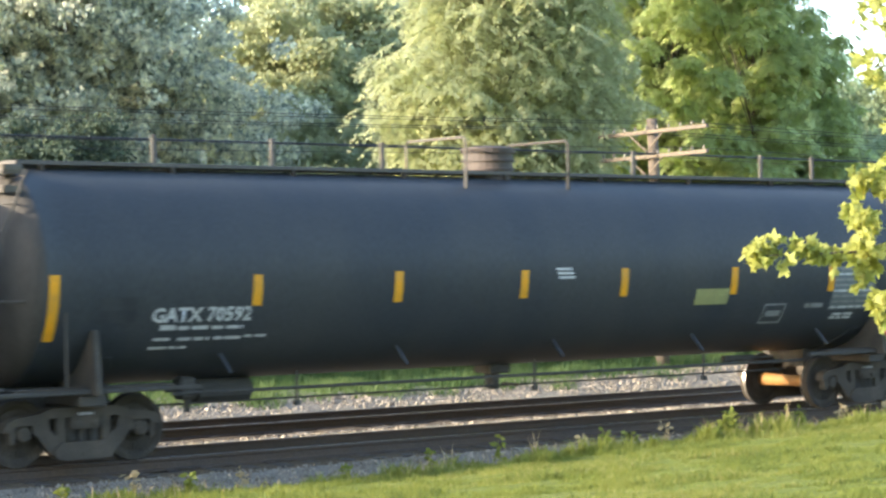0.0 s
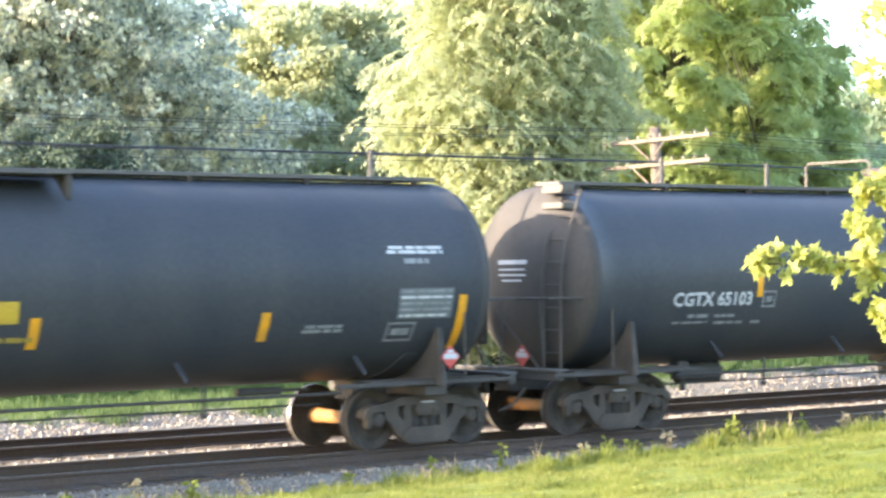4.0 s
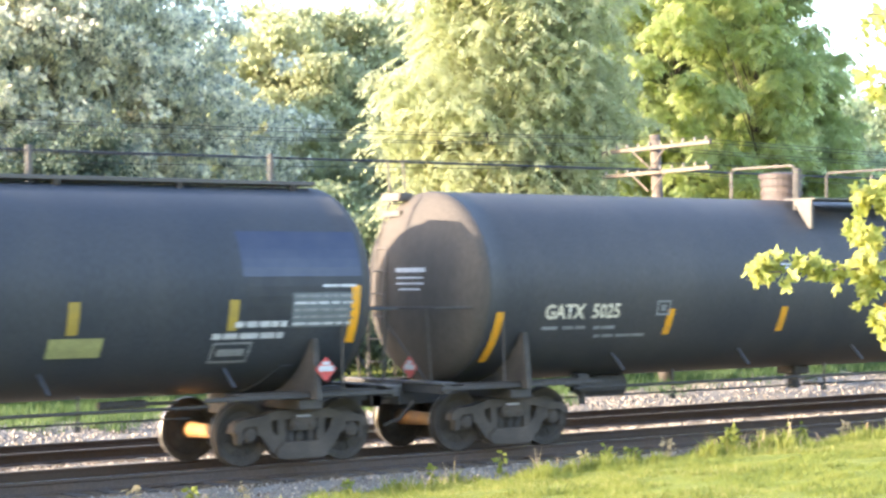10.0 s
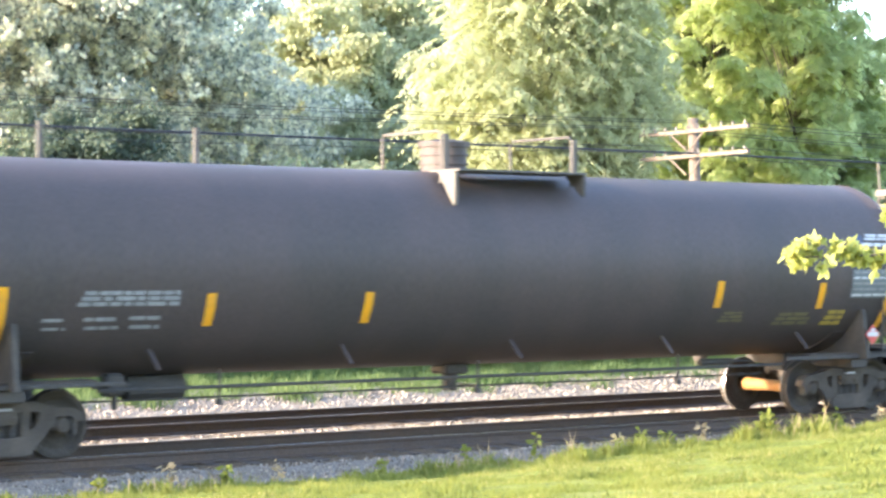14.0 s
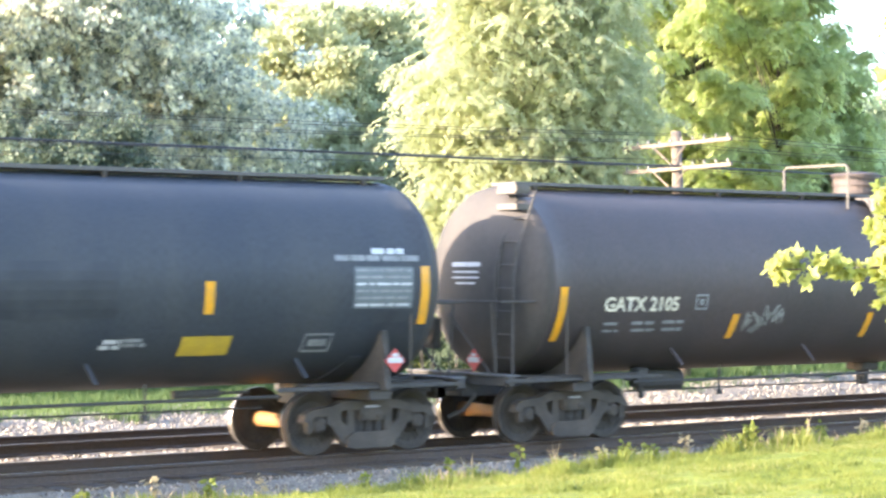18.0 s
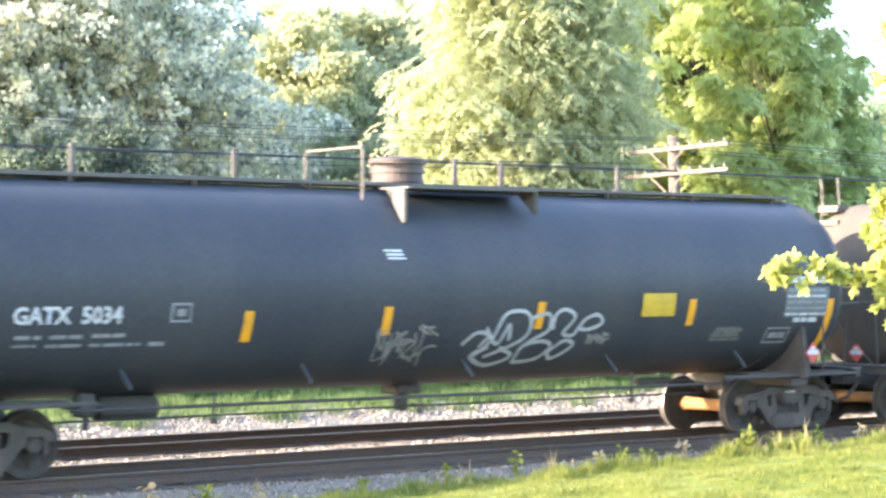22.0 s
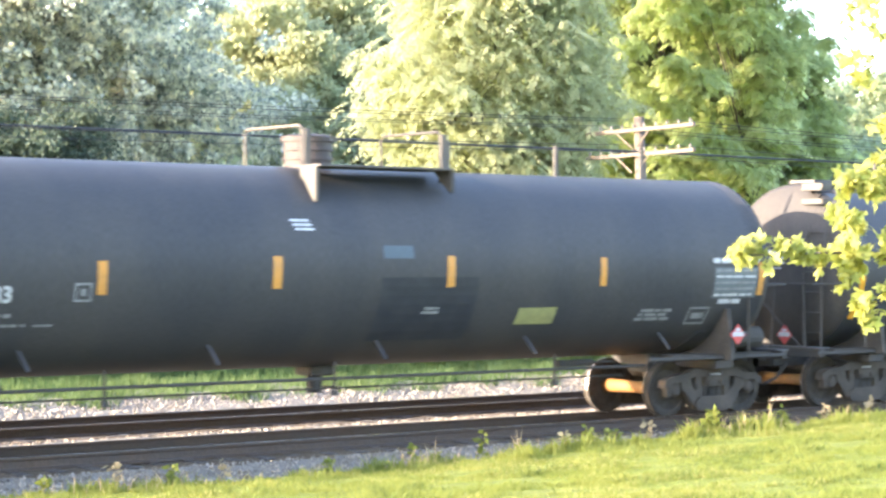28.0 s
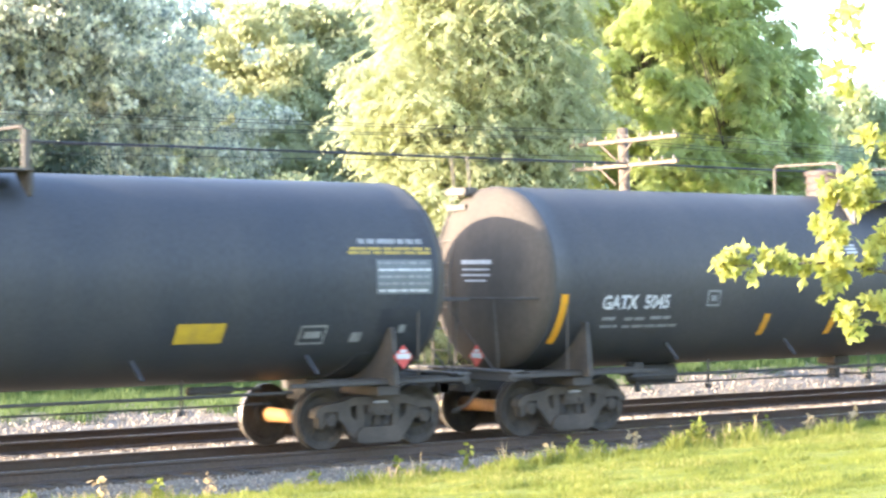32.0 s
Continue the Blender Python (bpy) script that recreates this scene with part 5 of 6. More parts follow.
        # writing on the tank end
        for w, h, z in ((0.37, 0.07, 2.80), (0.33, 0.03, 2.68), (0.35, 0.03, 2.59), (0.26, 0.03, 2.50)):
            bm = bmesh.new()
            prev = None
            for i in range(9):
                y = (0.08 if top == "W" else -0.14) + w * (i / 4 - 1)
                cur = [bm.verts.new((s * (half + 0.006 + HEAD * math.sqrt(1 - (y * y + (zz - ZC) ** 2) / RT ** 2)), y, zz)) for zz in (z - h / 2, z + h / 2)]
                if prev:
                    bm.faces.new((prev[0], cur[0], cur[1], prev[1]))
                prev = cur
            part("lettering_bar", bm, M_PANEL if k in (12, 13) else M_WHITE, car)
    # under the tank
    shared("outlet_valve", outlet_mesh, M_FRAME, car)
    tl = length / 2 - 3.4
    shared("brake_pipe/" + key, lambda bm: tube(bm, [(-tl, -0.85, 0.88), (tl, -0.85, 0.88)], 0.026, 6), M_BLUE if paint is M_BLUE else M_FRAME, car)
    shared("brake_rod/" + key, lambda bm: tube(bm, [(-tl, -0.35, 0.70), (tl, -0.35, 0.70)], 0.016, 6), M_FRAME, car)
    for e in (-1, 1):
        sc = shared("side_sill/" + trim.name, lambda bm: box(bm, -1.7, 1.55, -1.34, -1.28, 0.97, 1.03, 0.01), trim, car)
        sc.location.x = e * (length / 2 - 2.05)
    for i in range(3):
        hg = shared("pipe_hanger", hanger_mesh, M_FRAME, car)
        hg.location = (-tl + (i + 0.5) * 2 * tl / 3 + rng.uniform(-0.3, 0.3), -0.80, 0.0)
    if paint is not M_BLUE:
        for i in range(5):
            br = shared("stiffener/" + paint.name, bracket_mesh, paint, car)
            br.location.x = -half + 2.9 + i * (2 * half - 5.0) / 4
    rs = shared("air_reservoir/" + trim.name, reservoir_mesh, trim, car)
    rs.location = (length / 2 - 1.15, -0.85, 1.3) if k in (1, 13, 16, 5, 18) else (-length / 2 + 4.6, -0.15, 0.86)
    bb = shared("brake_valve", brake_box_mesh, M_FRAME, car)
    bb.location = (-length / 2 + 3.75, -0.6, 0.9)
    bb = shared("slack_adjuster", lambda bm: tube(bm, [(-0.45, 0, 0), (0.3, 0, 0), (0.32, 0, 0), (0.8, 0, 0)], [0.06, 0.06, 0.025, 0.025], 8), M_FRAME, car)
    bb.location = (length / 2 - 4.4, -0.3, 0.93)
    # markings
    for kind, x0, x1, z0, z1 in MARKS.get(k, ()):
        over = max(0, x1 - half + 0.03) - max(0, 0.03 - half - x0)
        x0, x1 = x0 - over, x1 - over
        if kind[0] == "t" and len(kind) > 1:
            lettering(kind[3:], x0, x1, z0, z1, {"w": M_WHITE, "c": M_CREAM, "y": M_PANEL, "d": M_TAN}[kind[1]], car)
        elif kind == "o":
            for a0, a1, b0, b1 in ((x0, x1, z0, z0 + 0.03), (x0, x1, z1 - 0.03, z1), (x0, x0 + 0.03, z0 + 0.03, z1 - 0.03), (x1 - 0.03, x1, z0 + 0.03, z1 - 0.03), (x0 + 0.09, x1 - 0.09, (z0 + z1) / 2 - 0.05, (z0 + z1) / 2 + 0.05)):
                if a1 > a0 and b1 > b0:
                    bm = bmesh.new()
                    patch(bm, a0, a1, b0, b1, 0.008)
                    part("stencil_bar", bm, M_GREYMARK, car)
        elif kind == "d":
            bm = bmesh.new()
            patch(bm, x0, x1, z0, z1)
            dp = part("data_panel", bm, M_DATA, car, "grey stencilled data panel")
            n = max(3, int((z1 - z0) / 0.09))
            for i in range(n):
                bm = bmesh.new()
                zz = z0 + (z1 - z0) * (i + 0.5) / n
                text_row(bm, rng, x0 + 0.03, x1 - 0.03, zz - 0.019, zz + 0.019, 0.009, 0.06, 0.26)
                part("lettering_bar", bm, M_WHITE if i % 3 == 0 else M_GREYMARK, dp)
        elif kind == "l":
            for i in range(3):
                bm = bmesh.new()
                zz = z0 + (z1 - z0) * (0.15 + 0.35 * i)
                patch(bm, x0 + 0.05 * (2 - i) * 0.6, x1 - 0.03 * i, zz - (z1 - z0) * 0.1, zz + (z1 - z0) * 0.1)
                part("lettering_bar", bm, M_WHITE, car)
        elif kind in "zZ":
            strokes = {(14, "Z"): THROW_UP, (10, "Z"): FAINT_TAG[:1] + scribble(5, 13, 0.06) if x0 > 1.2 else TAG, (10, "z"): scribble(3, 46, 0.05), (11, "z"): scribble(8, 14, 0.16), (16, "z"): scribble(6, 12, 0.12) if x0 > 0.3 else LOOPS, (14, "z"): scribble(4, 12, 0.14), (15, "z"): SCRAWL if x0 < -1 else SHORT_SCRAWL}.get((k, kind), LOOPS)
            for i, st in enumerate(strokes):
                bm = bmesh.new()
                pts = [(x0 + (x1 - x0) * u, z1 - (z1 - z0) * (v if k != 16 else 0.55 * v + 0.45 * (1 - u))) for u, v in smooth_line(st)]
                ribbon(bm, pts, 0.06 if k == 14 and kind == "Z" else 0.04 if k == 10 else 0.03, 0.006 + 0.0006 * i)
                part("graffiti_stroke", bm, M_SPRAY if kind == "Z" and k == 14 else M_SPRAYDIM if kind == "Z" or k in (11, 14, 16) else M_FAINT, car, "sprayed paint line")
        else:
            if kind in "sO" and x1 - x0 > 0.15 and z1 - z0 > x1 - x0:
                c = (x0 + x1) / 2
                x0, x1 = c - 0.075, c + 0.075
            bm = bmesh.new()
            if kind in "wgGvV" and x1 - x0 > 0.25:
                rows = 1 if z1 - z0 < 0.115 else 2 if z1 - z0 < 0.16 else 3
                h = (z1 - z0) / rows
                for i in range(rows):
                    if i:
                        part(MARK_NAMES[kind], bm, MARK_MATS[kind], car)
                        bm = bmesh.new()
                    text_row(bm, rng, x0 + 0.04 * i, x1, z0 + h * (i + 0.12), z0 + h * (i + 0.88), 0.006, 0.10, 0.34)
            else:
                patch(bm, x0, x1, z0, z1, {"k": 0.003, "K": 0.02, "b": 0.004, "y": 0.012, "p": 0.012}.get(kind, 0.006))
            part(MARK_NAMES[kind], bm, MARK_MATS[kind], car)
    return car


MARKS = {
    0: [("tw:GATX 70592", -7.01, -5.43, 1.89, 2.1), ("w", -6.85, -6.61, 1.79, 1.86), ("w", -6.57, -6.05, 1.78, 1.85), ("w", -6.03, -5.52, 1.78, 1.84), ("w", -6.91, -6.6, 1.64, 1.69), ("w", -6.53, -6.02, 1.63, 1.69), ("w", -5.95, -5.51, 1.63, 1.69), ("w", -5.46, -5.1, 1.65, 1.7), ("w", -6.94, -6.34, 1.52, 1.57), ("s", -8.58, -8.43, 1.69, 2.56), ("s", -5.46, -5.29, 2.1, 2.53), ("s", -3.01, -2.86, 2.1, 2.55), ("s", -0.61, -0.45, 2.11, 2.54), ("s", 1.48, 1.63, 2.1, 2.55), ("s", 3.97, 4.13, 2.09, 2.54), ("s", 6.37, 6.54, 2.1, 2.55), ("l", 0.1, 0.49, 2.39, 2.58), ("p", 3.18, 3.95, 1.93, 2.19), ("o", 4.9, 5.43, 1.57, 1.91), ("d", 6.53, 7.62, 1.77, 2.54), ("w", 6.67, 7.23, 1.6, 1.72), ("k", -7.83, -7.26, 1.91, 2.25), ("g", 5.9, 6.36, 1.81, 1.91)],
    1: [("s", -0.91, -0.76, 1.58, 1.95), ("s", 2.01, 2.19, 1.56, 1.94), ("s", 5.37, 5.57, 1.53, 1.93), ("s", 8.48, 8.76, 1.61, 2.43), ("p", -0.37, 0.38, 1.9, 2.2), ("g", 0.13, 0.46, 2.83, 2.99), ("l", 5.42, 6.12, 2.24, 2.64), ("d", 6.18, 7.21, 2.23, 2.75), ("o", 6.72, 7.17, 1.96, 2.25), ("l", 7.86, 8.57, 2.47, 2.92), ("k", 7.65, 8.2, 1.85, 2.21), ("g", 6.62, 7.26, 1.67, 1.79), ("s", -8.67, -8.47, 1.57, 2.41), ("s", -5.52, -5.32, 1.59, 1.98), ("s", -3.11, -2.9, 1.58, 1.96), ("k", -7.36, -5.19, 2.19, 2.46), ("V", -7.23, -6.62, 2.24, 2.42), ("V", -6.46, -5.81, 2.23, 2.41), ("K", -8.14, -7.57, 1.88, 2.21), ("g", -6.81, -6.05, 2.02, 2.07), ("g", -6.44, -6.02, 1.92, 1.97)],
    2: [("tw:CGTX 65103", -6.89, -5.06, 2.04, 2.28), ("o", -4.81, -4.49, 2, 2.28), ("g", -6.49, -6.01, 1.84, 1.92), ("g", -5.87, -5.4, 1.84, 1.91), ("g", -6.78, -5.99, 1.75, 1.8), ("g", -5.83, -5.12, 1.73, 1.79), ("g", -4.96, -4.73, 1.73, 1.78), ("s", -4.96, -4.83, 2.18, 2.63), ("s", -1.48, -1.36, 2.17, 2.62), ("s", 1.81, 1.95, 2.18, 2.62), ("s", 5.07, 5.22, 2.19, 2.63), ("y", 1.05, 1.82, 2.04, 2.32), ("v", 0.93, 1.95, 1.76, 1.86), ("l", -1.16, -0.8, 2.74, 2.9), ("g", 5.67, 6.36, 1.8, 1.9), ("w", 6.72, 8.3, 2.88, 2.99), ("w", 7.21, 8.15, 2.69, 2.78), ("g", 7.45, 7.99, 2.54, 2.59), ("d", 7.21, 8.19, 1.98, 2.54), ("o", 6.76, 7.25, 1.62, 1.9), ("b", 7.2, 8.36, 2.99, 3.4), ("s", 8.23, 8.37, 1.97, 2.86)],
    3: [("tw:GATX 61897", -7.27, -5.34, 2.04, 2.27), ("o", -5.01, -4.69, 2.02, 2.26), ("g", -7.21, -6.67, 1.82, 1.9), ("g", -6.58, -5.94, 1.82, 1.88), ("g", -7.17, -6.54, 1.69, 1.76), ("g", -6.46, -5.48, 1.69, 1.75), ("s", -8.26, -7.99, 1.42, 2.12), ("s", -4.69, -4.48, 1.7, 2.11), ("s", -2.19, -1.98, 1.71, 2.14), ("l", -0.3, 0.09, 2.62, 2.81), ("y", 0.1, 0.85, 2.04, 2.33), ("v", -0.01, 1.1, 1.78, 1.87), ("s", 1.01, 1.19, 1.7, 2.11), ("s", 4.54, 4.73, 1.7, 2.11), ("s", 7.95, 8.27, 1.5, 2.31), ("g", 5.29, 5.98, 1.79, 1.92), ("o", 6.78, 7.29, 1.64, 1.92), ("d", 6.92, 7.92, 1.97, 2.42), ("w", 6.72, 7.74, 2.92, 3.05), ("g", 7.01, 7.46, 2.77, 2.87)],
    4: [("l", -0.3, 0.09, 2.62, 2.81), ("y", 0.1, 0.85, 2.04, 2.33), ("v", -0.01, 1.1, 1.78, 1.87), ("s", -2.81, -2.64, 1.76, 2.2), ("s", 1.01, 1.19, 1.75, 2.19), ("s", 4.54, 4.73, 1.7, 2.15), ("s", 7.95, 8.27, 1.5, 2.31), ("g", 5.29, 5.98, 1.79, 1.92), ("o", 6.78, 7.29, 1.64, 1.92), ("d", 6.92, 7.92, 1.97, 2.42), ("w", 6.72, 7.74, 2.92, 3.05), ("g", 7.01, 7.46, 2.77, 2.87), ("g", 6.99, 7.63, 2.63, 2.73), ("g", 6.98, 7.21, 2.47, 2.57), ("tw:CGTX 65108", -7.22, -5.31, 2.05, 2.29), ("o", -5.04, -4.74, 2.06, 2.32), ("g", -7.11, -6.84, 1.86, 1.94), ("g", -6.7, -6.19, 1.86, 1.94), ("g", -6.05, -5.57, 1.85, 1.94), ("g", -5.67, -4.9, 1.73, 1.79), ("s", -8.27, -7.98, 1.58, 2.24), ("s", -5.28, -5.1, 1.76, 2.17)],
    5: [("tw:GATX  5060", -7.17, -5.6, 2.03, 2.27), ("o", -4.74, -4.49, 2.05, 2.29), ("g", -7.13, -6.74, 1.82, 1.89), ("g", -6.65, -6.18, 1.82, 1.89), ("g", -6.07, -5.53, 1.82, 1.9), ("g", -7.1, -6.6, 1.7, 1.76), ("g", -6.51, -5.55, 1.69, 1.76), ("g", -5.22, -4.9, 1.7, 1.77), ("s", -8.3, -8.01, 1.45, 2.59), ("s", -4.95, -4.75, 1.78, 2.66), ("s", -1.55, -1.3, 1.75, 2.62), ("s", 1.88, 2.14, 1.75, 2.62), ("s", 5.26, 5.53, 1.77, 2.62), ("l", -1.36, -0.99, 2.97, 3.13), ("y", 2.43, 3.14, 2.05, 2.41), ("g", 1.27, 1.63, 1.79, 1.95), ("g", 4.2, 4.88, 1.64, 1.81), ("s", 7.92, 8.27, 1.41, 2.51), ("w", 6.91, 8.06, 2.59, 2.71), ("d", 6.99, 8.05, 2.04, 2.54), ("w", 6.44, 7.04, 1.9, 2), ("o", 6.03, 6.53, 1.56, 1.84)],
    6: [("tc:GATX  5025", -7.13, -5.56, 2.01, 2.25), ("o", -4.76, -4.46, 2.04, 2.28), ("g", -7.13, -6.82, 1.84, 1.91), ("g", -6.7, -6.23, 1.84, 1.91), ("g", -6.05, -5.54, 1.83, 1.9), ("g", -5.99, -4.89, 1.7, 1.76), ("s", -8.34, -7.93, 1.37, 2.14), ("s", -4.53, -4.32, 1.72, 2.14), ("s", -1.86, -1.64, 1.72, 2.14), ("l", -1.86, -1.52, 2.72, 2.89), ("s", 0.78, 1.02, 1.74, 2.17), ("s", 3.37, 3.6, 1.74, 2.19), ("s", 6.2, 6.43, 1.75, 2.2), ("s", 7.95, 8.41, 1.45, 2.2), ("y", 4.18, 4.9, 2.03, 2.41), ("g", 1.56, 1.95, 1.77, 1.86), ("G", 5.44, 6.21, 1.62, 1.85), ("o", 6.49, 7.14, 1.57, 1.97), ("w", 7.05, 8.22, 2.58, 2.7), ("d", 7.06, 8.11, 2.02, 2.53)],
    7: [("tw:SHPX 220710", -7.04, -4.87, 1.81, 2.05), ("o", -4.66, -4.37, 1.81, 2.07), ("g", -6.96, -5.36, 1.65, 1.71), ("g", -6.91, -5.39, 1.53, 1.59), ("g", -5.27, -4.55, 1.53, 1.6), ("v", -7.94, -7.77, 1.55, 2.39), ("v", -4.85, -4.69, 1.92, 2.33), ("v", -2.92, -2.74, 1.92, 2.36), ("v", -1.05, -0.87, 1.93, 2.37), ("v", 1.29, 1.47, 1.95, 2.38), ("v", 3.46, 3.63, 1.95, 2.39), ("v", 5.92, 6.08, 1.96, 2.39), ("l", -0.21, 0.24, 3.22, 3.37), ("p", 3.23, 4.03, 1.65, 1.91), ("b", 6.18, 8.2, 2.71, 3.35), ("k", 6.22, 8.14, 2.02, 2.71), ("d", 6.96, 8.01, 1.99, 2.48), ("w", 7.47, 8.04, 2.55, 2.6), ("w", 6.05, 6.92, 1.99, 2.1), ("w", 5.71, 6.94, 1.83, 1.94), ("o", 5.76, 6.39, 1.51, 1.8), ("s", 8.09, 8.32, 1.75, 2.58)],
    8: [("tc:GATX 2120", -7.72, -6.11, 2.02, 2.27), ("o", -5.95, -5.66, 2.07, 2.29), ("g", -7.64, -7.26, 1.83, 1.89), ("g", -7.03, -6.58, 1.82, 1.88), ("g", -6.42, -5.9, 1.83, 1.89), ("g", -7.58, -7.32, 1.69, 1.75), ("g", -6.97, -6.54, 1.68, 1.74), ("g", -6.36, -5.86, 1.69, 1.75), ("s", -8.8, -8.46, 1.39, 2.17), ("s", -5.75, -5.49, 1.64, 2.05), ("s", -3.48, -3.23, 1.72, 2.14), ("s", -0.2, 0.04, 1.72, 2.15), ("y", -5.13, -4.33, 1.63, 1.92), ("s", 2.72, 2.95, 1.72, 2.14), ("s", 5.9, 6.13, 1.62, 2.03), ("s", 8.46, 8.82, 1.37, 2.17), ("G", 3.32, 4, 1.7, 1.81), ("G", 4.71, 5.62, 1.61, 1.83), ("o", 6.59, 7.13, 1.56, 1.85), ("w", 7.39, 8.53, 2.64, 2.76), ("d", 7.55, 8.54, 1.94, 2.56)],
    9: [("s", 4.35, 4.53, 1.89, 2.33), ("s", 6.77, 6.94, 1.85, 2.29), ("s", 8.49, 8.81, 1.49, 2.32), ("w", 7.95, 8.53, 3.02, 3.14), ("w", 7.86, 8.58, 2.91, 2.99), ("w", 8.09, 8.37, 2.77, 2.87), ("b", 7.63, 7.91, 2.76, 3.11), ("d", 7.57, 8.6, 2.03, 2.52), ("v", 7.07, 7.56, 1.55, 1.83), ("V", 4.58, 5.14, 1.64, 1.83), ("V", 5.89, 6.74, 1.57, 1.8), ("s", -5.2, -5.02, 1.75, 2.2), ("s", -2.6, -2.42, 1.75, 2.2), ("s", -8.3, -8.05, 1.5, 2.3), ("g", -7.58, -7.22, 1.83, 1.89), ("g", -6.98, -6.46, 1.83, 1.9), ("g", -6.32, -5.84, 1.84, 1.91), ("g", -7.56, -7.22, 1.72, 1.77), ("g", -6.95, -6.4, 1.72, 1.78), ("g", -6.28, -5.84, 1.72, 1.79), ("g", -7.1, -5.6, 2.03, 2.25)],
    10: [("td:GATX 594", -7.58, -6.2, 2.06, 2.28), ("V", -5.82, -5.56, 2.08, 2.31), ("G", -7.54, -7.24, 1.85, 1.92), ("G", -6.92, -6.43, 1.84, 1.91), ("G", -6.28, -5.7, 1.84, 1.91), ("G", -7.5, -7.2, 1.73, 1.79), ("G", -6.88, -6.38, 1.72, 1.79), ("G", -6.23, -5.71, 1.72, 1.79), ("s", -8.65, -8.45, 1.67, 2.08), ("s", 1.13, 1.38, 1.69, 2.08), ("z", -4.96, -1.8, 1.28, 1.92), ("Z", -1.51, 0.54, 1.14, 1.98), ("Z", 1.44, 3.77, 1.16, 1.92), ("s", 5.9, 6.13, 1.62, 2.03), ("s", 8.46, 8.82, 1.37, 2.17), ("o", 6.59, 7.13, 1.56, 1.85), ("w", 7.39, 8.53, 2.64, 2.76), ("d", 7.55, 8.54, 1.94, 2.56)],
    11: [("tc:GATX 2105", -7.65, -6.04, 2.05, 2.29), ("o", -5.67, -5.4, 2.07, 2.32), ("g", -7.58, -7.22, 1.83, 1.89), ("g", -6.98, -6.46, 1.83, 1.9), ("g", -6.32, -5.84, 1.84, 1.91), ("g", -7.56, -7.22, 1.72, 1.77), ("g", -6.95, -6.4, 1.72, 1.78), ("g", -6.28, -5.84, 1.72, 1.79), ("s", -8.81, -8.45, 1.6, 2.45), ("s", -4.81, -4.55, 1.58, 1.99), ("s", -1.51, -1.21, 1.55, 1.98), ("z", -4.43, -3.58, 1.67, 2.13), ("s", 1.88, 2.13, 1.56, 1.96), ("s", 5.26, 5.53, 1.57, 1.96), ("s", 8.47, 8.83, 1.59, 2.44), ("p", 2.92, 3.68, 1.6, 1.84), ("G", 4.17, 4.88, 1.7, 1.83), ("G", 5.7, 6.65, 1.56, 1.83), ("o", 7.09, 7.65, 1.55, 1.84), ("w", 7.06, 7.68, 1.88, 1.98), ("w", 7.41, 8.4, 2.67, 2.76), ("d", 7.41, 8.4, 2.05, 2.58)],
    12: [("ty:UTLX 820037", -7.39, -5.36, 2.07, 2.3), ("v", -7.34, -6.36, 1.9, 1.97), ("v", -7.37, -5.98, 1.75, 1.81), ("v", -7.24, -5.94, 1.59, 1.65), ("s", -9.1, -8.91, 1.9, 2.77), ("s", -5.37, -5.22, 2.07, 2.52), ("s", -2.08, -1.92, 2.07, 2.53), ("s", 1.37, 1.53, 2.09, 2.54), ("o", -4.66, -4.36, 2.06, 2.33), ("O", -0.36, -0.08, 2.58, 2.72), ("w", 3.8, 4.11, 1.62, 1.77), ("k", -3.61, 3.96, 2.05, 2.81), ("K", -8.6, -8, 1.76, 2.1), ("s", 8.9, 9.1, 1.91, 2.76), ("s", 5.28, 5.43, 2.09, 2.54), ("w", 8.07, 8.69, 2.92, 3.03), ("g", 7.42, 8.96, 2.82, 2.93), ("d", 7.74, 8.78, 2.15, 2.75), ("y", 5.03, 5.82, 1.52, 1.79), ("o", 7.02, 7.51, 1.53, 1.8), ("g", 4.08, 4.49, 1.65, 1.78), ("k", 8.14, 8.73, 1.78, 2.11)],
    13: [("ty:UTLX 820024", -7.22, -5.15, 2.14, 2.39), ("v", -7.2, -6.23, 2.01, 2.11), ("v", -7.16, -5.8, 1.82, 1.89), ("v", -7.11, -5.9, 1.71, 1.76), ("s", -8.96, -8.75, 1.95, 2.85), ("s", -5.18, -5.02, 2.12, 2.55), ("s", -3.08, -2.92, 2.12, 2.57), ("s", 0.03, 0.2, 2.11, 2.59), ("o", -4.79, -4.5, 2.1, 2.34), ("K", -8.36, -7.74, 1.74, 2.12), ("s", 2.69, 2.86, 2.13, 2.58), ("s", 5.74, 5.89, 2.13, 2.58), ("s", 8.73, 8.91, 1.97, 2.86), ("O", -0.33, 0.04, 2.56, 2.72), ("G", 4.74, 5.14, 1.77, 1.91), ("w", 6.49, 7.11, 1.91, 2.04), ("o", 6.61, 7.03, 1.64, 1.89), ("v", 7.61, 8.29, 2.86, 3.16), ("d", 7.66, 8.82, 2.27, 2.79), ("w", 8.19, 8.85, 2.8, 2.88), ("k", 7.97, 8.54, 1.72, 2.13), ("k", -2.85, 3.51, 2.05, 2.81)],
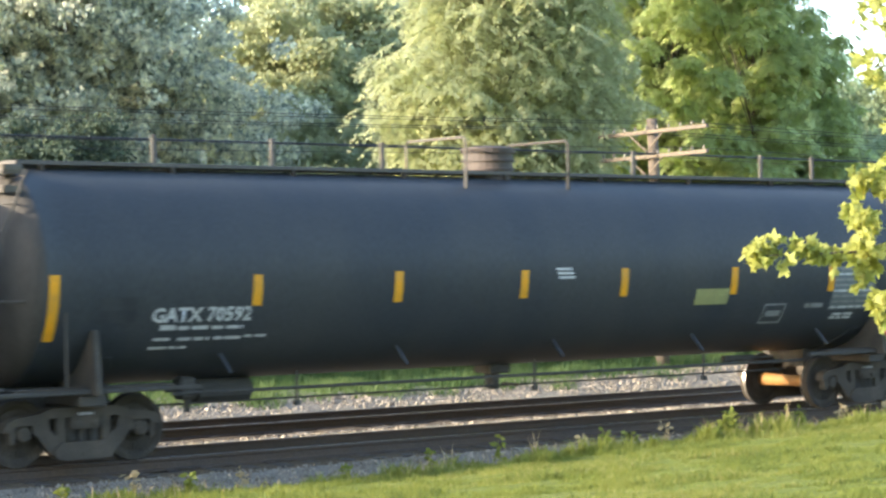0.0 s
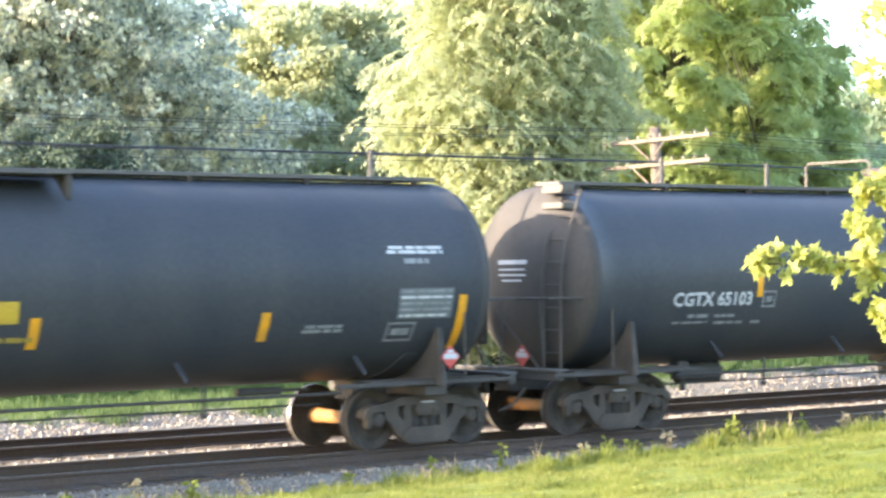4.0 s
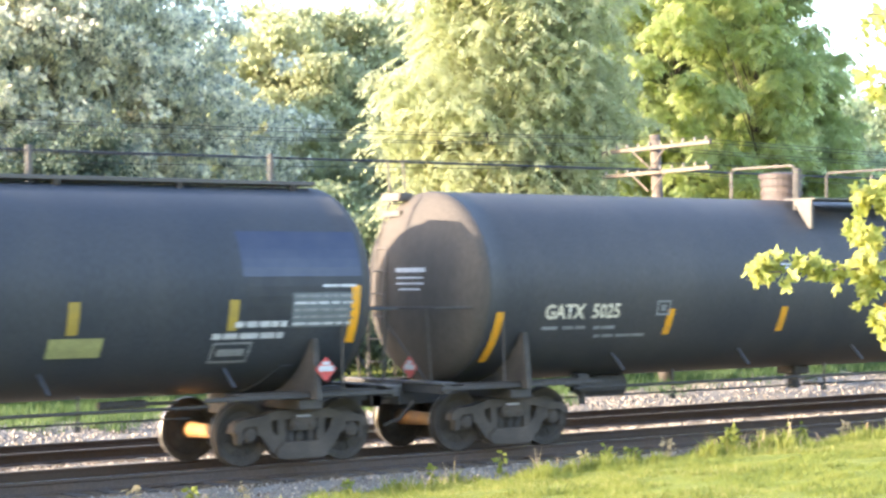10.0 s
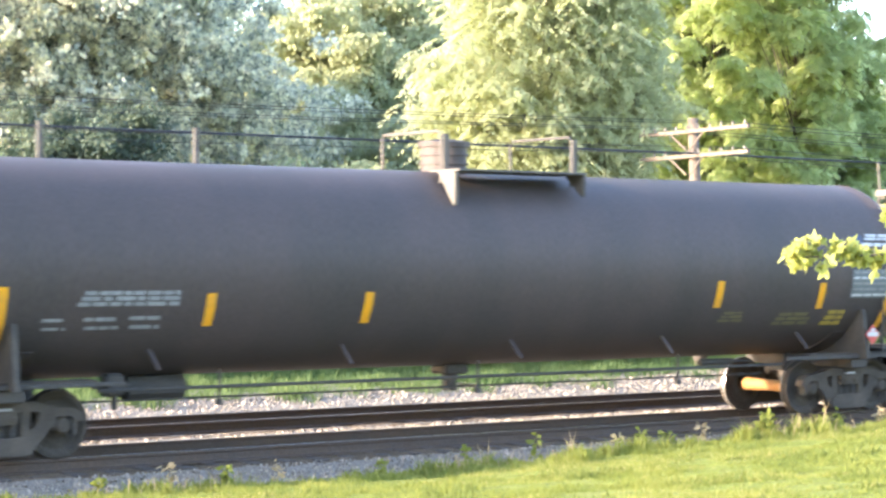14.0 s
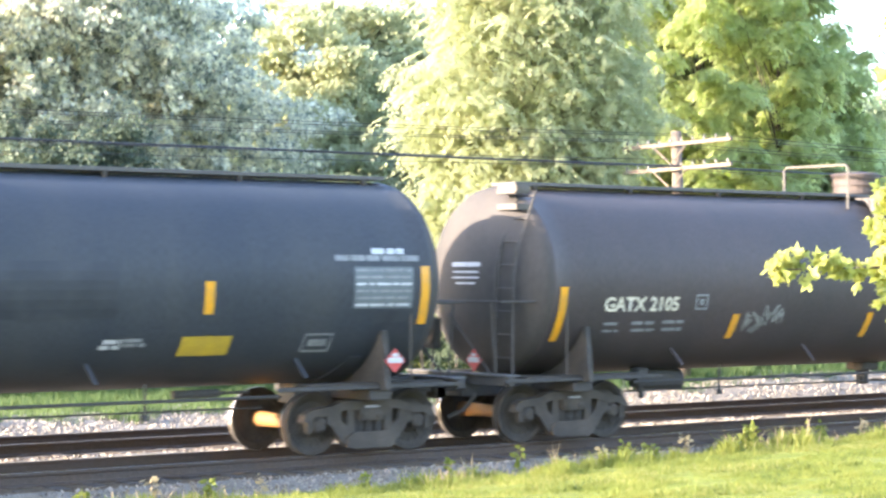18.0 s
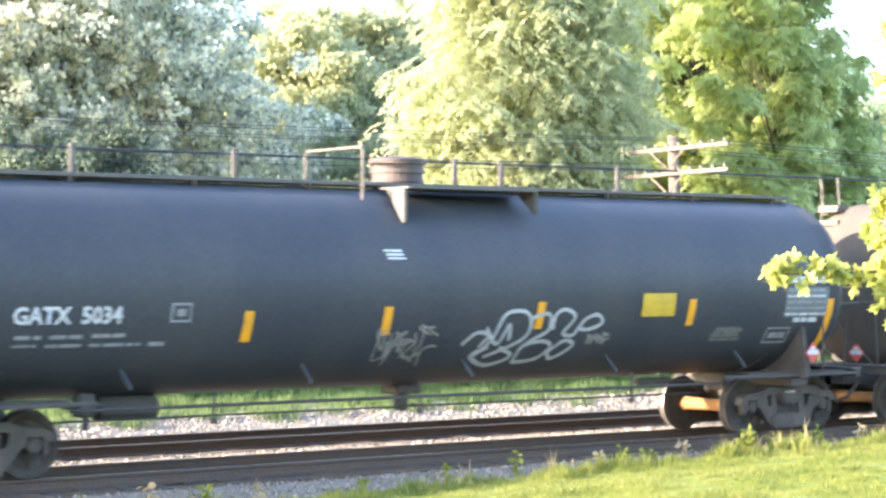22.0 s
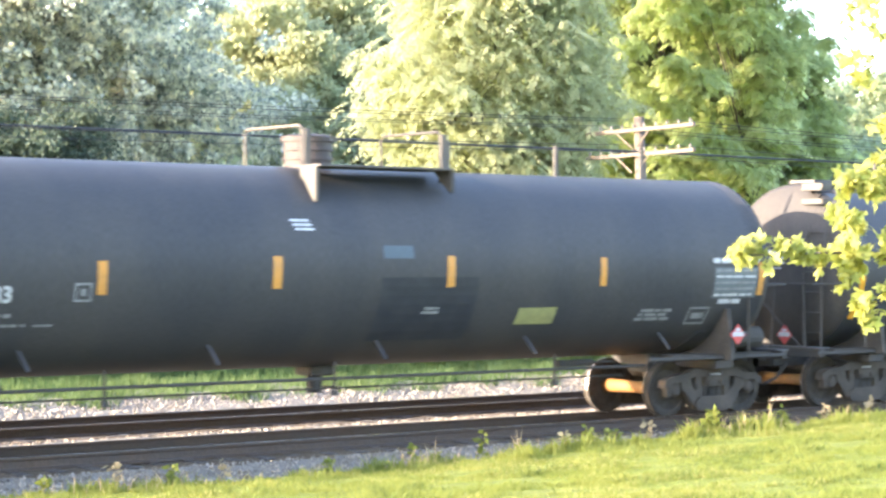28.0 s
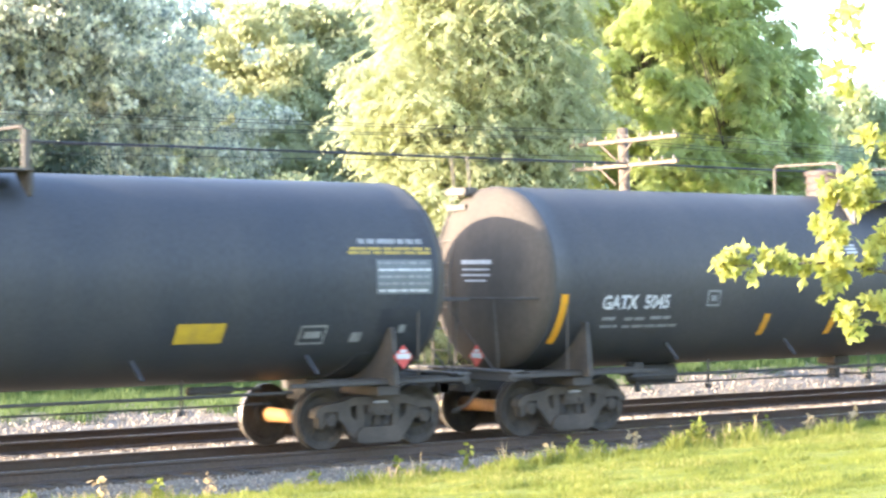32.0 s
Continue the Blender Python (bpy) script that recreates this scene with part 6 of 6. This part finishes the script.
    14: [("tw:GATX  5034", -7.17, -5.6, 2.06, 2.3), ("o", -4.87, -4.55, 2.07, 2.33), ("g", -7.11, -6.74, 1.86, 1.93), ("g", -6.62, -6.15, 1.86, 1.93), ("g", -6, -5.52, 1.87, 1.94), ("g", -7.12, -6.79, 1.76, 1.81), ("g", -6.65, -6.14, 1.75, 1.81), ("g", -6.02, -5.25, 1.75, 1.81), ("g", -5.13, -4.89, 1.75, 1.81), ("s", -3.72, -3.54, 1.78, 2.21), ("s", -1.36, -1.17, 1.83, 2.25), ("s", 1.52, 1.72, 1.88, 2.3), ("s", 4.72, 4.93, 1.89, 2.32), ("l", -1.32, -0.94, 2.93, 3.09), ("y", 3.71, 4.43, 2.05, 2.42), ("Z", 0.24, 2.92, 1.21, 2.21), ("z", -1.37, -0.27, 1.29, 1.94), ("G", 5.4, 6.06, 1.68, 1.86), ("z", 2.71, 3.16, 1.59, 1.79), ("w", 6.88, 8.05, 2.58, 2.7), ("d", 7, 8.04, 2, 2.51), ("w", 7.26, 7.87, 1.9, 2), ("o", 6.7, 7.27, 1.56, 1.83), ("G", 5.43, 6.11, 1.61, 1.83), ("s", 8.07, 8.41, 1.48, 2.31)],
    15: [("tw:CGTX 65159", -7.21, -5.27, 2, 2.27), ("o", -5.07, -4.77, 2.02, 2.26), ("g", -7.13, -6.25, 1.8, 1.86), ("g", -5.94, -5.58, 1.81, 1.88), ("g", -6.79, -5.99, 1.7, 1.76), ("g", -5.86, -4.93, 1.71, 1.75), ("s", -8.14, -7.89, 1.57, 2.33), ("s", -4.4, -4.17, 1.89, 2.33), ("s", -1.38, -1.13, 1.89, 2.33), ("s", 1.11, 1.35, 1.89, 2.33), ("l", -1.18, -0.8, 2.9, 3.06), ("z", -3.47, -1.24, 1.52, 1.83), ("z", -0.34, 1.17, 1.48, 1.79), ("s", 3.58, 3.81, 1.9, 2.34), ("s", 7.95, 8.35, 1.53, 2.37), ("y", 1.81, 2.59, 2.03, 2.3), ("v", 1.74, 2.72, 1.76, 1.83), ("w", 7.07, 7.67, 2.66, 2.79), ("w", 6.9, 7.85, 2.48, 2.64), ("d", 7.04, 7.98, 1.9, 2.38), ("g", 5.54, 6.22, 1.79, 1.91), ("o", 6.95, 7.45, 1.6, 1.9)],
    16: [("tw:SHPX 220946", -7.13, -4.66, 1.86, 2.09), ("o", -4.49, -4.18, 1.86, 2.09), ("w", -6.48, -5.88, 1.68, 1.74), ("w", -5.82, -5.22, 1.67, 1.74), ("w", -6.44, -5.96, 1.56, 1.63), ("w", -5.84, -5.26, 1.56, 1.62), ("w", -5.13, -4.46, 1.57, 1.62), ("O", -6.1, -5.94, 1.96, 2.4), ("O", -3.94, -3.78, 1.97, 2.44), ("O", -1.65, -1.5, 1.94, 2.37), ("O", 1.63, 1.81, 1.94, 2.4), ("O", 5.7, 5.89, 1.96, 2.37), ("l", 0.01, 0.45, 3.12, 3.29), ("y", 1.56, 2.38, 1.54, 1.79), ("z", -1.46, 0.08, 1.33, 1.97), ("z", 0.55, 1.53, 1.56, 1.94), ("o", 5.87, 6.54, 1.49, 1.8), ("w", 5.17, 5.38, 1.64, 1.8), ("w", -2.3, -2.14, 1.53, 1.62), ("w", 7.03, 7.86, 2.94, 3.03), ("w", 6.49, 8.37, 2.79, 2.91), ("w", 7.8, 8.31, 2.69, 2.75), ("d", 7.26, 8.31, 2.18, 2.63), ("O", 8.23, 8.44, 1.63, 2.4), ("g", 7.49, 7.72, 1.8, 1.94)],
    17: [("tw:CGTX 65170", -7.25, -5.38, 2.04, 2.3), ("o", -5.12, -4.81, 2.05, 2.3), ("g", -7.19, -6.9, 1.85, 1.92), ("g", -6.77, -6.25, 1.85, 1.92), ("g", -6.12, -5.59, 1.85, 1.92), ("g", -6.74, -6.24, 1.72, 1.77), ("g", -6.09, -5.03, 1.71, 1.76), ("s", -8.3, -8, 1.59, 2.37), ("s", -5.37, -5.18, 1.92, 2.35), ("l", -0.3, 0.09, 2.62, 2.81), ("y", 0.1, 0.85, 2.04, 2.33), ("v", -0.01, 1.1, 1.78, 1.87), ("s", 1.01, 1.19, 1.92, 2.35), ("s", 4.54, 4.73, 1.92, 2.35), ("s", 7.95, 8.27, 1.5, 2.31), ("g", 5.29, 5.98, 1.79, 1.92), ("o", 6.78, 7.29, 1.64, 1.92), ("d", 6.92, 7.92, 1.97, 2.42), ("w", 6.72, 7.74, 2.92, 3.05), ("g", 7.01, 7.46, 2.77, 2.87)],
    18: [("tw:GATX  5083", -7.3, -5.72, 2.07, 2.3), ("o", -4.82, -4.56, 2.08, 2.33), ("g", -7.26, -6.91, 1.86, 1.93), ("g", -6.82, -6.32, 1.87, 1.93), ("g", -6.18, -5.7, 1.87, 1.94), ("g", -6.83, -6.32, 1.75, 1.82), ("g", -6.18, -5.46, 1.75, 1.8), ("g", -5.34, -5.03, 1.75, 1.79), ("O", -8.27, -8.09, 1.95, 2.85), ("O", -4.49, -4.35, 2.17, 2.62), ("O", -1.72, -1.57, 2.23, 2.69), ("O", 1.4, 1.55, 2.23, 2.7), ("l", -1.35, -0.96, 3.05, 3.23), ("t", 0.22, 0.77, 2.66, 2.85), ("k", 0.19, 2.02, 1.43, 2.38), ("g", 1.01, 1.33, 1.82, 1.94), ("O", 4.51, 4.64, 2.23, 2.68), ("O", 8.19, 8.33, 2.05, 2.61), ("p", 2.91, 3.7, 1.64, 1.9), ("w", 7.05, 8.22, 2.58, 2.69), ("d", 7.1, 8.12, 2.01, 2.52), ("w", 7.27, 7.79, 1.9, 2), ("g", 5.47, 6.24, 1.64, 1.85), ("o", 6.65, 7.12, 1.57, 1.86)],
    19: [("tw:SHPX 222046", -7.32, -5.15, 1.8, 2.04), ("o", -4.84, -4.55, 1.8, 2.05), ("g", -7.21, -6.93, 1.66, 1.72), ("g", -6.83, -5.57, 1.65, 1.7), ("g", -7.25, -6.9, 1.55, 1.6), ("g", -6.77, -5.56, 1.54, 1.59), ("s", -8.4, -8.22, 1.97, 2.84), ("s", -5.35, -5.18, 2.21, 2.68), ("s", -2.75, -2.57, 2.21, 2.67), ("s", -0.04, 0.14, 2.22, 2.67), ("l", 0.48, 0.86, 3.51, 3.65), ("s", 2.65, 2.82, 2.25, 2.69), ("s", 5.26, 5.42, 2.25, 2.7), ("s", 8.15, 8.34, 1.99, 2.86), ("y", 1.23, 2.02, 1.6, 1.85), ("w", 3.48, 5.36, 1.95, 2.07), ("w", 4.02, 5.04, 1.81, 1.91), ("d", 7.03, 8.07, 2.11, 2.64), ("w", 7.59, 8.07, 2.65, 2.71), ("o", 5.98, 6.63, 1.58, 1.9), ("g", 6.07, 6.54, 1.43, 1.53), ("g", 3.95, 4.11, 1.52, 1.64)],
    20: [("tw:GATX  5045", -7.27, -5.76, 2.02, 2.26), ("o", -4.88, -4.57, 2.05, 2.32), ("g", -7.2, -6.85, 1.84, 1.91), ("g", -6.7, -6.25, 1.83, 1.9), ("g", -6.12, -5.66, 1.84, 1.91), ("g", -7.2, -6.82, 1.72, 1.78), ("g", -6.7, -5.46, 1.71, 1.77), ("s", -8.45, -8.06, 1.49, 2.28), ("s", -3.43, -3.14, 1.53, 1.9), ("s", -1.66, -1.38, 1.51, 1.9), ("l", -1.36, -1, 2.94, 3.12), ("s", 1.8, 2.08, 1.47, 1.84), ("s", 3.57, 3.85, 1.48, 1.84), ("s", 7.95, 8.37, 1.4, 2.23), ("y", 2.49, 3.17, 2.06, 2.44), ("G", 4.24, 5.04, 1.6, 1.85), ("o", 5.87, 6.43, 1.56, 1.86), ("w", 6.95, 7.95, 2.58, 2.7), ("d", 7.06, 8, 1.91, 2.53)],
    21: [("y", 3.84, 4.63, 1.66, 1.94), ("o", 5.92, 6.39, 1.6, 1.88), ("g", 6.86, 7.05, 1.62, 1.76), ("d", 7.17, 8.2, 2.32, 2.83), ("v", 6.68, 8.2, 2.9, 3.02), ("g", 6.89, 8.08, 3.05, 3.15), ("k", 7.29, 7.84, 1.73, 2.1), ("g", 7.7, 7.82, 1.74, 1.86), ("O", -8.3, -8.15, 1.6, 2.4)],
}

BLACK, FULL = "black tank car with dirty sides, yellow reflector stripes and white lettering", "black tank car with a full-length running board and yellow stripes"
# right coupling of each car at the start, and what it looks like
COUPLINGS = [30.4, 10.8, -9.1, -28.5, -47.86, -66.77, -85.57, -104.44, -123.15, -143.05, -162.9, -182.72, -202.5, -223.1, -243.4, -262.36, -281.36, -300.4, -319.37, -338.35, -357.4, -376.4, -395.4]
CARS = [
    ("W", M_BLACK, FULL), ("P", M_GREY, "faded grey tank car with a repainted number patch"), ("W", M_BLACK, FULL), ("W", M_BLACK, FULL),
    ("P", M_BLACK, BLACK), ("P", M_DUSTY, "dusty black tank car with tall yellow reflector stripes"), ("P", M_DUSTY, "dusty black tank car with yellow reflector stripes"),
    ("W", M_BLACK, "black tank car with a glossy blue-black panel and running board"), ("P", M_BROWN, "brownish black tank car with cream lettering"),
    ("P", M_BROWN, "purplish brown tank car with orange-yellow stripes"), ("P", M_BROWN, "purplish brown tank car with white spray-painted graffiti"),
    ("W", M_BROWN, "dusty brown tank car with running board and cream lettering"), ("W", M_BLACK, "black tank car with yellow lettering and running board"),
    ("P", M_BLACK, "black tank car with yellow lettering and a boxed manway"), ("W", M_BLACK, "black tank car with running board and white looping graffiti"),
    ("P", M_DUSTY, "dusty black tank car with faint scrawled graffiti"), ("P", M_BLUE, "bright blue tank car with orange stripes and white lettering"),
    ("W", M_DUSTY, "dusty black tank car with running board"), ("P", M_DUSTY, "dusty black tank car with orange reflector stripes"),
    ("W", M_NAVY, "glossy new black tank car with running board"), ("P", M_DUSTY, "dusty black tank car with yellow sign panel"), ("P", M_BLACK, "dark tank car with orange stencilled line"),
]
TRAIN = []
for k, (top, paint, label) in enumerate(CARS):
    L = COUPLINGS[k] - COUPLINGS[k + 1]
    TRAIN.append((tank_car(k, label, L, top, paint, handrails=k not in (12,)), (COUPLINGS[k] + COUPLINGS[k + 1]) / 2))


def rolled(t):
    """Metres that the train has gone at t seconds: it gathers a little speed."""
    return 12.2 * t + 0.006 * t * t


# ---- foreground maple, whose branch tips hang into view ----
def maple_leaf(rng, n, centres, spread, size):
    """Five-lobed leaves, slightly cupped, hanging from the twig ends."""
    k = len(centres)
    c = np.repeat(centres, n, 0) + rng.normal(0, spread, (k * n, 3))
    m = len(c)
    lobes = [(0, 0.0), (0.16, 0.55), (0.34, 0.42), (0.30, 0.75), (0.62, 0.62), (0.50, 0.30), (1.0, 0.0), (0.50, -0.30), (0.62, -0.62), (0.30, -0.75), (0.34, -0.42), (0.16, -0.55)]
    out = rng.normal(0, 1, (m, 3)) + np.array([-0.5, 0, -0.35])
    out /= np.linalg.norm(out, axis=1)[:, None]
    up = rng.normal(0, 0.6, (m, 3)) + np.array([-0.5, -0.2, 0.6])
    side = np.cross(out, up)
    side /= np.linalg.norm(side, axis=1)[:, None] + 1e-9
    up = np.cross(side, out)
    s = (size * rng.uniform(0.65, 1.25, m))[:, None]
    v = np.stack([c + out * s * a + side * s * b * 0.8 + up * s * (0.12 * abs(b) - 0.1 * a * a) for a, b in lobes], 1).reshape(-1, 3)
    q = np.arange(m)[:, None] * 12
    f = np.concatenate([q + np.array([[0, i, i + 1]]) for i in range(1, 11)])
    return v, f


def foreground_maple():
    rng = np.random.default_rng(77)
    base = (10.6, -18.9)
    z = float(ground_height(*base))
    root = new("maple_tree")
    root.location = (*base, z - 0.05)
    tagged(root, "young maple with bright yellow-green sunlit leaves", "tree")
    o = np.array([base[0], base[1], z - 0.05])
    bm = bmesh.new()
    tube(bm, [(0, 0, -0.1), (0.03, 0.02, 2.0), (0.0, 0.0, 4.2), (0.05, 0.05, 6.5)], [0.11, 0.09, 0.06, 0.02], 9)
    part("trunk", bm, M_BARK, root, smooth=True)
    limbs = [((0, 0, 1.55), (9.0, -17.9, 2.70), (8.1, -17.85, 2.68)), ((0, 0, 1.9), (9.5, -17.98, 3.06), (9.02, -17.9, 3.04)), ((0, 0, 2.2), (9.65, -18.0, 3.42), (9.38, -17.85, 3.40)), ((0, 0, 1.2), (9.55, -18.0, 2.3), (9.22, -17.9, 2.36)), ((0, 0, 2.8), (12.2, -15.6, 4.6), (12.8, -14.6, 4.8)), ((0, 0, 2.5), (12.3, -15.4, 4.15), (12.85, -14.6, 4.22))]
    for a, b, c in limbs:
        bm = bmesh.new()
        pts = [Vector(a), (Vector(a) + Vector(np.array(b) - o)) / 2 + Vector((0, 0, 0.06)), Vector(np.array(b) - o), Vector(np.array(c) - o)]
        tube(bm, pts, [0.03, 0.018, 0.009, 0.004], 6)
        part("limb", bm, M_BARK, root, smooth=True)
    # leaf clusters along the twigs: x, height, half width
    clusters = ((8.09, 2.69, 0.06), (8.19, 2.71, 0.06), (8.23, 2.63, 0.02), (8.31, 2.72, 0.05), (8.42, 2.71, 0.05), (8.51, 2.68, 0.05), (8.65, 2.72, 0.05), (8.84, 2.88, 0.06), (8.92, 2.93, 0.05), (8.77, 2.67, 0.05), (8.88, 2.71, 0.07), (9.00, 2.71, 0.06), (8.90, 2.57, 0.04), (8.88, 2.50, 0.02), (9.12, 2.86, 0.06), (9.19, 2.72, 0.07), (9.11, 2.66, 0.06), (9.00, 3.10, 0.07), (9.09, 3.06, 0.06), (9.21, 3.15, 0.07), (9.19, 3.44, 0.06), (9.25, 3.25, 0.04), (9.17, 2.41, 0.07), (9.24, 2.48, 0.06), (9.22, 2.31, 0.04), (9.38, 2.83, 0.08), (9.40, 2.45, 0.08), (9.38, 3.09, 0.08), (9.39, 3.38, 0.08))
    for i, (x, zz, r) in enumerate(clusters):
        c = np.array([[x, -17.9 + 0.1 * math.sin(i * 2.4), zz]]) - o
        v, f = maple_leaf(rng, max(5, int(9000 * r * r)), c, r * 0.45, 0.072)
        arrays_mesh("spray", v, f, M_LEAF_MAPLE, root)
    far = []
    for a, b, c in limbs[4:]:
        b, c = np.array(b), np.array(c)
        for u in np.linspace(0.55, 1, 5):
            far.append(b + (c - b) * u - o + rng.normal(0, 0.06, 3))
    v, f = maple_leaf(rng, 7, np.array(far), 0.08, 0.11)
    arrays_mesh("foliage", v, f, M_LEAF_MAPLE, root)
    c = clump_centres(rng, 60, (0.6, -0.4, 5.2), (1.6, 1.4, 1.9), 0.3)
    v, f = maple_leaf(rng, 12, c, 0.2, 0.11)
    arrays_mesh("crown", v, f, M_LEAF_MAPLE, root)


foreground_maple()


def motions():
    """The train passes from end to end of the clip, its wheels turning."""
    for car, x in TRAIN:
        walk(car, [(t, pose(x + rolled(t), 0, 0)) for t in (0, 4, 8, 12, 16, 20, 24, 28, 32)])
    turns = [(f / FPS, pose(0, 0, 0, 0, math.degrees(rolled(f / FPS) / WHEEL_R) % 360, 0)) for f in range(0, 32 * FPS + 1)]
    walk(TURNING[0], turns)
    first = TURNING[0].animation_data
    for ob in TURNING[1:]:
        ob.rotation_mode = "QUATERNION"
        ob.animation_data_create()
        ob.animation_data.action = first.action
        ob.animation_data.action_slot = first.action_slot


motions()
